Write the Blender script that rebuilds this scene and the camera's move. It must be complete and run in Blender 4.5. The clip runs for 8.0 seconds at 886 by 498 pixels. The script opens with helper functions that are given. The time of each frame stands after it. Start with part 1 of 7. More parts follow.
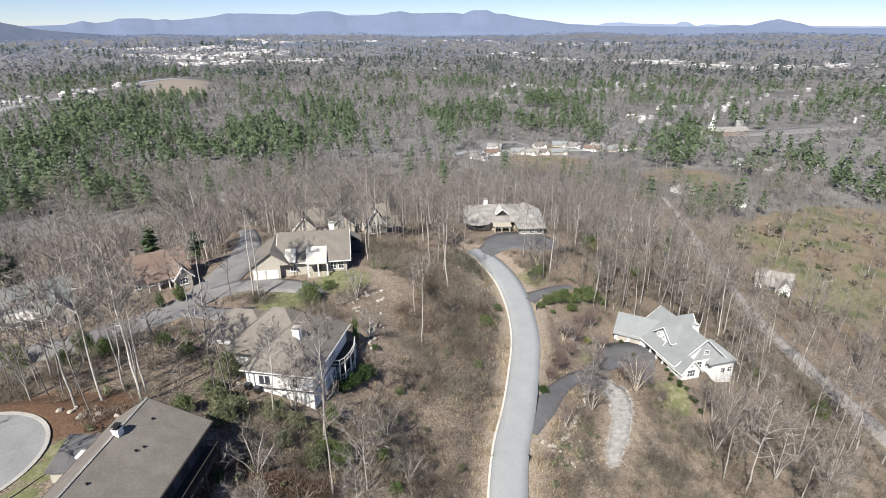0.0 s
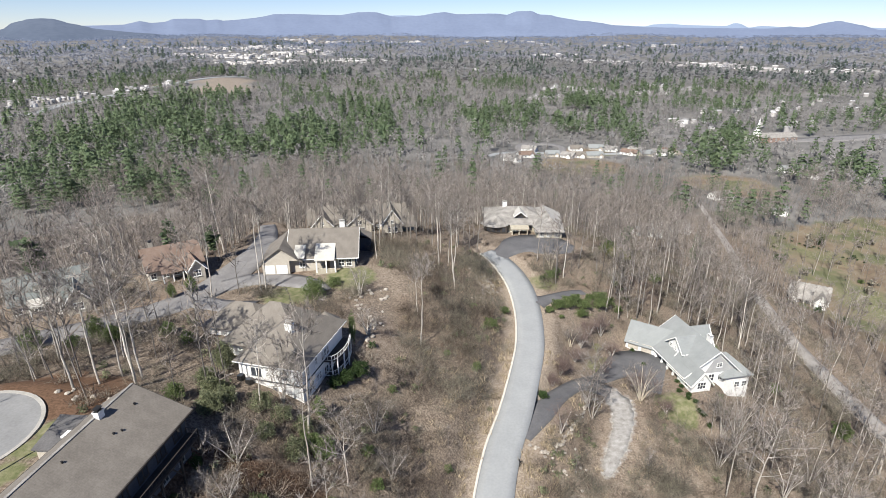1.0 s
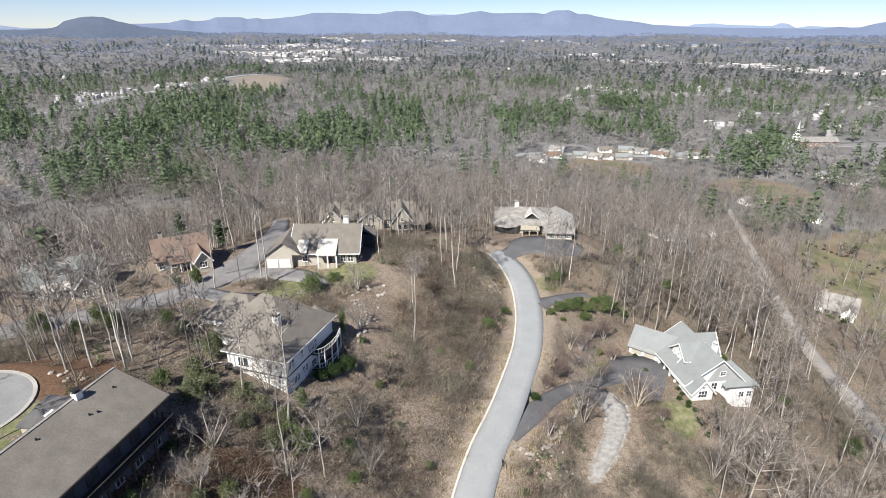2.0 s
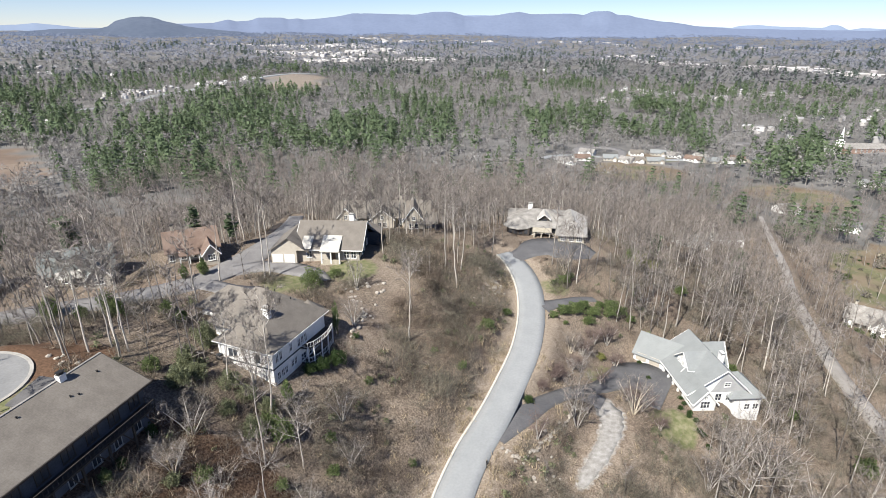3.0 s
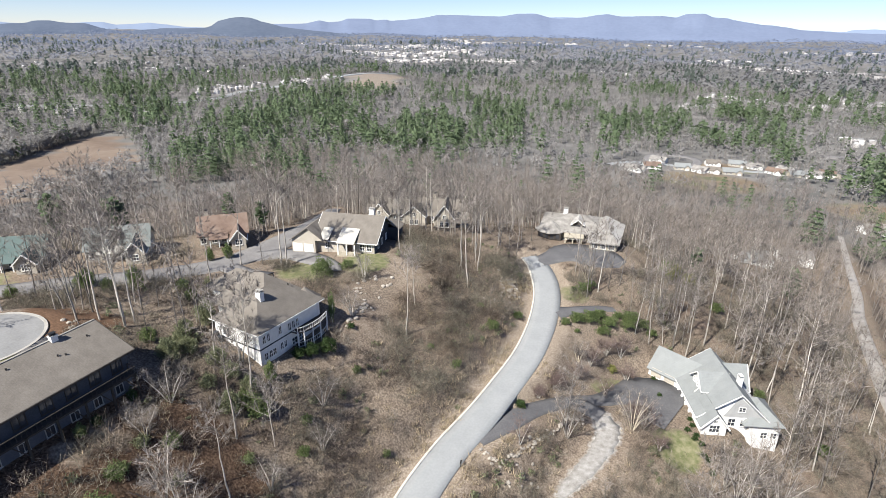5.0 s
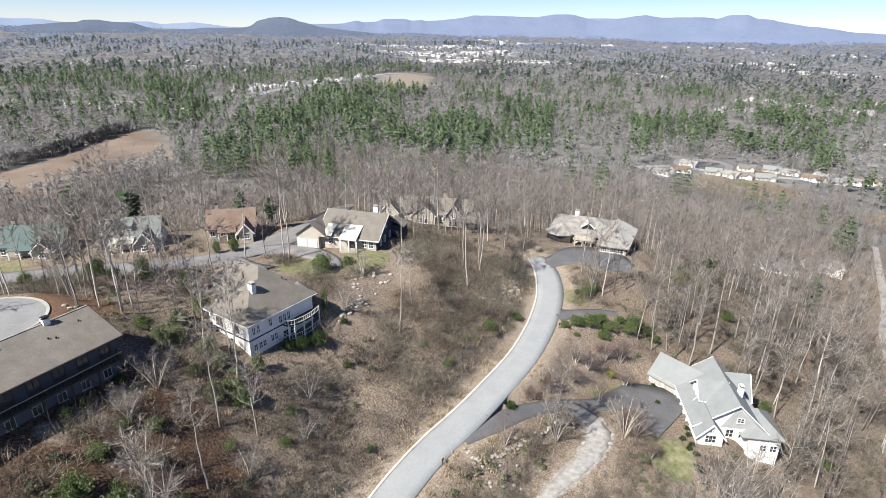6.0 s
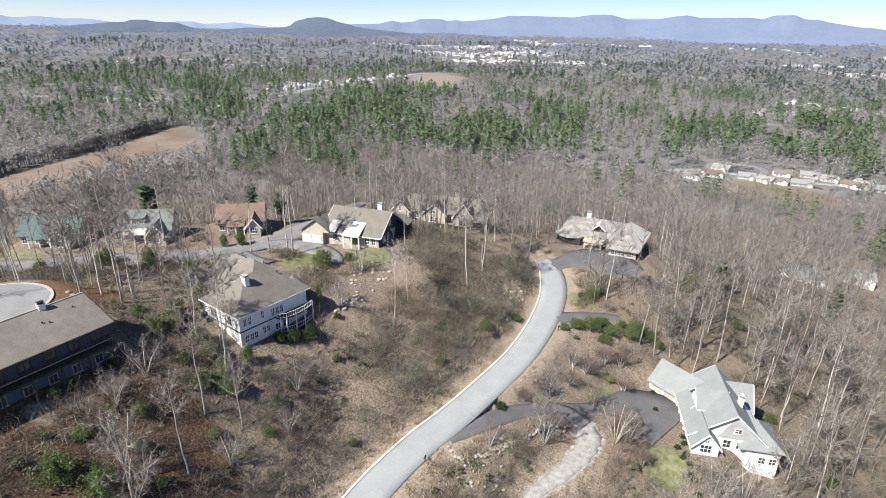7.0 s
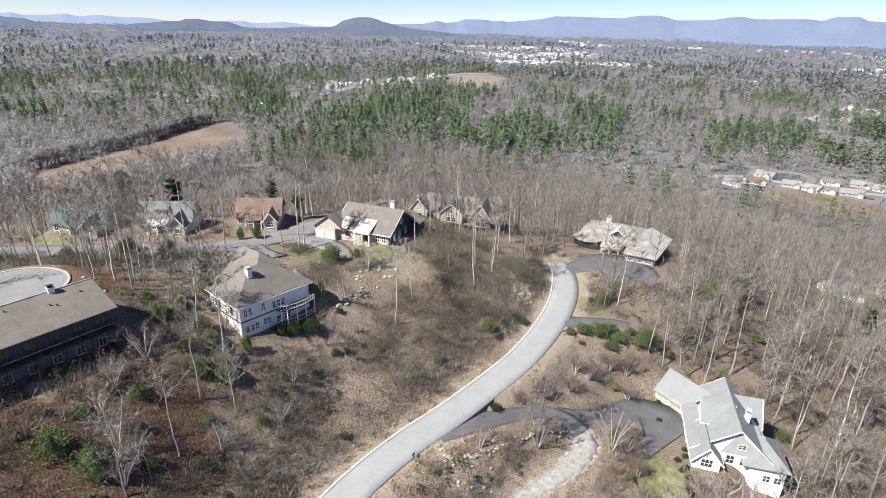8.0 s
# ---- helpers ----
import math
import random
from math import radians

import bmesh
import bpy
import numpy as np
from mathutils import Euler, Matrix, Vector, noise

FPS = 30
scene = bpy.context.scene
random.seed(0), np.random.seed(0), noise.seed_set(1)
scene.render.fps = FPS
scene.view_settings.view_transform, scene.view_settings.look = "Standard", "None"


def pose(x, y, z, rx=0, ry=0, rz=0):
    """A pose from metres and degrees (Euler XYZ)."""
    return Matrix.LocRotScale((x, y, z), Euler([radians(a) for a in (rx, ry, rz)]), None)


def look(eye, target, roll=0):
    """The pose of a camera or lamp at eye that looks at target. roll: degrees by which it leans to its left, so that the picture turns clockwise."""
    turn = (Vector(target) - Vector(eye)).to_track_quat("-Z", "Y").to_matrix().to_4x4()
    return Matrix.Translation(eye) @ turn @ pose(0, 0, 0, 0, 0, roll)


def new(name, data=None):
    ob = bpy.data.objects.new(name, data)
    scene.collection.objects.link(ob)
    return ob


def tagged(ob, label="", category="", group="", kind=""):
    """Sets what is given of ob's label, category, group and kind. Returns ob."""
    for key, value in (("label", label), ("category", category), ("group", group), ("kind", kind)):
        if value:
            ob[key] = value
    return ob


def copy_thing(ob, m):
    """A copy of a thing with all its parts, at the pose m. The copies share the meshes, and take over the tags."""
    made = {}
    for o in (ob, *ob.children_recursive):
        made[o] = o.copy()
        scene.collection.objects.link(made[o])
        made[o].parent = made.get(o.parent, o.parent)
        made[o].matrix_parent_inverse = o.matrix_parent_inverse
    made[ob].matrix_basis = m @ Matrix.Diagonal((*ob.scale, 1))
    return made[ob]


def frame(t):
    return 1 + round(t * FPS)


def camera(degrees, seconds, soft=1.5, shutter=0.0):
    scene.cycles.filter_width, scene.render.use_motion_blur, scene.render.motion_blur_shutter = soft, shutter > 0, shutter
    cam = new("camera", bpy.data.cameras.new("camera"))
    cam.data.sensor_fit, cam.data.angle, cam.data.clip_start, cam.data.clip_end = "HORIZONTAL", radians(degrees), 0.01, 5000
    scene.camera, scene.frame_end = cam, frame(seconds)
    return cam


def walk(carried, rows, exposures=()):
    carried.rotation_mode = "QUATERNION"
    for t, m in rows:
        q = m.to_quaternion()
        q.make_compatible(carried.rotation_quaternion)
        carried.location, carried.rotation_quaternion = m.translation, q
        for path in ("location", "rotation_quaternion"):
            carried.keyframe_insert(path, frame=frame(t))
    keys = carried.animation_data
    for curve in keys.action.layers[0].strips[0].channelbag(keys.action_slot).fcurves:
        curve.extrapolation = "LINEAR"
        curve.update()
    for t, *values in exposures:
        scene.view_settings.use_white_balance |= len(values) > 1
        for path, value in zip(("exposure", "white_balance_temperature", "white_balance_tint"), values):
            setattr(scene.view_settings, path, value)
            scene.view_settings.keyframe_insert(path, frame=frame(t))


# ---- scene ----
cam = camera(78.0, 8.0, soft=0.1)
PATH = [
    (0, (-0.224, 1.08, 76.507), (-0.22, 2.937, 75.762), -0.1),
    (0.5, (3.416, 1.0, 76.499), (3.354, 2.856, 75.755), -0.0),
    (1, (7.158, 1.199, 76.555), (7.025, 3.051, 75.813), 0.1),
    (1.5, (10.968, 1.267, 76.589), (10.777, 3.114, 75.845), 0.2),
    (3, (22.102, 2.462, 76.419), (21.739, 4.283, 75.675), 0.5),
    (3.5, (25.884, 2.971, 76.364), (25.46, 4.779, 75.621), 0.6),
    (4, (29.488, 3.742, 76.217), (29.001, 5.534, 75.473), 0.7),
    (4.5, (33.135, 4.614, 76.174), (32.578, 6.385, 75.431), 0.8),
    (6, (43.882, 7.894, 75.976), (43.161, 9.605, 75.234), 1.2),
    (6.5, (47.515, 9.378, 75.953), (46.741, 11.065, 75.209), 1.2),
    (7, (51.013, 10.806, 75.885), (50.188, 12.47, 75.141), 1.3),
    (7.5, (54.393, 12.429, 75.962), (53.51, 14.061, 75.216), 1.4),
    (8, (57.805, 14.134, 76.025), (56.859, 15.73, 75.279), 1.6),
]
walk(cam, [(t, look(eye, target, roll)) for t, eye, target, roll in PATH], exposures=[(0.0, 0.78, 6450, 9.5), (4.0, 0.92, 6450, 9.5), (8.0, 1.03, 6450, 9.5)])

# ---- light ----
world = bpy.data.worlds.new("sky")
scene.world = world
world.use_nodes = True
SUN_DIR = Vector((-0.42, -0.91, 0.0)).normalized()
SUN_ELEV = radians(46)
sky = world.node_tree.nodes.new("ShaderNodeTexSky")
sky.sky_type = "NISHITA"
sky.sun_disc = False
sky.sun_elevation = SUN_ELEV
sky.sun_rotation = math.atan2(SUN_DIR.x, SUN_DIR.y)
sky.altitude, sky.air_density, sky.dust_density, sky.ozone_density = 1200, 0.8, 0.0, 3.0
back = world.node_tree.nodes["Background"]
back.inputs["Strength"].default_value = 0.064
tint = world.node_tree.nodes.new("ShaderNodeMix")
tint.data_type, tint.blend_type = "RGBA", "MULTIPLY"
tint.inputs["Factor"].default_value = 1.0
tint.inputs["B"].default_value = (0.97, 0.94, 1.06, 1)
world.node_tree.links.new(sky.outputs[0], tint.inputs["A"])
world.node_tree.links.new(tint.outputs["Result"], back.inputs[0])
sun = new("sun", bpy.data.lights.new("sun", "SUN"))
sun.data.energy, sun.data.angle, sun.data.color = 5.0, radians(0.53), (1.0, 0.945, 0.855)
to_sun = SUN_DIR * math.cos(SUN_ELEV) + Vector((0, 0, math.sin(SUN_ELEV)))
sun.matrix_world = look(to_sun * 300, (0, 0, 0))


# ---- materials ----
def material(name, colours, scale=1.0, rough=0.85, bump=0.0, bump_scale=20.0, metal=0.0, random_tint=0.0, stops=(0.3, 0.7), island=0.0, spec=0.3):
    """A procedural surface: two noises mixed between the colours, with fine relief; per object or per piece tint."""
    m = bpy.data.materials.new(name)
    m.use_nodes = True
    nt = m.node_tree
    n, l = nt.nodes, nt.links
    b = n["Principled BSDF"]
    b.inputs["Roughness"].default_value, b.inputs["Metallic"].default_value = rough, metal
    b.inputs["Specular IOR Level"].default_value = spec
    geo = n.new("ShaderNodeNewGeometry")
    big, fine = n.new("ShaderNodeTexNoise"), n.new("ShaderNodeTexNoise")
    big.inputs["Scale"].default_value, big.inputs["Detail"].default_value = scale, 5
    fine.inputs["Scale"].default_value, fine.inputs["Detail"].default_value = scale * 9, 4
    for t in (big, fine):
        l.new(geo.outputs["Position"], t.inputs["Vector"])
    mix = n.new("ShaderNodeMath")
    mix.operation = "MULTIPLY_ADD"
    mix.inputs[1].default_value = 0.45
    l.new(fine.outputs["Fac"], mix.inputs[0])
    half = n.new("ShaderNodeMath")
    half.operation = "MULTIPLY"
    half.inputs[1].default_value = 0.55
    l.new(big.outputs["Fac"], half.inputs[0])
    l.new(half.outputs[0], mix.inputs[2])
    ramp = n.new("ShaderNodeValToRGB")
    while len(ramp.color_ramp.elements) < len(colours):
        ramp.color_ramp.elements.new(0.5)
    for k, (e, c) in enumerate(zip(ramp.color_ramp.elements, colours)):
        e.position = stops[0] + (stops[1] - stops[0]) * k / max(1, len(colours) - 1)
        e.color = (*c, 1)
    l.new(mix.outputs[0], ramp.inputs[0])
    out = ramp.outputs[0]
    for amount, source in ((random_tint, n.new("ShaderNodeObjectInfo").outputs["Random"]), (island, geo.outputs["Random Per Island"])):
        if amount:
            hsv = n.new("ShaderNodeHueSaturation")
            rng = n.new("ShaderNodeMapRange")
            rng.inputs["To Min"].default_value, rng.inputs["To Max"].default_value = 1 - amount, 1 + amount
            l.new(source, rng.inputs["Value"])
            l.new(rng.outputs[0], hsv.inputs["Value"])
            l.new(out, hsv.inputs["Color"])
            out = hsv.outputs[0]
    l.new(out, b.inputs["Base Color"])
    if bump:
        tex, bp = n.new("ShaderNodeTexNoise"), n.new("ShaderNodeBump")
        tex.inputs["Scale"].default_value, tex.inputs["Detail"].default_value = bump_scale, 4
        l.new(geo.outputs["Position"], tex.inputs["Vector"])
        bp.inputs["Strength"].default_value, bp.inputs["Distance"].default_value = bump, 0.05
        l.new(tex.outputs["Fac"], bp.inputs["Height"])
        l.new(bp.outputs[0], b.inputs["Normal"])
    return m


def leafy_material(name, colours, scale, island, through_share=0.4):
    """A leaf surface that lets part of the light through."""
    m = material(name, colours, scale, 0.75, island=island)
    n, l = m.node_tree.nodes, m.node_tree.links
    b = n["Principled BSDF"]
    thin, mix = n.new("ShaderNodeBsdfTranslucent"), n.new("ShaderNodeMixShader")
    l.new(b.inputs["Base Color"].links[0].from_socket, thin.inputs["Color"])
    mix.inputs[0].default_value = through_share
    l.new(b.outputs[0], mix.inputs[1])
    l.new(thin.outputs[0], mix.inputs[2])
    l.new(mix.outputs[0], n["Material Output"].inputs["Surface"])
    return m


M = {}
M["bark"] = material("grey_bark", [(0.19, 0.17, 0.15), (0.36, 0.335, 0.3), (0.58, 0.55, 0.505)], 0.6, 0.9, 0.3, 12, random_tint=0.3)
M["twig"] = material("bare_twigs", [(0.1, 0.085, 0.074), (0.2, 0.178, 0.16), (0.34, 0.31, 0.285)], 0.15, 0.9, island=0.6)
M["wood_far"] = material("winter_wood_twigs", [(0.125, 0.109, 0.098), (0.2, 0.178, 0.162), (0.295, 0.268, 0.248)], 0.03, 0.95, island=0.3)
M["wood_trunk"] = material("winter_wood_bark", [(0.12, 0.108, 0.097), (0.24, 0.22, 0.2), (0.5, 0.468, 0.43)], 0.07, 0.95, island=0.5, stops=(0.35, 0.75))
# Slightly bluer than the nearer crowns: a little haze in the base colour.
M["wood_distant"] = leafy_material("haze_tinted_wood_twigs", [(0.12, 0.123, 0.128), (0.195, 0.198, 0.203), (0.29, 0.293, 0.298)], 0.05, 0.2, 0.35)
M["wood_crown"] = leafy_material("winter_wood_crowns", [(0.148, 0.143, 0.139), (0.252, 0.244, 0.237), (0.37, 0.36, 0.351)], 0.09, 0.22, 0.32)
M["brush"] = material("brown_brush", [(0.055, 0.043, 0.034), (0.15, 0.12, 0.095), (0.32, 0.265, 0.212)], 0.16, 0.95, island=0.65, stops=(0.36, 0.64))
M["brush_grey"] = material("grey_olive_brush", [(0.065, 0.059, 0.046), (0.15, 0.137, 0.108), (0.28, 0.258, 0.21)], 0.1, 0.95, island=0.6)
M["dry_grass"] = material("straw_grass", [(0.26, 0.21, 0.14), (0.42, 0.35, 0.25)], 0.3, 0.95, island=0.4)
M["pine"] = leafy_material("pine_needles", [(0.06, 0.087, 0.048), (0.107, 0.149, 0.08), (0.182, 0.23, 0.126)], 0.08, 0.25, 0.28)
# Paler and bluer than the near pines, haze put into the colour.
M["pine_distant"] = leafy_material("haze_tinted_pine_needles", [(0.075, 0.1, 0.085), (0.125, 0.155, 0.13)], 0.03, 0.12)
M["evergreen"] = leafy_material("evergreen_leaves", [(0.065, 0.095, 0.036), (0.13, 0.172, 0.068), (0.21, 0.245, 0.108)], 0.4, 0.4)
M["rhododendron"] = leafy_material("grey_green_leaves", [(0.09, 0.105, 0.06), (0.18, 0.198, 0.115), (0.28, 0.292, 0.185)], 0.5, 0.4)
M["hedge"] = leafy_material("dark_hedge_leaves", [(0.025, 0.045, 0.016), (0.05, 0.085, 0.028), (0.085, 0.125, 0.045)], 0.5, 0.4)
M["asphalt_pale"] = material("weathered_asphalt", [(0.235, 0.247, 0.254), (0.268, 0.28, 0.287), (0.3, 0.312, 0.318)], 0.25, 0.85, 0.1, 30)
M["asphalt_circle"] = material("worn_grey_asphalt", [(0.17, 0.173, 0.175), (0.21, 0.213, 0.215), (0.25, 0.253, 0.255)], 0.3, 0.9, 0.1, 30)
M["asphalt"] = material("dark_asphalt", [(0.08, 0.082, 0.088), (0.108, 0.108, 0.114), (0.142, 0.14, 0.145)], 0.3, 0.85, 0.15, 30)
M["asphalt_street"] = material("grey_asphalt", [(0.14, 0.136, 0.138), (0.185, 0.18, 0.18), (0.24, 0.235, 0.232)], 0.3, 0.9, 0.15, 30)
M["concrete"] = material("pale_concrete", [(0.42, 0.40, 0.36), (0.52, 0.5, 0.45), (0.6, 0.57, 0.52)], 0.8, 0.9, 0.1, 25)
M["old_concrete"] = material("stained_concrete", [(0.26, 0.25, 0.23), (0.34, 0.33, 0.305), (0.42, 0.405, 0.375)], 0.8, 0.9, 0.1, 25)
M["gravel"] = material("white_gravel", [(0.17, 0.158, 0.143), (0.28, 0.27, 0.256), (0.4, 0.393, 0.378)], 1.1, 0.95, 0.5, 6)
M["dirt_track"] = material("pale_dirt_track", [(0.2, 0.185, 0.17), (0.27, 0.255, 0.24), (0.33, 0.315, 0.3)], 0.3, 0.95, 0.3, 8)
M["rock"] = material("pale_rock", [(0.23, 0.205, 0.172), (0.34, 0.31, 0.27), (0.46, 0.425, 0.375)], 0.9, 0.9, 0.5, 5, random_tint=0.2)
M["white_paint"] = material("white_painted_siding", [(0.58, 0.58, 0.575), (0.68, 0.68, 0.672), (0.76, 0.76, 0.75)], 0.7, 0.6, 0.1, 30)
M["trim"] = material("white_trim", [(0.72, 0.72, 0.7), (0.8, 0.8, 0.78)], 2.0, 0.5)
M["grey_siding"] = material("pale_grey_shingle_siding", [(0.3, 0.305, 0.305), (0.36, 0.365, 0.365), (0.42, 0.425, 0.42)], 0.8, 0.9, 0.2, 12)
M["stucco"] = material("off_white_stucco", [(0.55, 0.55, 0.54), (0.66, 0.66, 0.65), (0.74, 0.74, 0.73)], 0.6, 0.9, 0.15, 30)
M["beige"] = material("beige_siding", [(0.33, 0.3, 0.255), (0.41, 0.378, 0.325), (0.48, 0.45, 0.395)], 0.6, 0.85, 0.1, 20)
M["tan_stone"] = material("tan_stone_wall", [(0.25, 0.225, 0.175), (0.36, 0.33, 0.265), (0.48, 0.445, 0.37)], 1.6, 0.9, 0.4, 6)
M["brown_wood"] = material("brown_wood_siding", [(0.13, 0.09, 0.065), (0.19, 0.135, 0.1), (0.25, 0.19, 0.14)], 0.8, 0.8, 0.2, 15)
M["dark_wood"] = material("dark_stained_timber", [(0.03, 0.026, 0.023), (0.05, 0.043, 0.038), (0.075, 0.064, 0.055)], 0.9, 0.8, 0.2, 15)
# Darker than the siding itself: eave and deck shade is put in.
M["blue_grey"] = material("shade_darkened_blue_grey", [(0.034, 0.04, 0.052), (0.052, 0.06, 0.076), (0.075, 0.083, 0.1)], 0.6, 0.8, 0.1, 20)
# Lower wall colour includes the shade of deck and trees.
M["slate_blue"] = material("shade_darkened_stucco", [(0.075, 0.085, 0.108), (0.1, 0.112, 0.138), (0.13, 0.142, 0.168)], 0.6, 0.9, 0.1, 20)
M["glass"] = material("window_glass", [(0.03, 0.035, 0.045), (0.06, 0.065, 0.075)], 0.5, 0.08, spec=0.6)
M["dark_metal"] = material("dark_metal", [(0.03, 0.03, 0.032), (0.06, 0.06, 0.06)], 3, 0.5, metal=0.6)
M["far_roof"] = material("assorted_far_roofs", [(0.3, 0.3, 0.31), (0.5, 0.5, 0.505)], 0.004, 0.8, island=0.55)
M["town_roof"] = material("pale_flat_town_roofs", [(0.3, 0.29, 0.29), (0.55, 0.54, 0.53)], 0.01, 0.8, island=0.5)
M["far_wall"] = material("assorted_far_walls", [(0.3, 0.285, 0.28), (0.54, 0.53, 0.52)], 0.01, 0.8, island=0.55)
M["bark_pale"] = material("pale_grey_bark", [(0.24, 0.22, 0.195), (0.4, 0.372, 0.335), (0.6, 0.565, 0.515)], 0.7, 0.9, 0.2, 12, random_tint=0.25)
M["yellow_leaf"] = material("yellow_green_leaves", [(0.12, 0.125, 0.04), (0.22, 0.22, 0.075)], 0.5, 0.7, island=0.3)
M["brick"] = material("red_brown_brick", [(0.19, 0.13, 0.105), (0.26, 0.185, 0.15), (0.33, 0.245, 0.205)], 1.2, 0.9, 0.2, 10)


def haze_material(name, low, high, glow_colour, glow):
    """A far backdrop: haze is put into its blue base colour and a faint glow."""
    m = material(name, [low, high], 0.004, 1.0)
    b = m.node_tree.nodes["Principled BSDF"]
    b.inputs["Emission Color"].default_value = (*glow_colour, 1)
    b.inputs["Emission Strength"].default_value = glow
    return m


# Far woods: haze is imitated by blue tint and emission, stronger when farther.
M["plain_haze"] = haze_material("haze_glow_plain_woods", (0.12, 0.12, 0.125), (0.2, 0.2, 0.205), (0.14, 0.18, 0.28), 0.25)
M["plain_blue"] = haze_material("haze_glow_far_woods", (0.075, 0.08, 0.09), (0.11, 0.118, 0.13), (0.14, 0.185, 0.31), 0.42)
# Mountain and hill blues carry the haze as tint and emission.
M["mountain"] = haze_material("haze_glow_mountain", (0.075, 0.095, 0.14), (0.105, 0.13, 0.185), (0.16, 0.195, 0.3), 0.42)
M["mountain_pale"] = haze_material("haze_glow_far_mountain", (0.1, 0.13, 0.18), (0.12, 0.15, 0.21), (0.2, 0.245, 0.34), 0.5)
M["hill"] = haze_material("haze_glow_hill", (0.03, 0.037, 0.046), (0.062, 0.072, 0.088), (0.09, 0.122, 0.2), 0.5)


def roof_material(name, colours, course=0.28):
    """Shingle courses: blotches at metre size, thin lines along each course, grit."""
    m = material(name, colours, 0.5, 0.9, 0.25, 14, stops=(0.34, 0.66))
    nt = m.node_tree
    n, l = nt.nodes, nt.links
    b = n["Principled BSDF"]
    old = b.inputs["Base Color"].links[0].from_socket
    brick = n.new("ShaderNodeTexBrick")
    brick.inputs["Color1"].default_value, brick.inputs["Color2"].default_value = (1, 1, 1, 1), (0.82, 0.82, 0.82, 1)
    brick.inputs["Mortar"].default_value = (0.62, 0.62, 0.62, 1)
    brick.inputs["Scale"].default_value, brick.inputs["Mortar Size"].default_value = 1.0, 0.02
    brick.inputs["Brick Width"].default_value, brick.inputs["Row Height"].default_value = course * 1.6, course
    tc = n.new("ShaderNodeTexCoord")
    l.new(tc.outputs["Object"], brick.inputs["Vector"])
    mix = n.new("ShaderNodeMix")
    mix.data_type, mix.blend_type = "RGBA", "MULTIPLY"
    mix.inputs["Factor"].default_value = 0.28
    l.new(old, mix.inputs["A"])
    l.new(brick.outputs["Color"], mix.inputs["B"])
    l.new(mix.outputs["Result"], b.inputs["Base Color"])
    return m


M["roof_taupe"] = roof_material("taupe_shingles", [(0.142, 0.128, 0.112), (0.172, 0.156, 0.137), (0.205, 0.187, 0.165)])
M["roof_brown"] = roof_material("brown_shingles", [(0.13, 0.09, 0.07), (0.18, 0.13, 0.105), (0.22, 0.17, 0.14)])
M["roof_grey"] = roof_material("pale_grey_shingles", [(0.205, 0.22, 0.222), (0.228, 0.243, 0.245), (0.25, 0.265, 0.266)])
M["roof_slate"] = roof_material("weathered_grey_shingles", [(0.16, 0.15, 0.14), (0.25, 0.24, 0.225), (0.36, 0.345, 0.325)])
M["roof_paler"] = roof_material("paler_grey_shingles", [(0.34, 0.33, 0.315), (0.41, 0.4, 0.38), (0.48, 0.465, 0.44)])
M["roof_brown_grey"] = roof_material("dark_grey_felt_roof", [(0.095, 0.093, 0.094), (0.12, 0.117, 0.118), (0.15, 0.147, 0.147)])
M["roof_green"] = roof_material("green_grey_shingles", [(0.125, 0.145, 0.14), (0.17, 0.185, 0.18), (0.21, 0.222, 0.217)])
M["roof_teal"] = roof_material("green_metal_roof", [(0.085, 0.125, 0.12), (0.115, 0.152, 0.147)])
M["roof_cream"] = roof_material("pale_cream_roof", [(0.4, 0.385, 0.35), (0.52, 0.505, 0.465)])


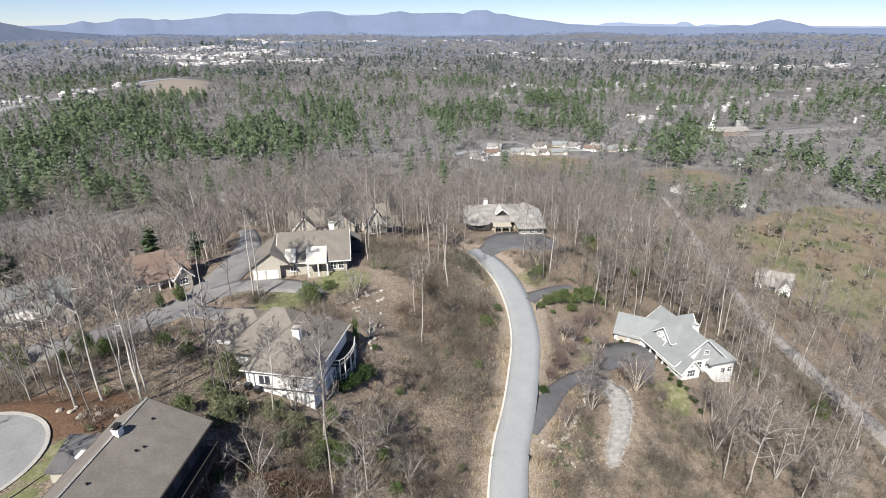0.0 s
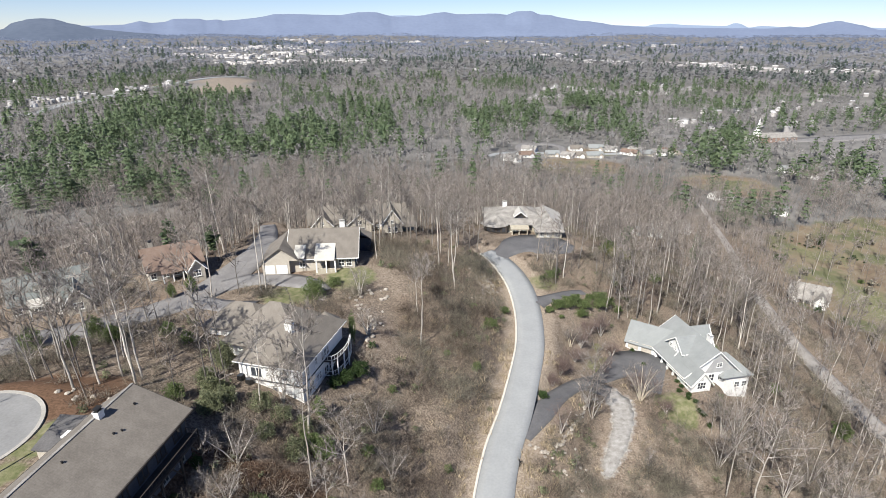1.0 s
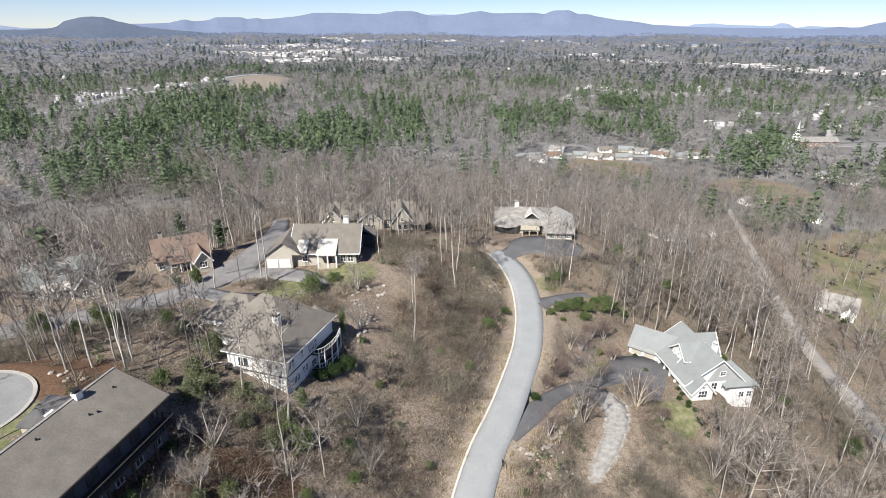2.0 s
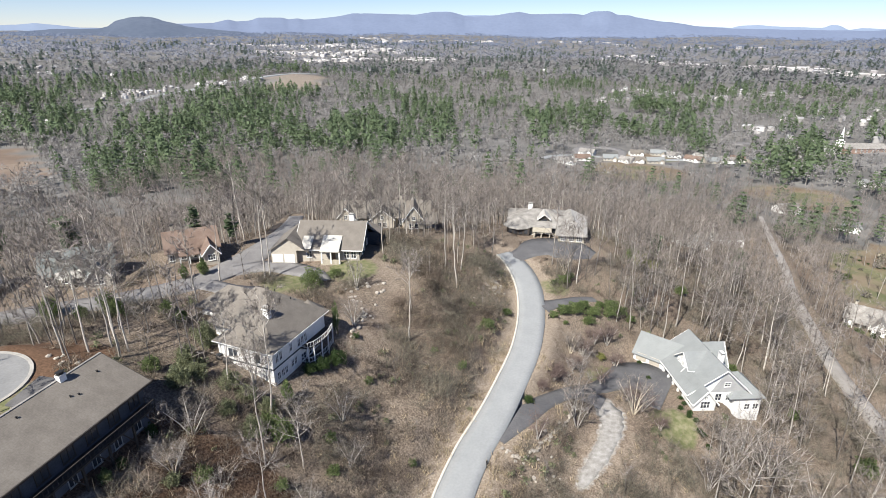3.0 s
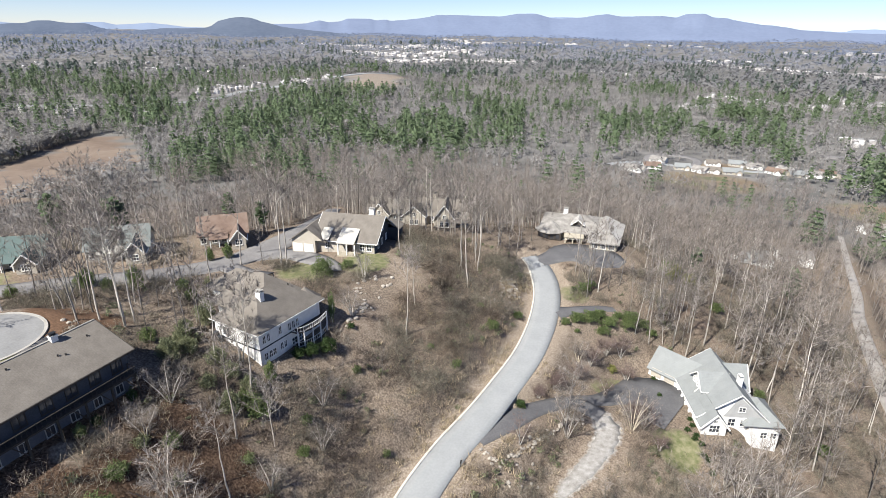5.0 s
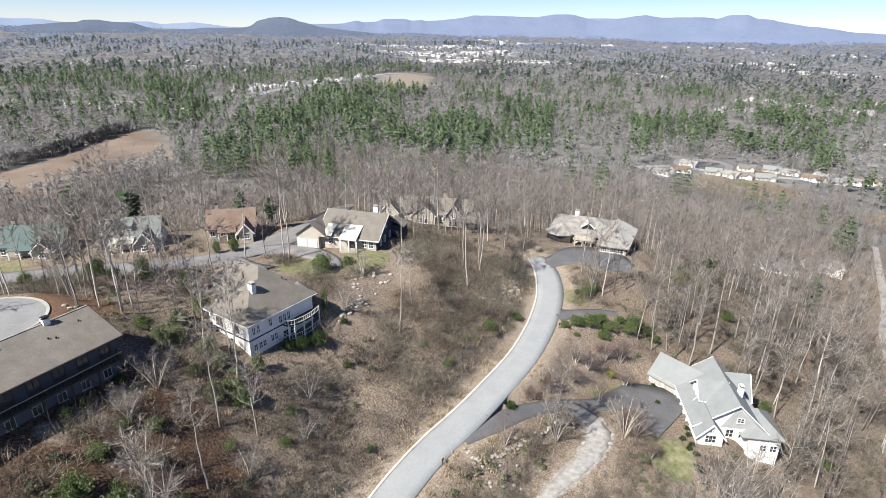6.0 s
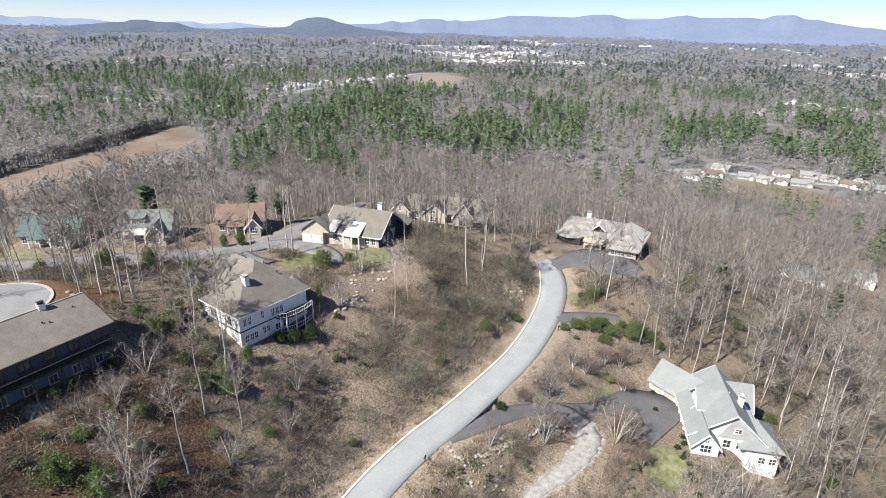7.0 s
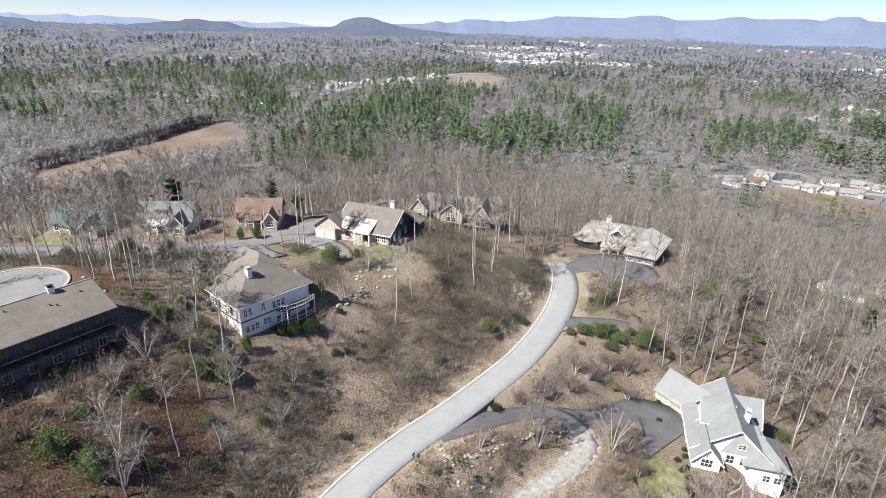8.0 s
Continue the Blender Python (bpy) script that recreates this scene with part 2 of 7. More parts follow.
def ground_material():
    """Leaf litter with bare soil; lawn, straw and ploughed red-brown field where the ground's attributes say so."""
    m = bpy.data.materials.new("woodland_ground")
    m.use_nodes = True
    nt = m.node_tree
    n, l = nt.nodes, nt.links
    b = n["Principled BSDF"]
    b.inputs["Roughness"].default_value, b.inputs["Specular IOR Level"].default_value = 0.95, 0.1
    geo = n.new("ShaderNodeNewGeometry")

    def noise_fac(scale, detail=6, rough=0.6):
        t = n.new("ShaderNodeTexNoise")
        t.inputs["Scale"].default_value, t.inputs["Detail"].default_value, t.inputs["Roughness"].default_value = scale, detail, rough
        l.new(geo.outputs["Position"], t.inputs["Vector"])
        return t.outputs["Fac"]

    def ramp(fac, colours, lo=0.32, hi=0.68):
        r = n.new("ShaderNodeValToRGB")
        while len(r.color_ramp.elements) < len(colours):
            r.color_ramp.elements.new(0.5)
        for k, (e, c) in enumerate(zip(r.color_ramp.elements, colours)):
            e.position, e.color = lo + (hi - lo) * k / (len(colours) - 1), (*c, 1)
        l.new(fac, r.inputs[0])
        return r.outputs[0]

    def mixed(fac, a, c):
        x = n.new("ShaderNodeMix")
        x.data_type = "RGBA"
        l.new(fac, x.inputs["Factor"])
        l.new(a, x.inputs["A"])
        l.new(c, x.inputs["B"])
        return x.outputs["Result"]

    def masked(name, wobble):
        a = n.new("ShaderNodeAttribute")
        a.attribute_name = name
        s = n.new("ShaderNodeMath")
        s.operation = "MULTIPLY_ADD"
        s.inputs[1].default_value, s.inputs[2].default_value = 1.1, -0.55
        l.new(wobble, s.inputs[0])
        t = n.new("ShaderNodeMath")
        t.use_clamp = True
        l.new(a.outputs["Fac"], t.inputs[0])
        l.new(s.outputs[0], t.inputs[1])
        k = n.new("ShaderNodeMapRange")
        k.inputs["From Min"].default_value, k.inputs["From Max"].default_value = 0.3, 0.7
        l.new(t.outputs[0], k.inputs["Value"])
        return k.outputs[0]

    patch, mid, fine = noise_fac(0.045, 5), noise_fac(0.5), noise_fac(3.0)
    litter = mixed(mid, ramp(fine, [(0.058, 0.044, 0.034), (0.145, 0.113, 0.088), (0.275, 0.223, 0.178)]), ramp(fine, [(0.08, 0.066, 0.052), (0.185, 0.155, 0.124), (0.325, 0.28, 0.23)]))
    soil = ramp(mid, [(0.115, 0.075, 0.053), (0.195, 0.14, 0.105), (0.3, 0.23, 0.178)])
    pk = n.new("ShaderNodeMapRange")
    pk.inputs["From Min"].default_value, pk.inputs["From Max"].default_value = 0.5, 0.72
    pk.inputs["To Max"].default_value = 0.6
    l.new(patch, pk.inputs["Value"])
    col = mixed(pk.outputs[0], litter, soil)
    # Ground turns grey with distance, haze put into its colour.
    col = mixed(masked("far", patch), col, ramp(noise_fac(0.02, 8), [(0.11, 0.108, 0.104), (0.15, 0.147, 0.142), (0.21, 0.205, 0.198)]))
    # Dark leaf litter, darkened further for shade the thin brush barely casts.
    col = mixed(masked("leaves", noise_fac(0.16, 5)), col, ramp(fine, [(0.036, 0.023, 0.016), (0.092, 0.06, 0.041), (0.19, 0.132, 0.093)]))
    col = mixed(masked("mulch", mid), col, ramp(fine, [(0.08, 0.05, 0.033), (0.165, 0.102, 0.068)]))
    col = mixed(masked("straw", mid), col, ramp(fine, [(0.15, 0.12, 0.092), (0.25, 0.207, 0.164), (0.37, 0.318, 0.262)]))
    col = mixed(masked("field", noise_fac(0.02)), col, ramp(noise_fac(0.03, 7), [(0.145, 0.112, 0.09), (0.19, 0.149, 0.12), (0.225, 0.185, 0.147)]))
    col = mixed(masked("meadow", noise_fac(0.03)), col, ramp(noise_fac(0.03, 7), [(0.105, 0.115, 0.06), (0.13, 0.132, 0.075), (0.2, 0.165, 0.118), (0.15, 0.112, 0.08), (0.25, 0.2, 0.145)]))
    col = mixed(masked("gravel", noise_fac(0.9, 5)), col, ramp(noise_fac(1.6, 6), [(0.2, 0.187, 0.17), (0.33, 0.322, 0.305), (0.44, 0.436, 0.424)]))
    col = mixed(masked("lawn", mid), col, ramp(noise_fac(0.8), [(0.1, 0.115, 0.052), (0.155, 0.158, 0.085), (0.22, 0.21, 0.135)]))
    l.new(col, b.inputs["Base Color"])
    bp = n.new("ShaderNodeBump")
    bp.inputs["Strength"].default_value, bp.inputs["Distance"].default_value = 0.5, 0.15
    l.new(fine, bp.inputs["Height"])
    l.new(bp.outputs[0], b.inputs["Normal"])
    return m


M["ground"] = ground_material()


# ---- lie of the land ----
def smooth(points, step=2.0):
    """A Catmull-Rom line through rows (x, y, z, width), resampled about every step metres."""
    p = np.array(points, float)
    p = np.vstack([2 * p[0] - p[1], p, 2 * p[-1] - p[-2]])
    out = []
    for k in range(1, len(p) - 2):
        count = max(2, int(np.linalg.norm(p[k + 1, :2] - p[k, :2]) / step))
        t = np.linspace(0, 1, count, endpoint=False)[:, None]
        a, b, c, d = p[k - 1], p[k], p[k + 1], p[k + 2]
        out.append(0.5 * (2 * b + (c - a) * t + (2 * a - 5 * b + 4 * c - d) * t ** 2 + (3 * b - a - 3 * c + d) * t ** 3))
    return np.vstack(out + [p[-2:-1]])


def ragged(points, step):
    """A line whose width wanders."""
    rows = smooth(points, step * 0.6)
    for k, r in enumerate(rows):
        r[3] *= 1 + 0.3 * noise.noise((k * 0.35, 2.0, 0.0)) + 0.22 * noise.noise((k * 1.1, 7.0, 0.0))
    return rows


ROADS = {
    "road": smooth([(8.5, -40, 1.5, 6.4), (10.0, 10, 2.4, 6.4), (10.3, 45, 3.4, 6.4), (10.3, 60, 4.1, 6.4), (10.8, 70, 4.7, 6.4), (12.6, 81, 5.3, 6.4), (15.2, 90.5, 5.9, 6.4), (17.3, 100, 6.5, 6.4), (19.7, 113, 7.3, 6.5), (20.4, 124, 8.0, 6.6), (20.1, 134, 8.6, 6.8), (18.8, 144, 9.2, 7.0), (16.2, 153, 9.8, 7.0), (12.8, 160.5, 10.3, 6.2), (9.5, 164.5, 10.6, 5.0)]),
    "driveway_near": smooth([(15.5, 85, 5.45, 5.0), (20, 92.5, 5.2, 6.0), (24.5, 99.5, 4.0, 4.4), (30, 106.5, 2.3, 3.8), (36.5, 112, 0.6, 4.0), (42, 118.5, -0.9, 7.5), (46, 121.5, -1.8, 13), (50, 121, -2.4, 17.5), (54, 119.5, -2.5, 18)], 1.2),
    "driveway_spur": smooth([(29, 106, 2.6, 3.0), (33, 107.3, 1.7, 4.2), (37.5, 106, 0.95, 4.2)], 1.2),
    "driveway_mid": smooth([(22.6, 134.2, 8.55, 7.0), (25.5, 136.2, 8.6, 4.4), (29, 138.8, 8.5, 3.4), (33, 141.5, 8.2, 3.0), (37, 143.5, 7.6, 2.8)], 1.2),
    "forecourt": smooth([(13, 162, 10.35, 6), (17, 167, 10.7, 9), (21, 171, 11.0, 15), (27, 172, 11.0, 17), (33, 170, 10.9, 14), (37.5, 168.5, 10.6, 6)], 1.2),
    "street": smooth([(-150, 52, 18, 6), (-120, 63, 19, 6.4), (-98, 73, 20.2, 6.8), (-82, 84, 21, 7.0), (-66, 94.5, 21.4, 7.2), (-56, 106, 21.4, 8), (-53, 120, 21.1, 9), (-53, 136, 20.5, 8), (-58, 155, 18, 6), (-66, 175, 14, 5)]),
    "driveway_far": smooth([(-52, 112, 21.4, 6), (-45, 116, 21.7, 6.5), (-37, 115, 22.0, 6.5), (-31, 113, 22.1, 5), (-27.5, 109.5, 22.1, 4.0)], 1.2),
    "driveway_white": smooth([(-54, 104, 21.4, 5), (-47, 101.5, 22.0, 5), (-41, 99, 22.8, 8)], 1.2),
    "track": smooth([(112, 70, -22, 5.6), (116, 110, -23, 5.6), (117, 145, -24.3, 5.6), (119, 178, -26, 5.2), (123, 205, -27, 4.8), (130, 245, -29, 4.8), (138, 275, -30.5, 4), (148, 325, -32.5, 3.2), (160, 380, -36, 2.8)], 2.4),
    "gravel_path": ragged([(37.5, 106, 0.95, 3.8), (39.2, 102, 0.5, 4.6), (38, 96, 0.2, 3.8), (35.6, 90, -0.2, 3.4), (33.4, 85.5, -0.6, 2.6), (32.2, 82.6, -0.8, 1.2)], 1.2),
}
BANK = [(-60, 52, 29), (-40, 62, 27.6), (-44, 40, 29.5), (-44, 25, 29), (-27, 57, 25.0), (-26, 45, 24.6), (-24, 25, 22), (-20, 70, 20.6), (-31, 72, 23.8), (-15, 90, 20.6), (-38, 92, 23.6), (-12, 62, 14.5),
        (-9, 80, 14.5), (-7, 100, 16.5), (-11, 116, 21), (-4, 132, 18), (-1, 150, 14.5), (8, 134, 12.2), (-2, 70, 9), (-2, 50, 8), (-8, 20, 10), (-40, -20, 20), (0, -40, 3)]
PLATEAU = [(-30, 116, 22.1), (-22, 126, 22.6), (-57, 105, 21.4), (-92, 78, 20.3), (-115, 66, 19), (-82, 98, 21.4), (-74, 116, 21), (-54, 136, 20.4), (-28, 178, 12.4), (-60, 172, 13), (-8, 192, 9), (-110, 100, 19), (-130, 30, 22), (-100, 20, 26), (-110, 150, 2), (-160, 120, -2)]
EAST = [(23, 187, 11), (36, 178, 10.8), (42, 155, 7), (48, 200, 4), (24, 80, 2.2), (41, 98, -0.2), (56, 117, -3.4), (63, 110, -7.2), (70, 112, -8.6), (74, 120, -8), (52, 140, -1.6), (40, 74, -5), (60, 90, -8), (80, 140, -11), (95, 100, -19), (32, 122, 3), (32, 132, 6.2), (60, 40, -10), (60, 0, -12), (40, -60, -8)]
VALLEY = [(157, 234, -37.5), (210, 190, -40), (180, 100, -40), (-200, 200, -22), (-110, 240, -24), (-40, 260, -18), (20, 262, -16), (70, 260, -17), (110, 330, -33), (0, 400, -40), (-200, 400, -42), (200, 400, -42), (-330, 240, -33), (300, 200, -45), (300, 0, -45), (-300, 0, -20), (100, -200, -40), (-200, -200, -10), (0, 600, -44), (300, 600, -48), (-400, 450, -44)]
VALLEY_ROAD = smooth([(-1100, 520, 0, 12), (-960, 554, 0, 12), (-868, 590, 0, 12), (-790, 650, 0, 12), (-718, 728, 0, 14), (-684, 813, 0, 16), (-690, 890, 0, 18), (-655, 955, 0, 20), (-606, 1057, 0, 18), (-560, 1200, 0, 14), (-480, 1420, 0, 12)], 12)
PARKING = smooth([(235, 728, 0, 16), (316, 733, 0, 20), (362, 690, 0, 14), (430, 690, 0, 30), (520, 712, 0, 22)], 8)
VALLEY_STREET = smooth([(12, 560, 0, 7), (30, 585, 0, 8), (60, 592, 0, 8), (110, 594, 0, 8), (150, 606, 0, 8), (190, 620, 0, 8), (240, 630, 0, 7)], 6)
VALLEY_LOOP = smooth([(62, 590, 0, 7), (48, 620, 0, 8), (56, 655, 0, 9), (80, 664, 0, 12), (98, 645, 0, 9), (94, 600, 0, 8)], 6)
FAR_ROADS = np.vstack([VALLEY_ROAD, PARKING, VALLEY_STREET, VALLEY_LOOP])
SPOTS = np.array(BANK + PLATEAU + EAST + VALLEY, float)


def _kernel(a, b):
    return np.sqrt(((a[:, None, :] - b[None, :, :]) ** 2).sum(-1) + 60.0)


_w = np.linalg.solve(_kernel(SPOTS[:, :2], SPOTS[:, :2]) - 0.0 * np.eye(len(SPOTS)), SPOTS[:, 2] - SPOTS[:, 2].mean())
ROAD_ROWS = np.vstack([r for r in ROADS.values()])


def fade(a, lo, hi):
    t = np.clip((a - lo) / (hi - lo), 0, 1)
    return t * t * (3 - 2 * t)


def waves(x, y):
    """Gentle rolling ground, in metres, from a few crossed swells."""
    return (np.sin(x / 310 + 1.3) * np.cos(y / 270 - 0.4) * 9 + np.sin(x / 120 + y / 170) * 4 + np.sin(x / 61 - y / 47 + 2) * 1.6)


def far_land(x, y):
    d = np.hypot(x, y)
    rise = -46 + 94 * np.clip((d - 900) / 3700, 0, 1.1) ** 1.7 + waves(x, y) * fade(d, 350, 900)
    knoll = 22 * np.exp(-(((x + 540) / 130) ** 2 + ((y - 1190) / 230) ** 2))
    return rise + knoll


def road_gap(x, y, rows=None):
    """Distance from each place to the edge of the nearest road, and that road's height there."""
    rows = ROAD_ROWS if rows is None else rows
    gap, level = np.full(x.shape, 1e9), np.zeros(x.shape)
    for k in range(0, len(rows)):
        d = np.hypot(x - rows[k, 0], y - rows[k, 1]) - rows[k, 3] / 2
        nearer = d < gap
        gap[nearer], level[nearer] = d[nearer], rows[k, 2]
    return gap, level


PADS = [(-57.5, 51.3, 10.2, 29.15), (-40.5, 46, 5, 29.4), (57.5, 127, 5.5, -3.0), (23, 184, 9, 10.6), (-32, 126, 8, 22.4), (-36, 90, 5, 24.9), (-68, 118, 8, 21.6), (-84, 100, 8, 21.6), (-104, 88, 8, 20.8), (-33, 180, 10, 12.6), (157, 234, 9, -37.5)]


def height(x, y):
    """The ground's height at arrays x, y."""
    x, y = np.atleast_1d(np.asarray(x, float)), np.atleast_1d(np.asarray(y, float))
    out = np.empty(x.shape)
    d = np.hypot(x, y - 120)
    near = d < 620
    q = np.stack([x[near], y[near]], 1)
    local = np.concatenate([_kernel(c, SPOTS[:, :2]) @ _w for c in np.array_split(q, max(1, len(q) // 4000))]) + SPOTS[:, 2].mean() if len(q) else np.zeros(0)
    land = far_land(x, y)
    k = fade(d[near], 380, 600)
    out[:] = land
    local = local + (np.sin(q[:, 0] / 5.3) * np.cos(q[:, 1] / 4.1 + q[:, 0] / 9) * 0.35 if len(q) else 0)
    out[near] = local * (1 - k) + land[near] * k
    for px, py, r, z in PADS:
        w = 1 - fade(np.hypot(x - px, y - py), r, r + 7)
        out = out * (1 - w) + z * w
    close = np.flatnonzero((np.abs(x) < 230) & (y > -60) & (y < 400))
    if len(close):
        gap, level = road_gap(x[close], y[close])
        w = 1 - fade(gap, 1.2, 7.0)
        out[close] = out[close] * (1 - w) + (level - 0.22) * w
    return out


def h1(x, y):
    return float(height(x, y)[0])


# ---- mesh helpers ----
def link_mesh(name, verts, faces, mat, parent=None, label="", smooth_shade=False):
    """One mesh object from arrays of corners and faces (triangles or quads)."""
    me = bpy.data.meshes.new(name)
    verts, faces = np.asarray(verts, np.float32), np.asarray(faces, np.int32)
    me.vertices.add(len(verts))
    me.vertices.foreach_set("co", verts.ravel())
    me.loops.add(faces.size)
    me.loops.foreach_set("vertex_index", faces.ravel())
    me.polygons.add(len(faces))
    me.polygons.foreach_set("loop_start", np.arange(0, faces.size, faces.shape[1], dtype=np.int32))
    if smooth_shade:
        me.polygons.foreach_set("use_smooth", np.ones(len(faces), bool))
    me.update(calc_edges=True)
    me.materials.append(mat)
    ob = new(name, me)
    if parent is not None:
        ob.parent = parent
    if label:
        tagged(ob, label)
    return ob


def part(name, bm, mat, parent, label=""):
    """Links a bmesh as one mesh object under a thing or a part."""
    me = bpy.data.meshes.new(name)
    bmesh.ops.recalc_face_normals(bm, faces=bm.faces)
    bm.to_mesh(me)
    bm.free()
    me.materials.append(mat)
    ob = new(name, me)
    if parent is not None:
        ob.parent = parent
    if label:
        tagged(ob, label)
    return ob


def thing(name, m, label, category, group="", kind=""):
    """An Empty at a thing's base."""
    ob = new(name)
    ob.empty_display_size = 0.5
    ob.matrix_world = m
    return tagged(ob, label, category, group, kind)


def hexa(bm, corners):
    """A solid from eight corners, four below and four above, in the same order."""
    v = [bm.verts.new(c) for c in corners]
    for f in ((3, 2, 1, 0), (4, 5, 6, 7), (0, 1, 5, 4), (1, 2, 6, 5), (2, 3, 7, 6), (3, 0, 4, 7)):
        bm.faces.new([v[k] for k in f])


def box(bm, x0, x1, y0, y1, z0, z1):
    hexa(bm, [(x0, y0, z0), (x1, y0, z0), (x1, y1, z0), (x0, y1, z0), (x0, y0, z1), (x1, y0, z1), (x1, y1, z1), (x0, y1, z1)])


def boxes(*rows):
    bm = bmesh.new()
    for r in rows:
        box(bm, *r)
    return bm


def slab(bm, pts, thick):
    """A sloped sheet of three or more corners with thickness downwards."""
    a = [bm.verts.new(p) for p in pts]
    b = [bm.verts.new((p[0], p[1], p[2] - thick)) for p in pts]
    bm.faces.new(a)
    bm.faces.new(b[::-1])
    for k in range(len(pts)):
        j = (k + 1) % len(pts)
        bm.faces.new((a[k], b[k], b[j], a[j]))


def beam(bm, p, q, w):
    """A square bar of width w from p to q."""
    p, q = Vector(p), Vector(q)
    d = (q - p).normalized()
    s = d.cross(Vector((0, 0, 1)) if abs(d.z) < 0.9 else Vector((1, 0, 0))).normalized() * w / 2
    u = d.cross(s).normalized() * w / 2
    hexa(bm, [p - s - u, p + s - u, p + s + u, p - s + u, q - s - u, q + s - u, q + s + u, q - s + u])


# ---- ground ----
def axis_lines(lo, hi, step, out_lo, out_hi):
    core = list(np.arange(lo, hi + step / 2, step))
    s, a = step, core[-1]
    while a < out_hi:
        s *= 1.09
        a += s
        core.append(a)
    s, a = step, core[0]
    while a > out_lo:
        s *= 1.09
        a -= s
        core.insert(0, a)
    return np.array(core)


def inside(x, y, poly):
    """1 inside the polygon, else 0, for arrays."""
    c = np.zeros(x.shape, bool)
    n = len(poly)
    for k in range(n):
        x0, y0 = poly[k]
        x1, y1 = poly[(k + 1) % n]
        if y0 != y1:
            c ^= ((y0 > y) != (y1 > y)) & (x < (x1 - x0) * (y - y0) / (y1 - y0) + x0)
    return c.astype(float)


def disc(x, y, cx, cy, r, soft=3.0):
    return 1 - fade(np.hypot(x - cx, y - cy), r - soft, r + soft)


RED_FIELD = [(-455, 215), (-500, 282), (-550, 400), (-592, 505), (-540, 492), (-440, 428), (-404, 393), (-372, 300), (-340, 225), (-325, 170), (-400, 185)]
KNOLL_FIELD = [(-520, 930), (-600, 1180), (-500, 1200), (-450, 1130), (-445, 985)]
MEADOW = [(150, 210), (168, 290), (180, 330), (225, 360), (290, 400), (400, 330), (330, 140), (200, 90), (165, 150)]
BANK_STRIP = np.array([r for r in ROADS["road"] if r[1] > 20])

gx, gy = axis_lines(-118, 136, 1.3, -4900, 4900), axis_lines(22, 205, 1.3, -4900, 4900)
GX, GY = np.meshgrid(gx, gy)
gxf, gyf = GX.ravel(), GY.ravel()
gzf = height(gxf, gyf)
nx, ny = len(gx), len(gy)
idx = np.arange(nx * ny).reshape(ny, nx)
quads = np.stack([idx[:-1, :-1], idx[:-1, 1:], idx[1:, 1:], idx[1:, :-1]], -1).reshape(-1, 4)
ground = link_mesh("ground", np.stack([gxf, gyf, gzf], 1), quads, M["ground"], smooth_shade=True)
tagged(ground, "leaf-littered wooded hillside falling to a broad valley", "ground", kind="structure")


def cover(name, values):
    a = ground.data.attributes.new(name, "FLOAT", "POINT")
    a.data.foreach_set("value", np.asarray(values, np.float32))


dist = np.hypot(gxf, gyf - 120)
# Distance mask for the haze-greyed ground colour.
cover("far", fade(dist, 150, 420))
cover("field", inside(gxf, gyf, RED_FIELD))
cover("meadow", np.maximum.reduce([0.9 * inside(gxf, gyf, MEADOW), disc(gxf, gyf, 100, 525, 45, 20), disc(gxf, gyf, 215, 465, 40, 15), disc(gxf, gyf, 120, 610, 30, 10), disc(gxf, gyf, -650, 415, 45, 25) * 0.7, disc(gxf, gyf, -640, 1120, 60, 25)]))
# West slope: leaf litter together with painted brush shade.
cover("leaves", np.maximum(0.85 * inside(gxf, gyf, [(-30, 15), (-30, 56), (-16, 60), (-5, 56), (-2, 40), (-3, 15)]), 0.16 * inside(gxf, gyf, [(-30, 58), (-20, 66), (-12, 72), (-7, 104), (-3, 100), (-6, 48)])))
cover("mulch", np.maximum(disc(gxf, gyf, -49, 62, 7, 3), disc(gxf, gyf, -56, 64, 6, 3)))
g_main = road_gap(gxf, gyf, BANK_STRIP)[0]
cover("straw", np.maximum.reduce([disc(gxf, gyf, 9.0, 138, 3.2, 2.2) * 0.8, disc(gxf, gyf, 9.6, 130, 2.8, 2) * 0.75, disc(gxf, gyf, -26, 52, 2.6, 2) * 0.7, disc(gxf, gyf, -25.5, 47, 2.6, 2) * 0.7, disc(gxf, gyf, -26.5, 42, 2.6, 2) * 0.6, 0.6 * inside(gxf, gyf, KNOLL_FIELD), (1 - fade(g_main, 1.0, 6.0)) * 0.85, disc(gxf, gyf, -14, 119, 9, 5) * 0.45, disc(gxf, gyf, 31, 122, 9, 6) * 0.5, disc(gxf, gyf, 28, 86, 9, 6) * 0.45, disc(gxf, gyf, -12, 95, 9, 5) * 0.42, disc(gxf, gyf, -9, 80, 8, 5) * 0.36, 0.42 * inside(gxf, gyf, [(22, 40), (22, 95), (48, 100), (75, 112), (120, 118), (120, 40)])]))
cover("gravel", 0.75 * (1 - fade(road_gap(gxf, gyf, ROADS["gravel_path"])[0], -0.6, 1.6)))
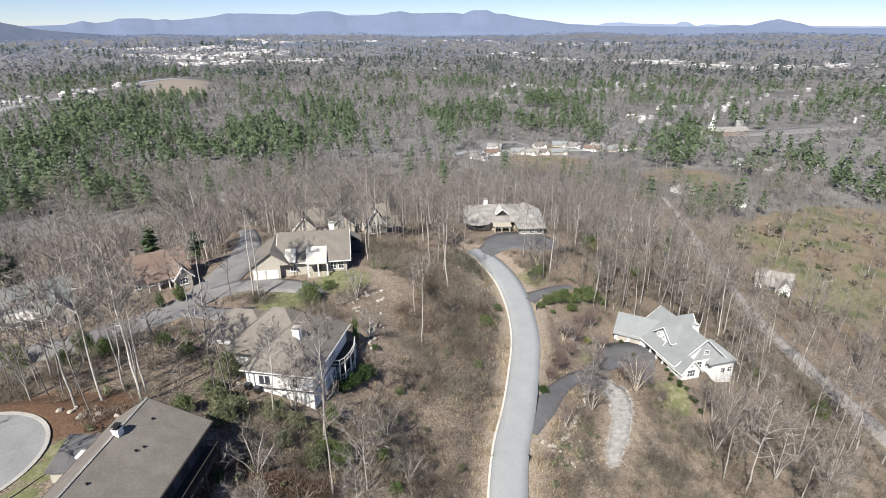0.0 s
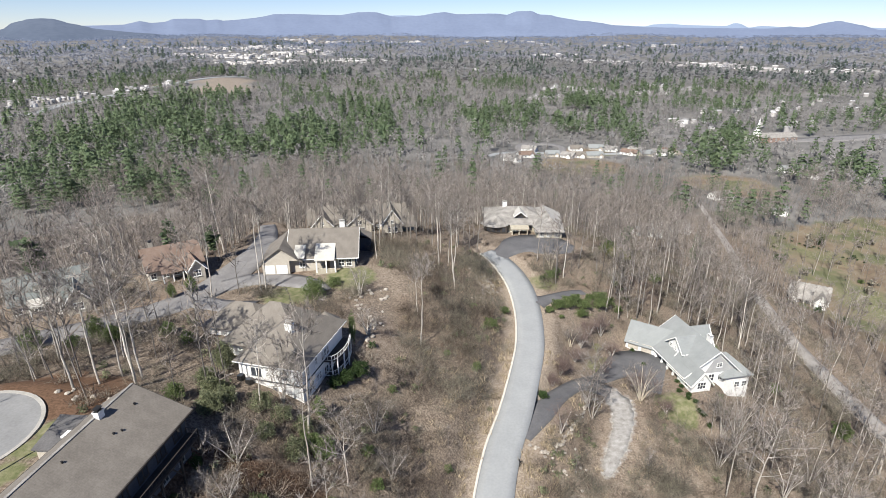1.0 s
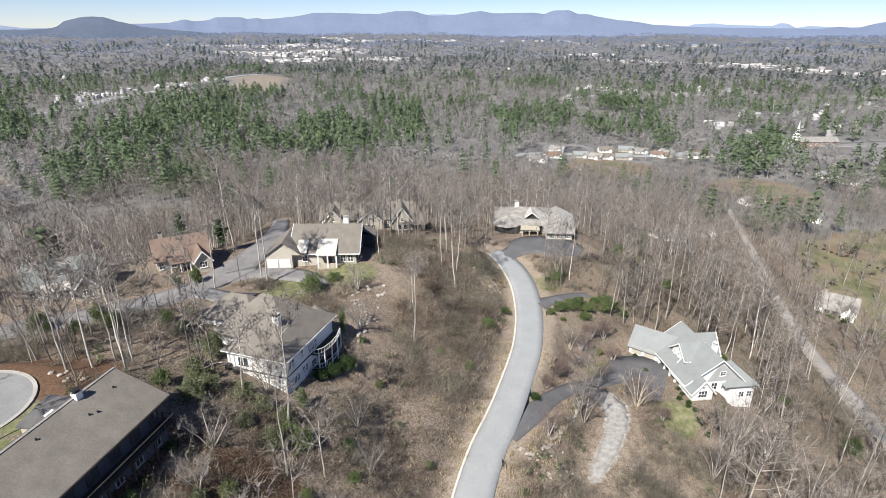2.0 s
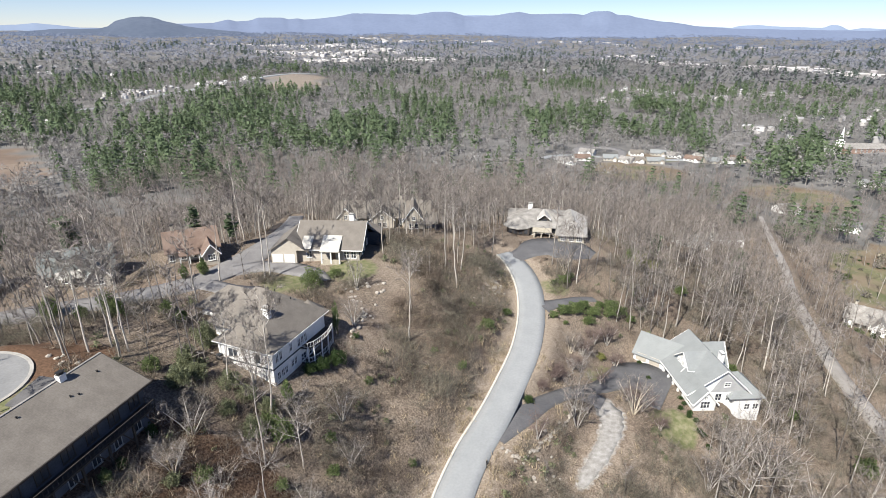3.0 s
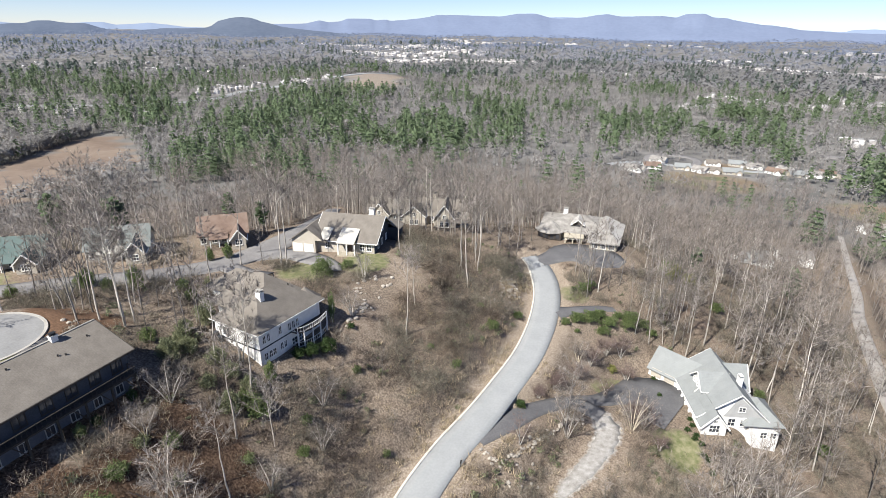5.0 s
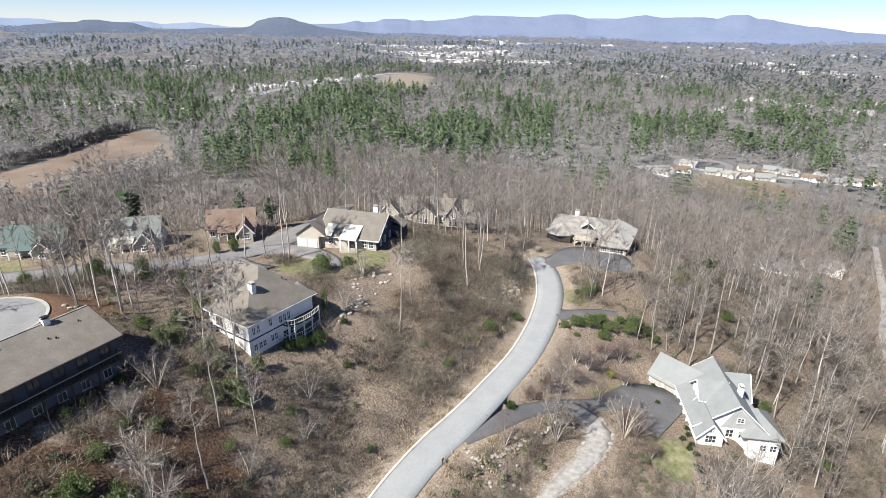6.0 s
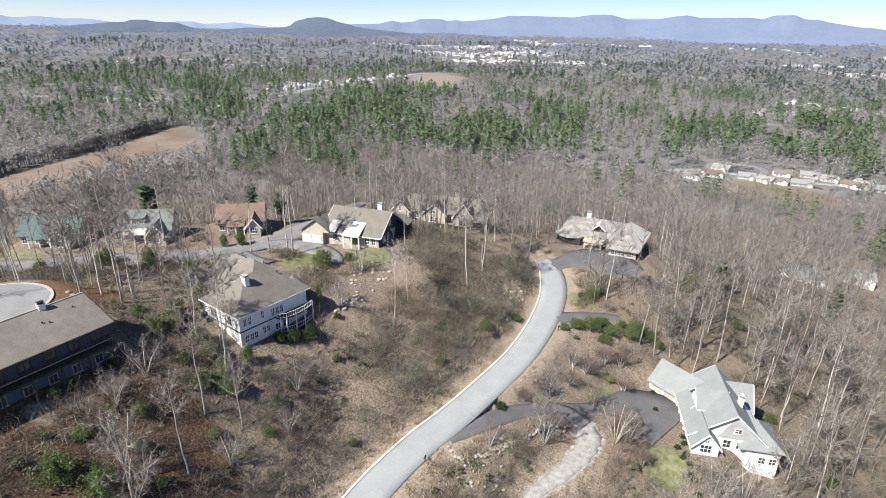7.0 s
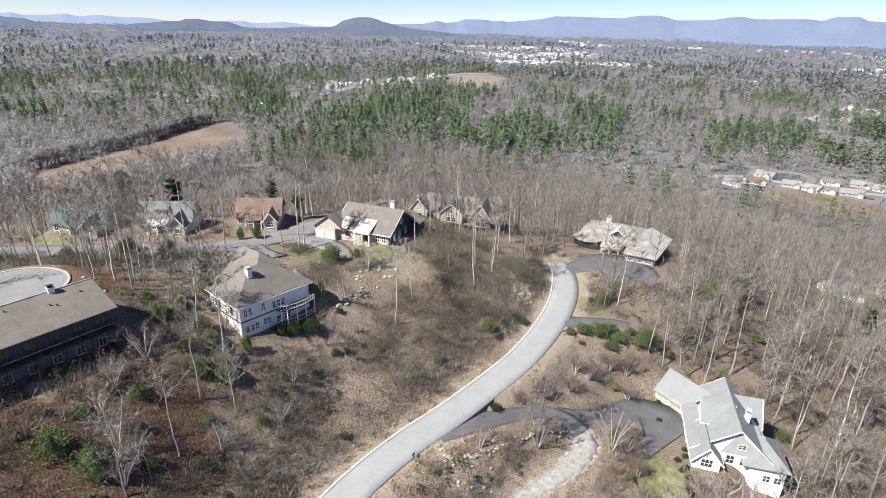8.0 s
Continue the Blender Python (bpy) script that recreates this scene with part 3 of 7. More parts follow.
cover("lawn", np.maximum.reduce([disc(gxf, gyf, -23, 117, 6, 2), disc(gxf, gyf, -34, 107, 7, 3) * 0.75, disc(gxf, gyf, 52.8, 106.8, 5.4, 1.5) * 0.8, disc(gxf, gyf, 40, 121.5, 3.6, 2), disc(gxf, gyf, 37, 118, 2.6, 2),
                                 disc(gxf, gyf, -46.4, 46.0, 2.0, 1.2), disc(gxf, gyf, -46.6, 50, 2.2, 1.2), disc(gxf, gyf, -46.0, 54, 2.4, 1.2), disc(gxf, gyf, -47.5, 43, 2.0, 1.2), disc(gxf, gyf, 27, 170, 3, 1), disc(gxf, gyf, 26, 146, 4, 3) * 0.8, disc(gxf, gyf, -100, 70, 12, 5) * 0.7, disc(gxf, gyf, 190, 235, 22, 15) * 0.7, disc(gxf, gyf, 200, 300, 18, 12) * 0.6]))


def ribbon(name, rows, mat, label, category, thick=0.5, lift=0.0, parent=None):
    """A strip of paving along rows (x, y, z, width), with a slight crown and sides that go into the ground."""
    t = np.gradient(rows[:, :2], axis=0)
    t /= np.linalg.norm(t, axis=1)[:, None]
    s = np.stack([t[:, 1], -t[:, 0]], 1)
    verts, faces = [], []
    cols = [(-0.5, -thick), (-0.5, 0), (-0.25, 0.04), (0, 0.06), (0.25, 0.04), (0.5, 0), (0.5, -thick)]
    for k, r in enumerate(rows):
        for a, dz in cols:
            verts.append((r[0] + s[k, 0] * a * r[3], r[1] + s[k, 1] * a * r[3], r[2] + dz + lift))
    c = len(cols)
    for k in range(len(rows) - 1):
        for j in range(c - 1):
            a = k * c + j
            faces.append((a, a + 1, a + c + 1, a + c))
    ob = link_mesh(name, verts, faces, mat, parent)
    return tagged(ob, label, category, kind="structure")


def kerb(name, rows, side, mat, label, width=0.3, rise=0.14):
    """A raised kerb along one side of a road."""
    t = np.gradient(rows[:, :2], axis=0)
    t /= np.linalg.norm(t, axis=1)[:, None]
    s = np.stack([t[:, 1], -t[:, 0]], 1) * side
    verts, faces = [], []
    for k, r in enumerate(rows):
        for off, dz in ((0, -0.3), (0, rise - 0.03), (0.04, rise), (width - 0.04, rise), (width, rise - 0.03), (width, -0.4)):
            a = r[3] / 2 + off
            verts.append((r[0] + s[k, 0] * a, r[1] + s[k, 1] * a, r[2] + dz))
    for k in range(len(rows) - 1):
        for j in range(5):
            a = k * 6 + j
            faces.append((a, a + 1, a + 7, a + 6))
    return tagged(link_mesh(name, verts, faces, mat), label, "kerb", kind="structure")


def laid(rows, lift=0.5):
    """A far road laid over the ground's own height."""
    rows = rows.copy()
    rows[:, 2] = height(rows[:, 0], rows[:, 1]) + lift
    return rows


ribbon("valley_road", laid(VALLEY_ROAD, 0.8), M["asphalt_pale"], "pale highway crossing the valley", "road", 2.0)
ribbon("parking_lot", laid(PARKING, 0.8), M["asphalt_street"], "grey parking lot beside the church", "parking lot", 2.5)
ribbon("valley_street", laid(VALLEY_STREET), M["asphalt_pale"], "pale street between the valley houses", "road", 1.5)
ribbon("valley_loop", laid(VALLEY_LOOP), M["asphalt_street"], "pale loop road at the valley houses", "road", 1.5)
ribbon("road", ROADS["road"], M["asphalt_pale"], "pale grey winding asphalt road along the hillside", "road")
kerb("kerb", ROADS["road"], -1, M["concrete"], "pale concrete kerb along the uphill side of the road", 0.42)
ribbon("driveway", ROADS["driveway_near"], M["asphalt"], "dark asphalt driveway widening into a parking court", "driveway", lift=0.05)
ribbon("driveway_spur", ROADS["driveway_spur"], M["asphalt"], "short dark asphalt spur meeting the gravel path", "driveway", lift=0.03)
ribbon("driveway_entrance", ROADS["driveway_mid"], M["asphalt"], "narrow dark asphalt driveway leaving the road", "driveway", lift=0.02)
ribbon("forecourt", ROADS["forecourt"], M["asphalt"], "dark asphalt forecourt in front of the stone house", "driveway", lift=0.04)
ribbon("street", ROADS["street"], M["asphalt_street"], "grey residential street behind bare trees", "road")
ribbon("house_driveway", ROADS["driveway_far"], M["asphalt_street"], "grey driveway curving to the garages", "driveway", lift=0.03)
ribbon("white_house_driveway", ROADS["driveway_white"], M["asphalt_street"], "grey driveway beside the white house", "driveway", lift=0.02)
ribbon("gravel_path", ROADS["gravel_path"], M["gravel"], "pale gravel path leading down from the driveway", "path", lift=-0.1)
ribbon("track", ROADS["track"], M["dirt_track"], "pale unpaved track down the slope", "track")


def round_slab(name, cx, cy, z, r0, r1, h, mat, label, category):
    bm = bmesh.new()
    n = 48
    rings = []
    for r, dz in ((r0, -0.5), (r0, h), (r1, h), (r1, -0.5)):
        rings.append([bm.verts.new((cx + r * math.cos(2 * math.pi * k / n), cy + r * math.sin(2 * math.pi * k / n), z + dz)) for k in range(n)])
    pairs = ((1, 2), (2, 3), (0, 1)) if r0 > 0.1 else ((1, 2), (2, 3))
    for a, b in pairs:
        for k in range(n):
            j = (k + 1) % n
            bm.faces.new((rings[a][k], rings[a][j], rings[b][j], rings[b][k]))
    bmesh.ops.remove_doubles(bm, verts=bm.verts, dist=0.001)
    ob = part(name, bm, mat, None)
    return tagged(ob, label, category, kind="structure")


round_slab("cul_de_sac", -57.5, 51.3, 29.25, 0.05, 9.0, 0.05, M["asphalt_circle"], "round pale asphalt turning circle", "road")
round_slab("cul_de_sac_kerb", -57.5, 51.3, 29.25, 9.0, 9.5, 0.16, M["old_concrete"], "pale concrete kerb round the turning circle", "kerb")


# ---- house kit ----
_cache = {}


def window(house, x, y, z, ang, w, h, cols=2, rows=2, frame_mat="trim", name="window", pane_mat="glass", pane_name="pane"):
    """A framed window with glazing bars; x, y, z: the middle of its foot; ang: 0 faces -y, 90 faces +x."""
    key = (w, h, cols, rows, frame_mat, pane_mat)
    if key not in _cache:
        b, u, v = 0.11, [-w / 2], [0.0]
        for k in range(cols):
            u += [-w / 2 + w * k / cols + (b if k == 0 else 0.035), -w / 2 + w * (k + 1) / cols - (b if k == cols - 1 else 0.035)]
        for k in range(rows):
            v += [h * k / rows + (b if k == 0 else 0.03), h * (k + 1) / rows - (b if k == rows - 1 else 0.03)]
        u, v = u + [w / 2], v + [h]
        bm = bmesh.new()
        grid = [[bm.verts.new((a, 0.0, c)) for c in v] for a in u]
        cells = [bm.faces.new((grid[i][j], grid[i + 1][j], grid[i + 1][j + 1], grid[i][j + 1])) for i in range(len(u) - 1) for j in range(len(v) - 1) if not (i % 2 and j % 2)]
        out = bmesh.ops.extrude_face_region(bm, geom=cells)
        bmesh.ops.translate(bm, vec=(0, -0.09, 0), verts=[e for e in out["geom"] if isinstance(e, bmesh.types.BMVert)])
        f = bpy.data.meshes.new(name)
        bmesh.ops.recalc_face_normals(bm, faces=bm.faces)
        bm.to_mesh(f)
        bm.free()
        f.materials.append(M[frame_mat])
        bm = boxes((-w / 2 - 0.08, w / 2 + 0.08, -0.15, 0.0, -0.09, -0.005))
        sl = bpy.data.meshes.new("sill")
        bm.to_mesh(sl)
        bm.free()
        sl.materials.append(M[frame_mat])
        bm = boxes((-w / 2 + 0.05, w / 2 - 0.05, -0.03, 0.0, 0.05, h - 0.05))
        g = bpy.data.meshes.new(pane_name)
        bm.to_mesh(g)
        bm.free()
        g.materials.append(M[pane_mat])
        _cache[key] = (f, g, sl)
    f, g, sl = _cache[key]
    o = new(name, f)
    o.parent = house
    o.matrix_basis = pose(x, y, z, 0, 0, ang)
    for child, data in ((pane_name, g), ("sill", sl)) if pane_name == "pane" else ((pane_name, g),):
        new(child, data).parent = o
    return o


def walls(house, mat, x0, x1, y0, y1, z0, ze, axis="", zr=0.0, label="", name="wall"):
    """A storey block with optional gable ends under a ridge along the axis."""
    bm = boxes((x0, x1, y0, y1, z0, ze))
    if axis == "x":
        ym = (y0 + y1) / 2
        hexa(bm, [(x0, y0, ze), (x1, y0, ze), (x1, y1, ze), (x0, y1, ze), (x0, ym - 0.02, zr), (x1, ym - 0.02, zr), (x1, ym + 0.02, zr), (x0, ym + 0.02, zr)])
    elif axis == "y":
        xm = (x0 + x1) / 2
        hexa(bm, [(x0, y0, ze), (x1, y0, ze), (x1, y1, ze), (x0, y1, ze), (xm - 0.02, y0, zr), (xm + 0.02, y0, zr), (xm + 0.02, y1, zr), (xm - 0.02, y1, zr)])
    return part(name, bm, M[mat], house, label)


def gable(house, mat, x0, x1, y0, y1, ze, zr, axis="x", over=0.5, thick=0.2, fascia="", label="", split=0.5):
    """A two-sided roof with overhang; fascia boards along its verges and eaves if a material is named."""
    bm = bmesh.new()
    if axis == "x":
        ym = y0 + (y1 - y0) * split
        d0, d1 = over * (zr - ze) / (ym - y0), over * (zr - ze) / (y1 - ym)
        a, b = x0 - over, x1 + over
        s1 = [(a, y0 - over, ze - d0), (b, y0 - over, ze - d0), (b, ym, zr), (a, ym, zr)]
        s2 = [(b, y1 + over, ze - d1), (a, y1 + over, ze - d1), (a, ym, zr), (b, ym, zr)]
    else:
        xm = x0 + (x1 - x0) * split
        d0, d1 = over * (zr - ze) / (xm - x0), over * (zr - ze) / (x1 - xm)
        a, b = y0 - over, y1 + over
        s1 = [(x0 - over, b, ze - d0), (x0 - over, a, ze - d0), (xm, a, zr), (xm, b, zr)]
        s2 = [(x1 + over, a, ze - d1), (x1 + over, b, ze - d1), (xm, b, zr), (xm, a, zr)]
    up = Vector((0, 0, 0.22))
    slab(bm, [Vector(p) + up for p in s1], thick)
    slab(bm, [Vector(p) + up for p in s2], thick)
    ob = part("roof", bm, M[mat], house, label)
    if fascia:
        for s in (s1, s2):
            for p, q in ((s[1], s[2]), (s[3], s[0]), (s[0], s[1])):
                bm = bmesh.new()
                beam(bm, Vector(p) + Vector((0, 0, 0.05)), Vector(q) + Vector((0, 0, 0.05)), 0.24)
                part("fascia_board", bm, M[fascia], house)
    return ob


def hip(house, mat, x0, x1, y0, y1, ze, zr, over=0.6, thick=0.18, cut=None, label=""):
    """A four-sided hipped roof."""
    x0, x1, y0, y1 = x0 - over, x1 + over, y0 - over, y1 + over
    half = min(x1 - x0, y1 - y0) / 2
    cut = half if cut is None else cut
    if x1 - x0 >= y1 - y0:
        ym = (y0 + y1) / 2
        r0, r1 = (x0 + cut, ym, zr), (x1 - cut, ym, zr)
        faces = [[(x0, y0, ze), (x1, y0, ze), r1, r0], [(x1, y1, ze), (x0, y1, ze), r0, r1], [(x0, y1, ze), (x0, y0, ze), r0], [(x1, y0, ze), (x1, y1, ze), r1]]
    else:
        xm = (x0 + x1) / 2
        r0, r1 = (xm, y0 + cut, zr), (xm, y1 - cut, zr)
        faces = [[(x0, y1, ze), (x0, y0, ze), r0, r1], [(x1, y0, ze), (x1, y1, ze), r1, r0], [(x0, y0, ze), (x1, y0, ze), r0], [(x1, y1, ze), (x0, y1, ze), r1]]
    bm = bmesh.new()
    for f in faces:
        slab(bm, [(p[0], p[1], p[2] + 0.2) for p in f], thick)
    return part("roof", bm, M[mat], house, label)


def chimney(house, x, y, z0, z1, w, d, mat, cap="dark_metal"):
    c = part("chimney", boxes((x - w / 2, x + w / 2, y - d / 2, y + d / 2, z0, z1), (x - w / 2 - 0.06, x + w / 2 + 0.06, y - d / 2 - 0.06, y + d / 2 + 0.06, z1 - 0.25, z1)), M[mat], house)
    part("chimney_cap", boxes((x - w / 3, x + w / 3, y - d / 3, y + d / 3, z1, z1 + 0.3), (x - w / 2, x + w / 2, y - d / 2, y + d / 2, z1 + 0.3, z1 + 0.36)), M[cap], c)
    return c


def railing(house, pts, mat, h=1.0, w=0.09, gap=0.5, balusters=True):
    """A rail along points (x, y, z of the deck), with posts and thin balusters, as one part."""
    bm = bmesh.new()
    for p, q in zip(pts, pts[1:]):
        p, q = Vector(p), Vector(q)
        beam(bm, p + Vector((0, 0, h)), q + Vector((0, 0, h)), w)
        beam(bm, p + Vector((0, 0, 0.15)), q + Vector((0, 0, 0.15)), w * 0.8)
        n = max(1, int((q - p).length / gap))
        for k in range(n + 1):
            a = p.lerp(q, k / n)
            beam(bm, a, a + Vector((0, 0, h)), w if k in (0, n) else w * 0.5)
    return part("railing", bm, M[mat], house)


def vent_pipe(house, x, y, z):
    return part("vent_pipe", boxes((x - 0.07, x + 0.07, y - 0.07, y + 0.07, z - 0.3, z + 0.22), (x - 0.11, x + 0.11, y - 0.11, y + 0.11, z + 0.22, z + 0.27)), M["dark_metal"], house)


def door(house, x, y, z, ang, w, h, mat="brown_wood", name="door"):
    """A panelled door: stiles and rails with one recessed panel sheet."""
    return window(house, x, y, z, ang, w, h, 2, 4, mat, name, mat, "panel")


# ---- white two-storey house with a deck ----
def white_house():
    hs = thing("white_house", pose(-20.3, 72.2, 20.6, 0, 0, 80), "white two-storey house with taupe hipped roof and stacked decks", "house")
    walls(hs, "white_paint", 0, 15.4, 0, 11.2, -2.5, 6.35, label="white painted siding")
    walls(hs, "white_paint", 5.0, 15.8, 11.2, 16.4, -1.0, 6.3, label="white painted siding of the rear block")
    walls(hs, "white_paint", 9.2, 17.0, 16.4, 23.6, 0.5, 6.0, label="white painted siding of the garage wing")
    part("band", boxes((-0.05, 15.45, -0.06, 0, 3.0, 3.25), (-0.06, 0, -0.06, 11.25, 3.0, 3.25)), M["blue_grey"], hs)
    hip(hs, "roof_taupe", 0, 15.8, 0, 11.2, 6.35, 10.9, label="taupe shingle hipped roof")
    hip(hs, "roof_taupe", 4.2, 16.2, 2.6, 16.6, 6.45, 11.9, label="taupe shingle roof of the rear block")
    hip(hs, "roof_taupe", 8.8, 17.2, 12.0, 23.8, 6.1, 9.4, label="taupe shingle roof of the garage wing")
    part("gutter", boxes((-0.7, 16.2, -0.72, -0.6, 6.33, 6.47), (-0.72, -0.6, -0.6, 11.8, 6.33, 6.47)), M["white_paint"], hs)
    # corner bay with its own pointed roof
    bm = bmesh.new()
    ring = [(14.6 + 2.3 * math.cos(radians(a)), 2.3 + 2.3 * math.sin(radians(a))) for a in range(-112, 248, 45)]
    lo, hi = [bm.verts.new((x, y, -2)) for x, y in ring], [bm.verts.new((x, y, 6.3)) for x, y in ring]
    for k in range(8):
        bm.faces.new((lo[k], lo[(k + 1) % 8], hi[(k + 1) % 8], hi[k]))
    part("corner_bay", bm, M["white_paint"], hs)
    bm = bmesh.new()
    eave = [(14.6 + 2.9 * math.cos(radians(a)), 2.3 + 2.9 * math.sin(radians(a)), 6.45) for a in range(-112, 248, 45)]
    rim = [bm.verts.new(p) for p in eave]
    low = [bm.verts.new((p[0], p[1], p[2] - 0.16)) for p in eave]
    tip = bm.verts.new((14.4, 2.6, 9.0))
    for k in range(8):
        j = (k + 1) % 8
        bm.faces.new((rim[k], rim[j], tip))
        bm.faces.new((low[k], low[j], rim[j], rim[k]))
    bm.faces.new(low[::-1])
    part("bay_roof", bm, M["roof_taupe"], hs)
    for x, z, w in ((1.1, 3.9, 0.8), (2.1, 3.9, 0.8), (4.9, 4.0, 0.8), (1.2, 0.6, 0.9), (2.3, 0.6, 0.9), (3.2, 0.6, 0.9), (5.0, 0.8, 0.8), (5.9, 0.8, 0.8), (7.2, 3.6, 0.85), (8.2, 3.6, 0.85), (9.2, 3.6, 0.85), (8.2, 0.3, 1.5), (10.0, 0.3, 1.5)):
        window(hs, x, -0.005, z, 0, w, 1.7 if z > 3 else 1.5)
    for y, z in ((3.0, 4.0), (7.6, 4.0), (8.6, 4.0), (5.0, 1.2)):
        window(hs, -0.005, y, z, -90, 0.75, 1.4 if z > 3 else 0.9, 1, 2, "blue_grey")
    for a in (-89.5, -44.5, 0.5, 45.5):
        window(hs, 14.6 + 2.13 * math.cos(radians(a)), 2.3 + 2.13 * math.sin(radians(a)), 3.7, a + 90, 1.75, 2.1, 2, 1, "blue_grey")
        window(hs, 14.6 + 2.13 * math.cos(radians(a)), 2.3 + 2.13 * math.sin(radians(a)), 0.3, a + 90, 1.75, 2.1, 2, 1, "blue_grey")
    chimney(hs, 4.9, 4.2, 8.5, 11.5, 0.9, 1.2, "white_paint", "old_concrete")
    for x, y, z in ((9.5, 4.2, 9.1), (12.6, 5.0, 9.6), (11.5, 7.5, 11.3)):
        vent_pipe(hs, x, y, z)
    # stacked decks, bowed outwards
    rim = [(7.6, 0.0), (7.8, -1.4), (8.8, -2.0), (10.8, -2.3), (13.0, -2.2), (15.6, -1.5)]
    for name, z in (("upper_deck", 3.2), ("lower_deck", 0.1)):
        bm = bmesh.new()
        slab(bm, [(x, y, z) for x, y in rim] + [(15.6, 0.0, z)], 0.28)
        d = part(name, bm, M["dark_wood"], hs, "dark deck boards")
        railing(d, [(x, y, z) for x, y in rim], "white_paint")
    for x, y in rim[1:]:
        part("deck_post", boxes((x - 0.1, x + 0.1, y - 0.1, y + 0.1, -3.0, 3.2)), M["white_paint"], hs)
    for k, y in enumerate((7.4, 9.2)):
        c = thing("air_conditioner", pose(-31.0 + k * 1.6, 73.6 - k * 0.5, h1(-31.0 + k * 1.6, 73.6 - k * 0.5), 0, 0, 74.6), "grey air conditioning unit on the ground beside the white house", "air conditioner", "air conditioners")
        part("casing", boxes((-0.45, 0.45, -0.45, 0.45, -0.2, 0.95)), M["dark_metal"], c)
        part("grille", boxes((-0.38, 0.38, -0.38, 0.38, 0.95, 1.0)), M["blue_grey"], c)


# ---- long low house by the turning circle ----
def long_house():
    hs = thing("long_house", pose(-33.0, 43.0, 26.0, 0, 0, -3.6), "long blue-grey house with low taupe roof above a shaded rear deck", "house")
    walls(hs, "blue_grey", -7.4, 3.2, -22, 11.6, -3, 6.3, label="blue-grey siding with shade put into its colour, two storeys at the rear")
    hexd = bmesh.new()
    hexa(hexd, [(-7.4, -22, 6.3), (3.2, -22, 6.3), (3.2, 11.6, 6.3), (-7.4, 11.6, 6.3), (-3.52, -22, 9.0), (-3.48, -22, 9.0), (-3.48, 11.6, 9.0), (-3.52, 11.6, 9.0)])
    part("gable_wall", hexd, M["blue_grey"], hs)
    gable(hs, "roof_taupe", -7.4, 3.2, -22, 11.6, 6.5, 9.25, "y", 0.8, 0.22, "dark_wood", "broad low taupe shingle roof", 0.368)
    part("ridge_cap", boxes((-3.65, -3.35, -22.8, 12.4, 9.42, 9.53)), M["roof_slate"], hs)
    # porch on the turning-circle side
    bm = bmesh.new()
    slab(bm, [(-11.4, 4.2, 5.3), (-7.4, 4.2, 5.6), (-7.4, 10.4, 5.6), (-12.9, 10.4, 5.3)], 0.2)
    part("porch_roof", bm, M["roof_brown_grey"], hs, "flat dark grey porch roof")
    part("porch_wall", boxes((-11.2, -7.4, 4.6, 10.0, 2.0, 5.15)), M["beige"], hs)
    bm = bmesh.new()
    slab(bm, [(-9.4, -7.2, 5.8), (-7.4, -7.2, 6.2), (-7.4, -3.8, 6.2), (-9.4, -3.8, 5.8)], 0.2)
    part("side_roof", bm, M["roof_cream"], hs)
    chimney(hs, -3.2, 6.2, 7.5, 10.2, 0.7, 0.9, "white_paint")
    part("skylight", boxes((-9.2, -8.2, 6.2, 7.4, 5.5, 5.75)), M["trim"], hs)
    for x, y in ((-0.6, 4.8), (-0.2, 5.6), (-2.2, -0.6), (-1.4, 9.6)):
        vent_pipe(hs, x, y, 9.25 - (x + 3.5) * 0.41 + 0.2)
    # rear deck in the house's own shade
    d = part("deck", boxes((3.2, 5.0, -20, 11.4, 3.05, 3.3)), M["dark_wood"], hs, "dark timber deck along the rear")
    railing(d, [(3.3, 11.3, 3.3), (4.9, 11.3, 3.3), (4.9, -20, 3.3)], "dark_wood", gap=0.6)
    part("lower_wall", boxes((3.2, 3.32, -21.9, 11.5, -3, 2.9)), M["slate_blue"], hs, "blue-grey lower storey wall, deck shade put into its colour")
    for k in range(9):
        y = 11.2 - 3.8 * k
        part("deck_post", boxes((4.75, 5.0, y - 0.13, y + 0.13, -4, 3.3)), M["dark_wood"], hs)
        if k < 8:
            bm = bmesh.new()
            beam(bm, (4.88, y, 0.5), (4.88, y - 1.7, 3.1), 0.14)
            part("brace", bm, M["dark_wood"], hs)
    for k in range(9):
        y = 9.8 - 3.3 * k
        window(hs, 3.205, y, 3.8, 90, 1.7, 1.9, 2, 1, "dark_wood")
        window(hs, 3.325, y - 0.4, 0.4, 90, 1.3, 1.5, 2, 1, "grey_siding")
    for x in (-7.5, -3.5, 0.5):
        window(hs, x, 11.605, 4.0, 180, 1.3, 1.4)


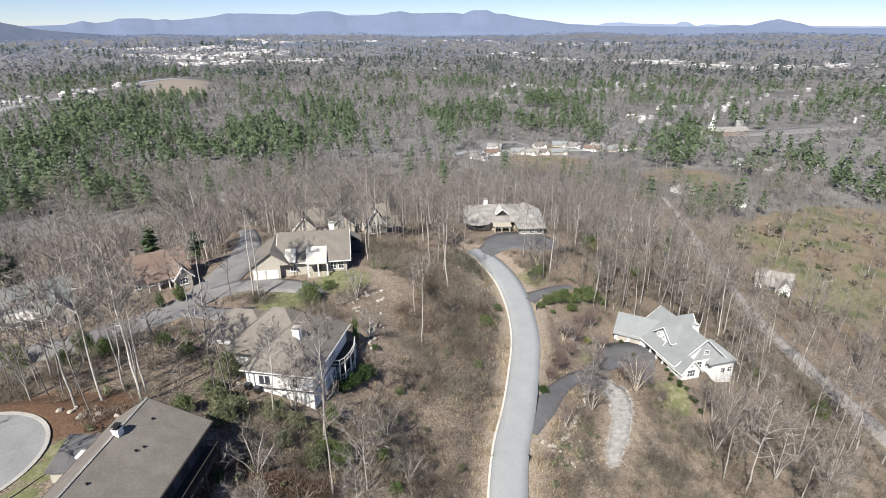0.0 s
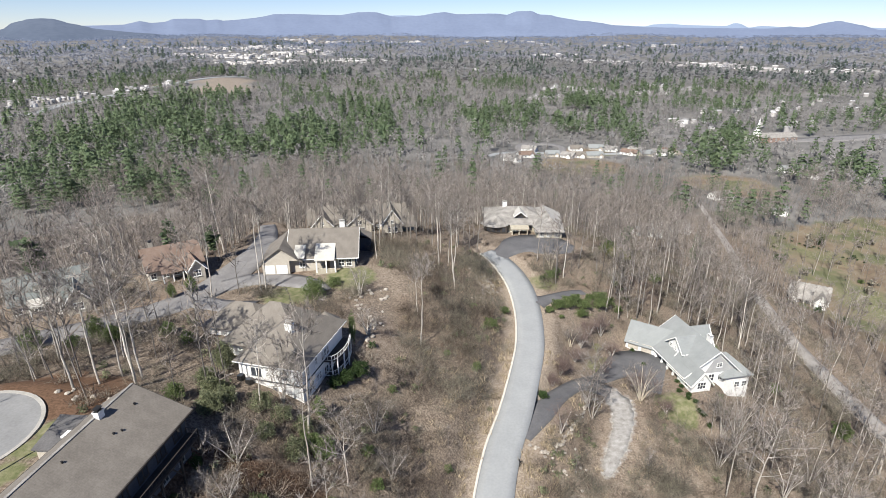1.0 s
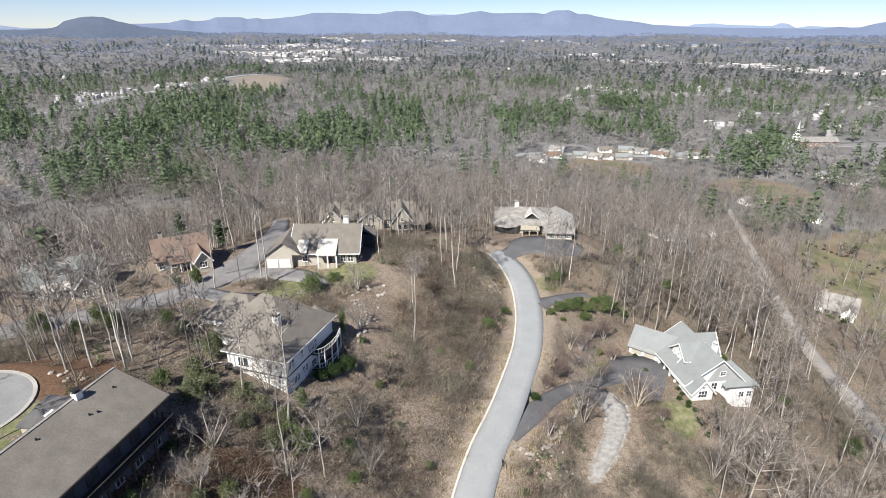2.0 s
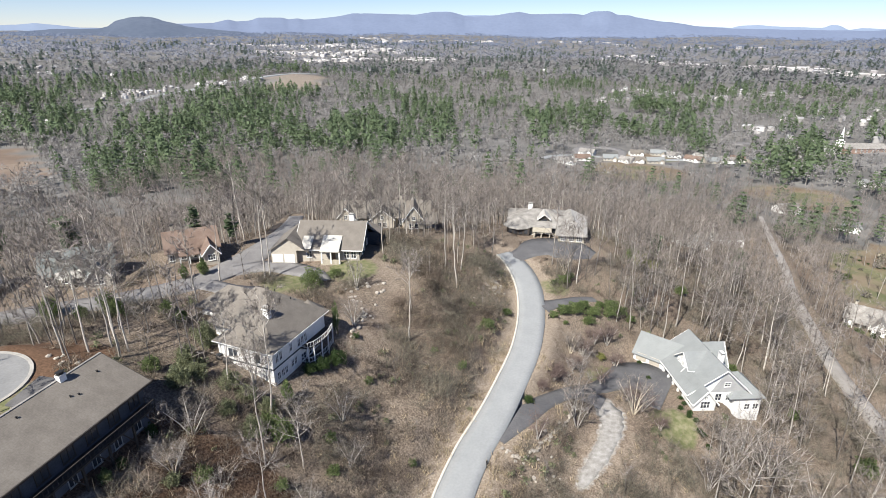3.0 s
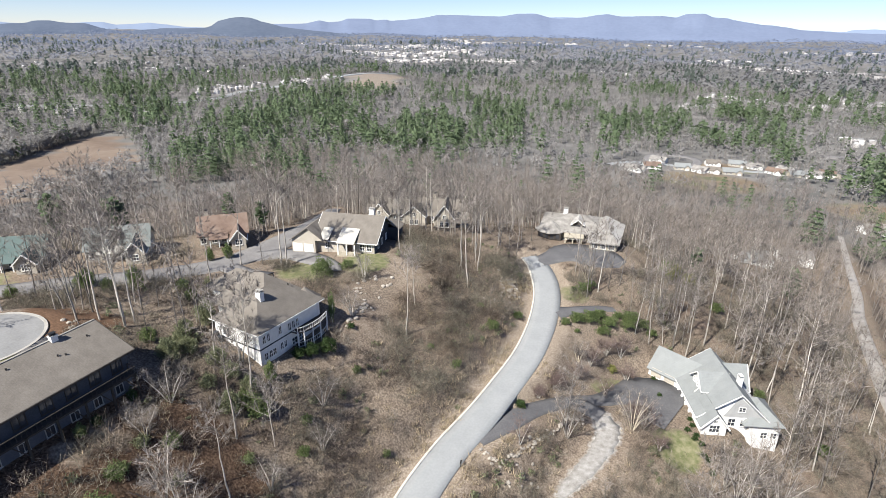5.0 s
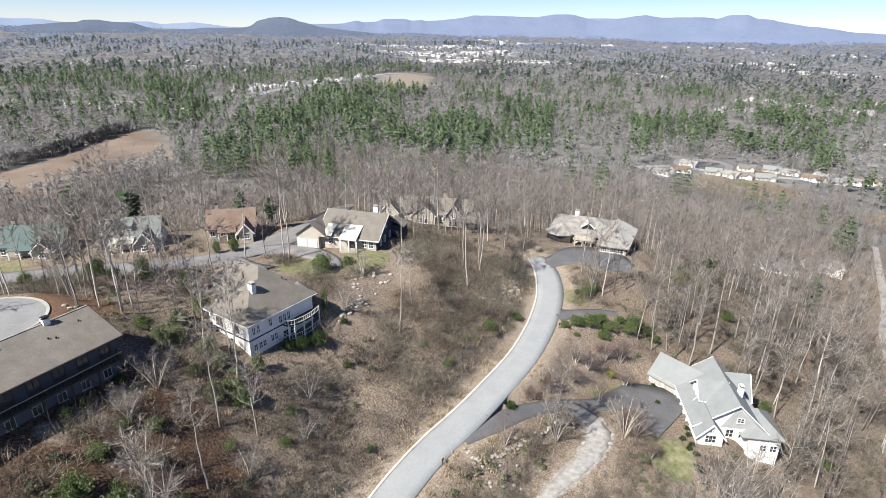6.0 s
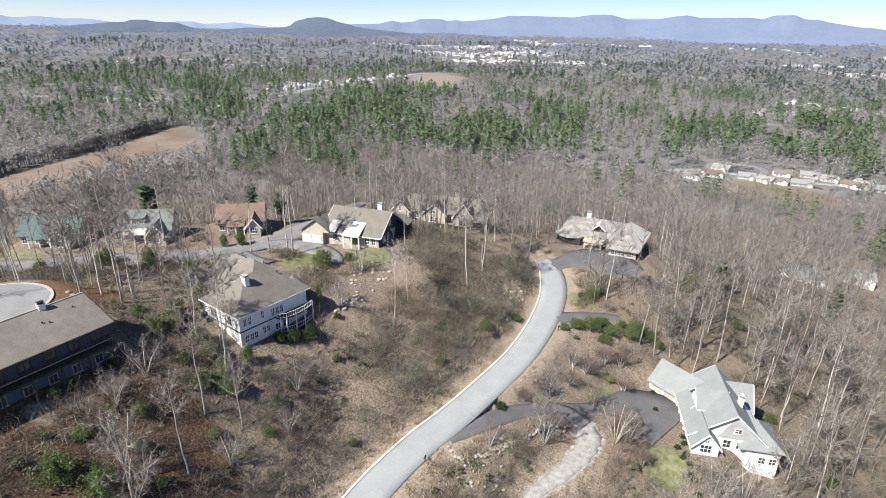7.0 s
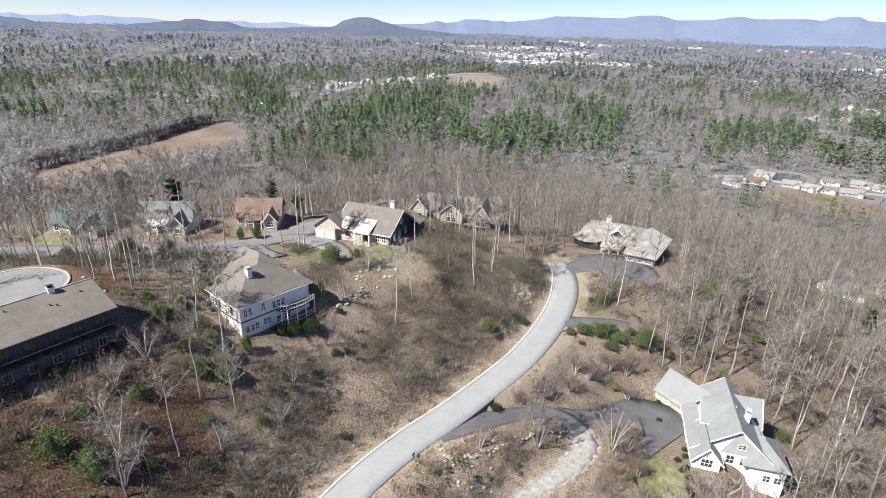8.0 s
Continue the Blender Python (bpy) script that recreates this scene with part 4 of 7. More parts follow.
# ---- grey-roofed white house on the downhill side ----
def grey_roof_house():
    hs = thing("grey_roof_house", pose(62.3, 125.6, -3.0, 0, 0, 15.1), "white house with many pale grey gables, porch and garage", "house")
    walls(hs, "white_paint", -5.6, 6.2, -8.6, 8.6, -6, 3.5, "y", 8.6, "white siding with gable ends")
    gable(hs, "roof_grey", -8.0, 6.4, -8.8, 8.8, 3.0, 8.9, "y", 0.45, 0.2, "trim", "pale grey shingle main roof", 0.56)
    # porch along the front
    part("porch_floor", boxes((-8.2, -5.6, -7.5, 8.0, -1.0, 0.25)), M["concrete"], hs)
    for k in range(6):
        y = -6.8 + 2.6 * k
        part("porch_post", boxes((-7.95, -7.65, y - 0.14, y + 0.14, 0.25, 2.9), (-8.05, -7.55, y - 0.22, y + 0.22, 0.25, 1.0)), M["trim"], hs)
    for y in (-5.5, -2.9, 2.6, 5.2):
        window(hs, -5.605, y, 0.9, -90, 1.2, 1.7)
    door(hs, -5.605, -0.2, 0.25, -90, 1.1, 2.2)
    # long shed dormer on the front slope
    walls(hs, "white_paint", -5.6, -1.0, -3.6, 2.4, 4.6, 6.0, name="dormer", label="white dormer with three windows")
    d = hs.children[-1]
    gable(hs, "roof_grey", -5.8, 0.2, -3.8, 2.6, 5.9, 8.6, "x", 0.35, 0.16, "trim")
    bm = bmesh.new()
    hexa(bm, [(-5.6, -3.6, 6.0), (-1, -3.6, 6.0), (-1, 2.4, 6.0), (-5.6, 2.4, 6.0), (-5.6, -0.62, 8.5), (-1, -0.62, 8.5), (-1, -0.58, 8.5), (-5.6, -0.58, 8.5)])
    part("dormer_gable", bm, M["white_paint"], hs)
    for y in (-2.6, -0.6, 1.4):
        window(hs, -5.605, y, 4.9, -90, 0.9, 1.2)
    window(hs, -5.61, -0.6, 6.6, -90, 0.7, 0.9)
    # rear cross gable
    walls(hs, "white_paint", 2, 6.6, 1.6, 8.0, -3, 3.6, "x", 7.6)
    gable(hs, "roof_grey", 0.2, 6.6, 1.4, 8.2, 3.4, 7.8, "x", 0.45, 0.2, "trim")
    # lower wing at the far corner
    walls(hs, "white_paint", 3.0, 9.4, -9.5, -1.0, -9, 1.8, label="white siding of the lower wing")
    hip(hs, "roof_grey", 2.0, 9.4, -9.5, -0.8, 1.8, 5.4)
    # front bay with its own gable
    walls(hs, "white_paint", -7.8, -2.8, -11.6, -6.0, -8, 2.6, "y", 5.6, "white front bay with a large window")
    gable(hs, "roof_grey", -7.8, -2.8, -11.6, -2.5, 2.6, 5.6, "y", 0.5, 0.2, "trim")
    window(hs, -5.3, -11.605, 1.0, 0, 2.2, 1.9, 3, 2)
    window(hs, -5.3, -11.61, 3.3, 0, 0.9, 0.8)
    window(hs, -7.805, -9.6, 0.8, -90, 1.4, 1.6)
    bm = bmesh.new()
    hexa(bm, [(-2.6, -8.66, 3.0), (5.9, -8.66, 3.0), (5.9, -8.6, 3.0), (-2.6, -8.6, 3.0), (0.0, -8.66, 8.0), (0.1, -8.66, 8.0), (0.1, -8.6, 8.0), (0.0, -8.6, 8.0)])
    part("gable_wall", bm, M["grey_siding"], hs, "pale grey shingled gable")
    window(hs, 1.0, -8.67, 4.4, 0, 1.5, 1.2, 2, 2)
    window(hs, -0.6, -8.61, 0.6, 0, 1.6, 2.0, 2, 2)
    window(hs, 1.8, -8.61, 0.6, 0, 1.2, 1.8)
    for x in (6.2, 8.2):
        window(hs, x, -9.505, -1.4, 0, 1.4, 1.6)
    for y in (-8.5, -5.0):
        window(hs, 9.405, y, -1.2, 90, 1.4, 1.6)
    chimney(hs, 2.8, -1.6, 5.0, 8.7, 0.8, 1.4, "white_paint", "stucco")
    # angled garage wing
    g = pose(-7.3, 9.0, 0, 0, 0, -45)

    def turned(ob):
        ob.matrix_basis = g
        return ob
    turned(walls(hs, "white_paint", -4.6, 8, -3.8, 4.2, -3, 2.7, "x", 6.6, "white garage wing", "garage_wing"))
    turned(gable(hs, "roof_grey", -4.6, 8.5, -3.8, 4.2, 2.7, 6.8, "x", 0.45, 0.2))
    for x in (-2.6, 0.8):
        o = door(hs, 0, 0, 0, 0, 2.6, 2.2, "beige", "garage_door")
        o.matrix_basis = g @ pose(x, -3.805, 0.75)
        for a in (-1.1, 0.1):
            part("door_light", boxes((a, a + 1.0, -0.1, -0.03, 1.74, 2.03)), M["glass"], o)


# ---- stone house with the forecourt ----
def stone_house():
    hs = thing("stone_house", pose(22.0, 186.0, 10.6, 0, 0, 3), "low tan stone house with weathered grey shingle roof", "house")
    walls(hs, "tan_stone", -12, 8, -1.6, 14, -1, 2.8, label="tan stone and timber walls")
    hip(hs, "roof_slate", -13, 10.5, -2.2, 17, 2.8, 6.4, 0.6, label="weathered grey shingle roof")
    # pavilion with a pointed roof
    walls(hs, "dark_wood", -13.4, -5.6, -4.0, 3, -1, 2.8, label="timber pavilion with a window band")
    bm = bmesh.new()
    ring = [(-9.5 + 5.4 * math.cos(radians(a)), -0.3 + 5.0 * math.sin(radians(a)), 2.75) for a in range(0, 360, 45)]
    rim = [bm.verts.new(p) for p in ring]
    low = [bm.verts.new((p[0], p[1], p[2] - 0.2)) for p in ring]
    tip = bm.verts.new((-9.5, 0.6, 5.5))
    for k in range(8):
        j = (k + 1) % 8
        bm.faces.new((rim[k], rim[j], tip))
        bm.faces.new((low[k], low[j], rim[j], rim[k]))
    bm.faces.new(low[::-1])
    part("pavilion_roof", bm, M["roof_slate"], hs)
    for x in (-12.2, -10.4, -8.6, -6.8):
        window(hs, x, -4.01, 0.6, 0, 1.3, 1.7, 2, 1, "dark_wood")
    # wing towards the forecourt
    walls(hs, "tan_stone", 4.0, 12.4, -8.8, 11, -1, 2.8, label="tan stone wing with window bands")
    bm = bmesh.new()
    slab(bm, [(3.2, -9.8, 2.9), (13.2, -9.8, 2.9), (9.2, -2.6, 6.1)], 0.2)
    slab(bm, [(3.2, 12.0, 2.9), (3.2, -9.8, 2.9), (9.2, -2.6, 6.1), (8.4, 8.6, 6.7)], 0.2)
    slab(bm, [(13.6, 12.0, 2.9), (3.2, 12.0, 2.9), (8.4, 8.6, 6.7)], 0.2)
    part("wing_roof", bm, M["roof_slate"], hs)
    # One slope in a paler colour than the rest of the wing roof.
    bm = bmesh.new()
    slab(bm, [(13.2, -9.8, 2.92), (15.2, 12.0, 2.92), (8.4, 8.6, 6.72), (9.2, -2.6, 6.12)], 0.2)
    part("bleached_roof", bm, M["roof_paler"], hs, "paler grey shingle slope")
    bm = bmesh.new()
    slab(bm, [(6.4, -8.0, 3.9), (9.6, -8.0, 3.9), (8.9, -5.4, 5.1), (7.6, -5.4, 5.1)], 0.14)
    part("eyebrow_roof", bm, M["roof_slate"], hs)
    # entrance canopy and dormer
    walls(hs, "dark_wood", -2.4, 1.0, 0.8, 5, 3.4, 5.2, "y", 6.5, name="dormer")
    gable(hs, "roof_paler", -2.6, 1.2, 0.4, 6.2, 5.1, 6.6, "y", 0.35, 0.16, "trim")
    window(hs, -0.7, 0.79, 3.7, 0, 2.2, 1.3, 3, 1, "dark_wood")
    for x in (-4.0, -1.6, 1.2):
        part("canopy_post", boxes((x - 0.2, x + 0.2, -5.6, -5.2, -0.4, 2.5)), M["tan_stone"], hs)
    bm = bmesh.new()
    slab(bm, [(-4.6, -5.9, 2.5), (1.8, -5.9, 2.5), (1.8, -1.4, 3.1), (-4.6, -1.4, 3.1)], 0.22)
    part("canopy", bm, M["tan_stone"], hs, "cream entrance canopy")
    for k in range(6):
        part("trellis_bar", boxes((-4.0 + 0.9 * k, -3.8 + 0.9 * k, -6.2, -5.95, 1.9, 2.1)), M["trim"], hs)
    part("terrace", boxes((-5.0, 4.4, -8.4, -1.6, -0.6, 0.08), (2.0, 3.9, -12.0, -8.4, -0.6, 0.08)), M["concrete"], hs, "pale paved entrance terrace")
    for x, w in ((-3.6, 1.6), (2.6, 1.4)):
        window(hs, x, -1.61, 0.7, 0, w, 1.7, 3, 2, "dark_wood")
    for x in (5.6, 8.2, 10.8):
        window(hs, x, -8.81, 0.8, 0, 1.9, 1.6, 3, 2, "trim")
    for y in (-6, -2, 3, 7):
        window(hs, 12.405, y, 0.8, 90, 1.8, 1.6, 3, 2, "dark_wood")
    door(hs, -1.0, -1.61, 0, 0, 1.6, 2.4)
    chimney(hs, -5.6, 9.6, 5.0, 7.6, 1.5, 1.2, "stucco", "old_concrete")


# ---- beige house with the lawn ----
def lawn_house():
    hs = thing("lawn_house", pose(-31.0, 128.3, 22.4, 0, 0, 9), "beige house with large taupe gable roof and pale porch roof", "house")
    walls(hs, "beige", -8.6, 6.8, -7, 7.5, -2, 3.2, "x", 7.4, "beige siding")
    # Thin dark sheet over the beige gable end; its shade is in the colour.
    walls(hs, "blue_grey", 6.8, 6.95, -6.9, 7.4, -2, 3.2, "x", 7.2, name="end_wall")
    gable(hs, "roof_taupe", -9, 7.2, -7.2, 7.7, 3.2, 7.8, "x", 0.6, 0.22, "white_paint", "broad taupe shingle roof")
    bm = bmesh.new()
    slab(bm, [(-2.6, -9.4, 3.2), (2.2, -9.4, 3.2), (2.2, -4.0, 5.5), (-2.6, -4.0, 5.5)], 0.2)
    part("porch_roof", bm, M["roof_cream"], hs, "pale sunlit porch roof")
    for x in (-2.1, 0.2, 2.3):
        part("porch_post", boxes((x - 0.15, x + 0.15, -9.5, -9.2, 0, 2.9)), M["trim"], hs)
    part("porch_wall", boxes((-2.4, 2.6, -9.4, -8.9, -0.5, 0.9)), M["tan_stone"], hs)
    walls(hs, "beige", -15, -8.6, -8.5, 3, -1, 2.9, label="beige garage wing")
    gable(hs, "roof_taupe", -15, -6, -8.5, 3, 2.9, 6.2, "y", 0.5, 0.2)
    bm = bmesh.new()
    hexa(bm, [(-15, -8.5, 2.9), (-6, -8.5, 2.9), (-6, -8.3, 2.9), (-15, -8.3, 2.9), (-10.52, -8.5, 6.0), (-10.48, -8.5, 6.0), (-10.48, -8.3, 6.0), (-10.52, -8.3, 6.0)])
    part("gable_wall", bm, M["beige"], hs)
    bm = bmesh.new()
    slab(bm, [(-7.6, -8.4, 3.5), (-5.0, -8.4, 3.5), (-5.0, -4.2, 5.3), (-7.6, -4.2, 5.3)], 0.15)
    part("small_roof", bm, M["roof_cream"], hs)
    for x in (-13.4, -10.4):
        door(hs, x, -8.51, -0.3, 0, 2.6, 2.2, "trim", "garage_door")
    for x in (-5.8, 3.6, 5.4):
        window(hs, x, -7.01, 0.6, 0, 1.4, 1.8)
    for y, z in ((-4, 0.6), (-1, 0.6), (3, 0.6), (0.2, 4.2)):
        window(hs, 6.955, y, z, 90, 1.3, 1.7)
    door(hs, 0.2, -7.01, 0, 0, 1.2, 2.2)
    bm = bmesh.new()
    slab(bm, [(6.8, 4.5, 4.9), (10.6, 4.5, 3.2), (10.6, 9.0, 3.2), (6.8, 9.0, 4.9)], 0.2)
    part("side_roof", bm, M["roof_taupe"], hs)
    walls(hs, "blue_grey", 6.95, 10.2, 5, 8.6, -4, 3.2)
    chimney(hs, 3.4, 2.4, 6, 9.0, 1.3, 1.0, "stucco", "old_concrete")


# ---- gabled house among the trees ----
def gabled_house():
    hs = thing("gabled_house", pose(-33.0, 181.0, 12.4, 0, 0, 14), "beige house with several steep taupe gables", "house")
    walls(hs, "beige", -19, 14, -5, 6, -2, 3.4, label="beige siding")
    gable(hs, "roof_taupe", -19, 14, -5, 6, 3.4, 7.6, "x", 0.6, label="taupe shingle roof")
    for x, w, y, zr in ((-14.6, 6.5, -7.5, 7.2), (-2.2, 8, -8.0, 6.8), (8.6, 7, -9.5, 8.2)):
        walls(hs, "beige", x - w / 2, x + w / 2, y, -2, -2, 3.6, "y", zr)
        gable(hs, "roof_taupe", x - w / 2, x + w / 2, y, 1.5, 3.6, zr + 0.2, "y", 0.45, 0.2, "white_paint")
        window(hs, x - 0.9, y - 0.01, 0.6, 0, 1.3, 1.8)
        window(hs, x + 0.9, y - 0.01, 0.6, 0, 1.3, 1.8)
        window(hs, x, y - 0.01, 3.6, 0, 1.2, 1.3)
    part("porch", boxes((11, 16.5, -11.5, -4, -0.3, 0.1), (15.8, 16.2, -11.3, -10.9, 0, 3.2), (11.3, 11.7, -11.3, -10.9, 0, 3.2)), M["beige"], hs)
    bm = bmesh.new()
    slab(bm, [(10.8, -11.8, 3.2), (16.8, -11.8, 3.2), (16.8, -4, 4.6), (10.8, -4, 4.6)], 0.2)
    part("porch_roof", bm, M["roof_taupe"], hs)
    for x in (-9.2, -7.0, 3.6, 12.6):
        window(hs, x, -5.01, 0.6, 0, 1.3, 1.8)
    chimney(hs, 4, 1.5, 6, 9.4, 1.1, 1.1, "beige")


# ---- houses across the street ----
def street_house(name, x, y, z, rot, w, d, roof, wall, label, dormer=True, porch="roof_cream", he=3.2, hr=7.2):
    hs = thing(name, pose(x, y, z, 0, 0, rot), label, "house", "houses along the street")
    walls(hs, wall, -w / 2, w / 2, -d / 2, d / 2, -2, he, "x", hr - 0.3)
    gable(hs, roof, -w / 2, w / 2, -d / 2, d / 2, he, hr, "x", 0.6)
    wing = w * 0.34
    walls(hs, wall, w / 2 - wing, w / 2 - 0.5, -d / 2 - 4, -d / 2 + 1, -2, he - 0.3, "y", hr - 2)
    gable(hs, roof, w / 2 - wing, w / 2 - 0.5, -d / 2 - 4, 0, he - 0.3, hr - 1.7, "y", 0.5, 0.2, "trim")
    window(hs, w / 2 - wing / 2 - 0.25, -d / 2 - 4.01, 0.7, 0, 1.8, 1.6, 3, 2)
    if dormer:
        walls(hs, wall, -w * 0.2, w * 0.05, -d / 2 + 1.2, 0, he + 0.4, hr - 1.2, name="dormer")
        bm = bmesh.new()
        slab(bm, [(-w * 0.22, -d / 2 + 0.7, hr - 1.1), (w * 0.07, -d / 2 + 0.7, hr - 1.1), (w * 0.07, 0, hr - 0.4), (-w * 0.22, 0, hr - 0.4)], 0.15)
        part("dormer_roof", bm, M[roof], hs)
        window(hs, -w * 0.14, -d / 2 + 1.19, he + 0.75, 0, 1.2, 1.1)
        window(hs, -w * 0.01, -d / 2 + 1.19, he + 0.75, 0, 1.2, 1.1)
    bm = bmesh.new()
    slab(bm, [(-w * 0.3, -d / 2 - 2.6, he - 0.6), (w * 0.1, -d / 2 - 2.6, he - 0.6), (w * 0.1, -d / 2, he + 0.3), (-w * 0.3, -d / 2, he + 0.3)], 0.16)
    part("porch_roof", bm, M[porch], hs)
    for px in (-w * 0.28, -w * 0.1, w * 0.08):
        part("porch_post", boxes((px - 0.12, px + 0.12, -d / 2 - 2.4, -d / 2 - 2.15, -0.5, he - 0.7)), M["trim"], hs)
    for px in (-w * 0.42, -w * 0.2, 0):
        window(hs, px, -d / 2 - 0.01, 0.6, 0, 1.3, 1.6)
    for py in (-d * 0.25, d * 0.2):
        window(hs, w / 2 + 0.01, py, 0.6, 90, 1.2, 1.6)
    window(hs, w / 2 + 0.01, 0, he + 0.8, 90, 1.2, 1.3)
    chimney(hs, -w * 0.32, 1.0, hr - 1.5, hr + 1.2, 0.9, 0.9, "beige")
    return hs


white_house()
long_house()
grey_roof_house()
stone_house()
lawn_house()
gabled_house()
street_house("green_roof_house", -84.5, 101, 21.6, 38, 14, 9, "roof_green", "beige", "grey-green roofed house with pale dormers across the street")
street_house("brown_roof_house", -68, 119.5, 21.6, 40, 12, 10, "roof_brown", "beige", "brown-roofed house with beige gable walls", False, "roof_brown", 3.0, 6.6)
street_house("teal_roof_house", -104.5, 88.5, 20.8, 36, 14, 9, "roof_teal", "beige", "beige house with a dark green metal roof", False, "roof_teal", 3.0, 6.6)
street_house("meadow_house", 157, 236, -37.5, -28, 15, 9, "roof_slate", "white_paint", "white house with grey roof beside a meadow", False, "roof_slate", 3.4, 8.0)


# ---- trees ----
def slivers(rng, p, q, w, taper=0.25):
    """Thin flat blades from points p to q, of width w at the foot: corners and triangles."""
    d = q - p
    s = np.cross(d, rng.normal(size=d.shape))
    s /= np.linalg.norm(s, axis=1)[:, None] + 1e-9
    w = np.broadcast_to(np.asarray(w, float), (len(p),))[:, None] * (0.65 + taper * 0.5)
    v = np.stack([p - s * w, p + s * w, q], 1).reshape(-1, 3)
    return v, np.arange(len(p) * 3).reshape(-1, 3)


def tube(path, radii, sides):
    """A tapered tube along a path."""
    path, n = np.asarray(path, float), len(path)
    v, f = [], []
    for k in range(n):
        d = path[min(k + 1, n - 1)] - path[max(k - 1, 0)]
        d = d / (np.linalg.norm(d) + 1e-9)
        a = np.cross(d, (1.0, 0.13, 0.2) if abs(d[0]) < 0.9 else (0, 1.0, 0.1))
        a /= np.linalg.norm(a)
        b = np.cross(d, a)
        for j in range(sides):
            t = 2 * math.pi * j / sides
            v.append(path[k] + (a * math.cos(t) + b * math.sin(t)) * radii[k])
    for k in range(n - 1):
        for j in range(sides):
            i, m = k * sides + j, k * sides + (j + 1) % sides
            f += [(i, m, m + sides), (i, m + sides, i + sides)]
    return np.array(v), np.array(f)


def join(pieces):
    v, f, base = [], [], 0
    for a, b in pieces:
        v.append(a)
        f.append(b + base)
        base += len(a)
    return np.vstack(v), np.vstack(f)


def bare_tree(seed, h, limbs=16, twigs=7, spread=0.28, low=0.45, girth=0.014, lean=0.04, sides=6, fork=0.0, twig_w=0.05):
    """A leafless tree: wood (trunk and limbs) and fine twigs, as two sets of corners and triangles."""
    rng = np.random.default_rng(seed)
    zs = np.linspace(0, h, 9)
    wob = np.cumsum(rng.normal(0, 0.018 * h / 9 * 3, (9, 2)), 0) + np.outer(zs, rng.normal(0, lean, 2))
    path = np.column_stack([wob - wob[0], zs])
    path[0, 2] = -0.6
    rad = girth * h * (1 - 0.93 * (zs / h) ** 0.9)
    wood, tips = [tube(path, rad, sides)], []
    for k in range(limbs):
        t = low + (0.97 - low) * (k + rng.random() * 0.8) / limbs
        i = min(7, int(t * 8))
        p = path[i] + (path[i + 1] - path[i]) * (t * 8 - i)
        a = rng.random() * 6.28 if k % 2 else 2.4 * k
        length = h * spread * (1.15 - 0.65 * (t - low) / (1 - low)) * rng.uniform(0.6, 1.2)
        rise = rng.uniform(0.35, 1.0) + fork
        d = np.array([math.cos(a), math.sin(a), rise])
        d /= np.linalg.norm(d)
        m1 = p + d * length * 0.5 + rng.normal(0, 0.04 * length, 3)
        q = m1 + (d + [0, 0, 0.25]) * length * 0.5 + rng.normal(0, 0.06 * length, 3)
        r0 = min(rad[i] * 0.55, 0.02 * length + 0.03)
        wood.append(tube([p, m1, q], [r0, r0 * 0.6, r0 * 0.2], 4))
        for j in range(5):
            u = 0.3 + 0.7 * (j + rng.random()) / 5
            s = p + (m1 - p) * u * 2 if u < 0.5 else m1 + (q - m1) * (u - 0.5) * 2
            e = d * 0.6 + rng.normal(0, 0.6, 3) + [0, 0, 0.35]
            e = s + e / np.linalg.norm(e) * length * rng.uniform(0.25, 0.5)
            tips.append((s, e))
    s, e = np.array([a for a, _ in tips]), np.array([b for _, b in tips])
    sets = [slivers(rng, s, e, twig_w * 1.4)]
    root = np.repeat(s, twigs, 0) + (np.repeat(e, twigs, 0) - np.repeat(s, twigs, 0)) * rng.uniform(0.2, 1.0, (len(s) * twigs, 1))
    out = np.repeat(e - s, twigs, 0) * 0.5
    out += rng.normal(0, 0.55, out.shape) * np.linalg.norm(out, axis=1)[:, None] + [0, 0, 0.12]
    sets.append(slivers(rng, root, root + out, twig_w))
    return join(wood), join(sets)


def leafy(rng, n, rx, rz, z0, size, power=0.45):
    """Many small leaves over an uneven crown: n pairs of triangles."""
    d = rng.normal(size=(n, 3))
    d /= np.linalg.norm(d, axis=1)[:, None]
    lump = 0.75 + 0.35 * np.sin(d[:, 0] * 4.1 + d[:, 2] * 3.3 + rx) * np.cos(d[:, 1] * 3.7 - rz)
    c = d * (rng.random((n, 1)) ** power) * lump[:, None] * [rx, rx, rz] + [0, 0, z0 + rz * 0.85]
    c[:, 2] = np.maximum(c[:, 2], 0.1)
    a, b = rng.normal(size=(n, 3)), rng.normal(size=(n, 3))
    a /= np.linalg.norm(a, axis=1)[:, None]
    b -= a * (a * b).sum(1)[:, None]
    b /= np.linalg.norm(b, axis=1)[:, None]
    s = size * rng.uniform(0.6, 1.4, (n, 1))
    v = np.stack([c - a * s, c - b * s * 0.5, c + a * s, c + b * s * 0.5], 1).reshape(-1, 3)
    k = np.arange(n)[:, None] * 4
    return v, np.concatenate([k + [[0, 1, 2]], k + [[0, 2, 3]]])


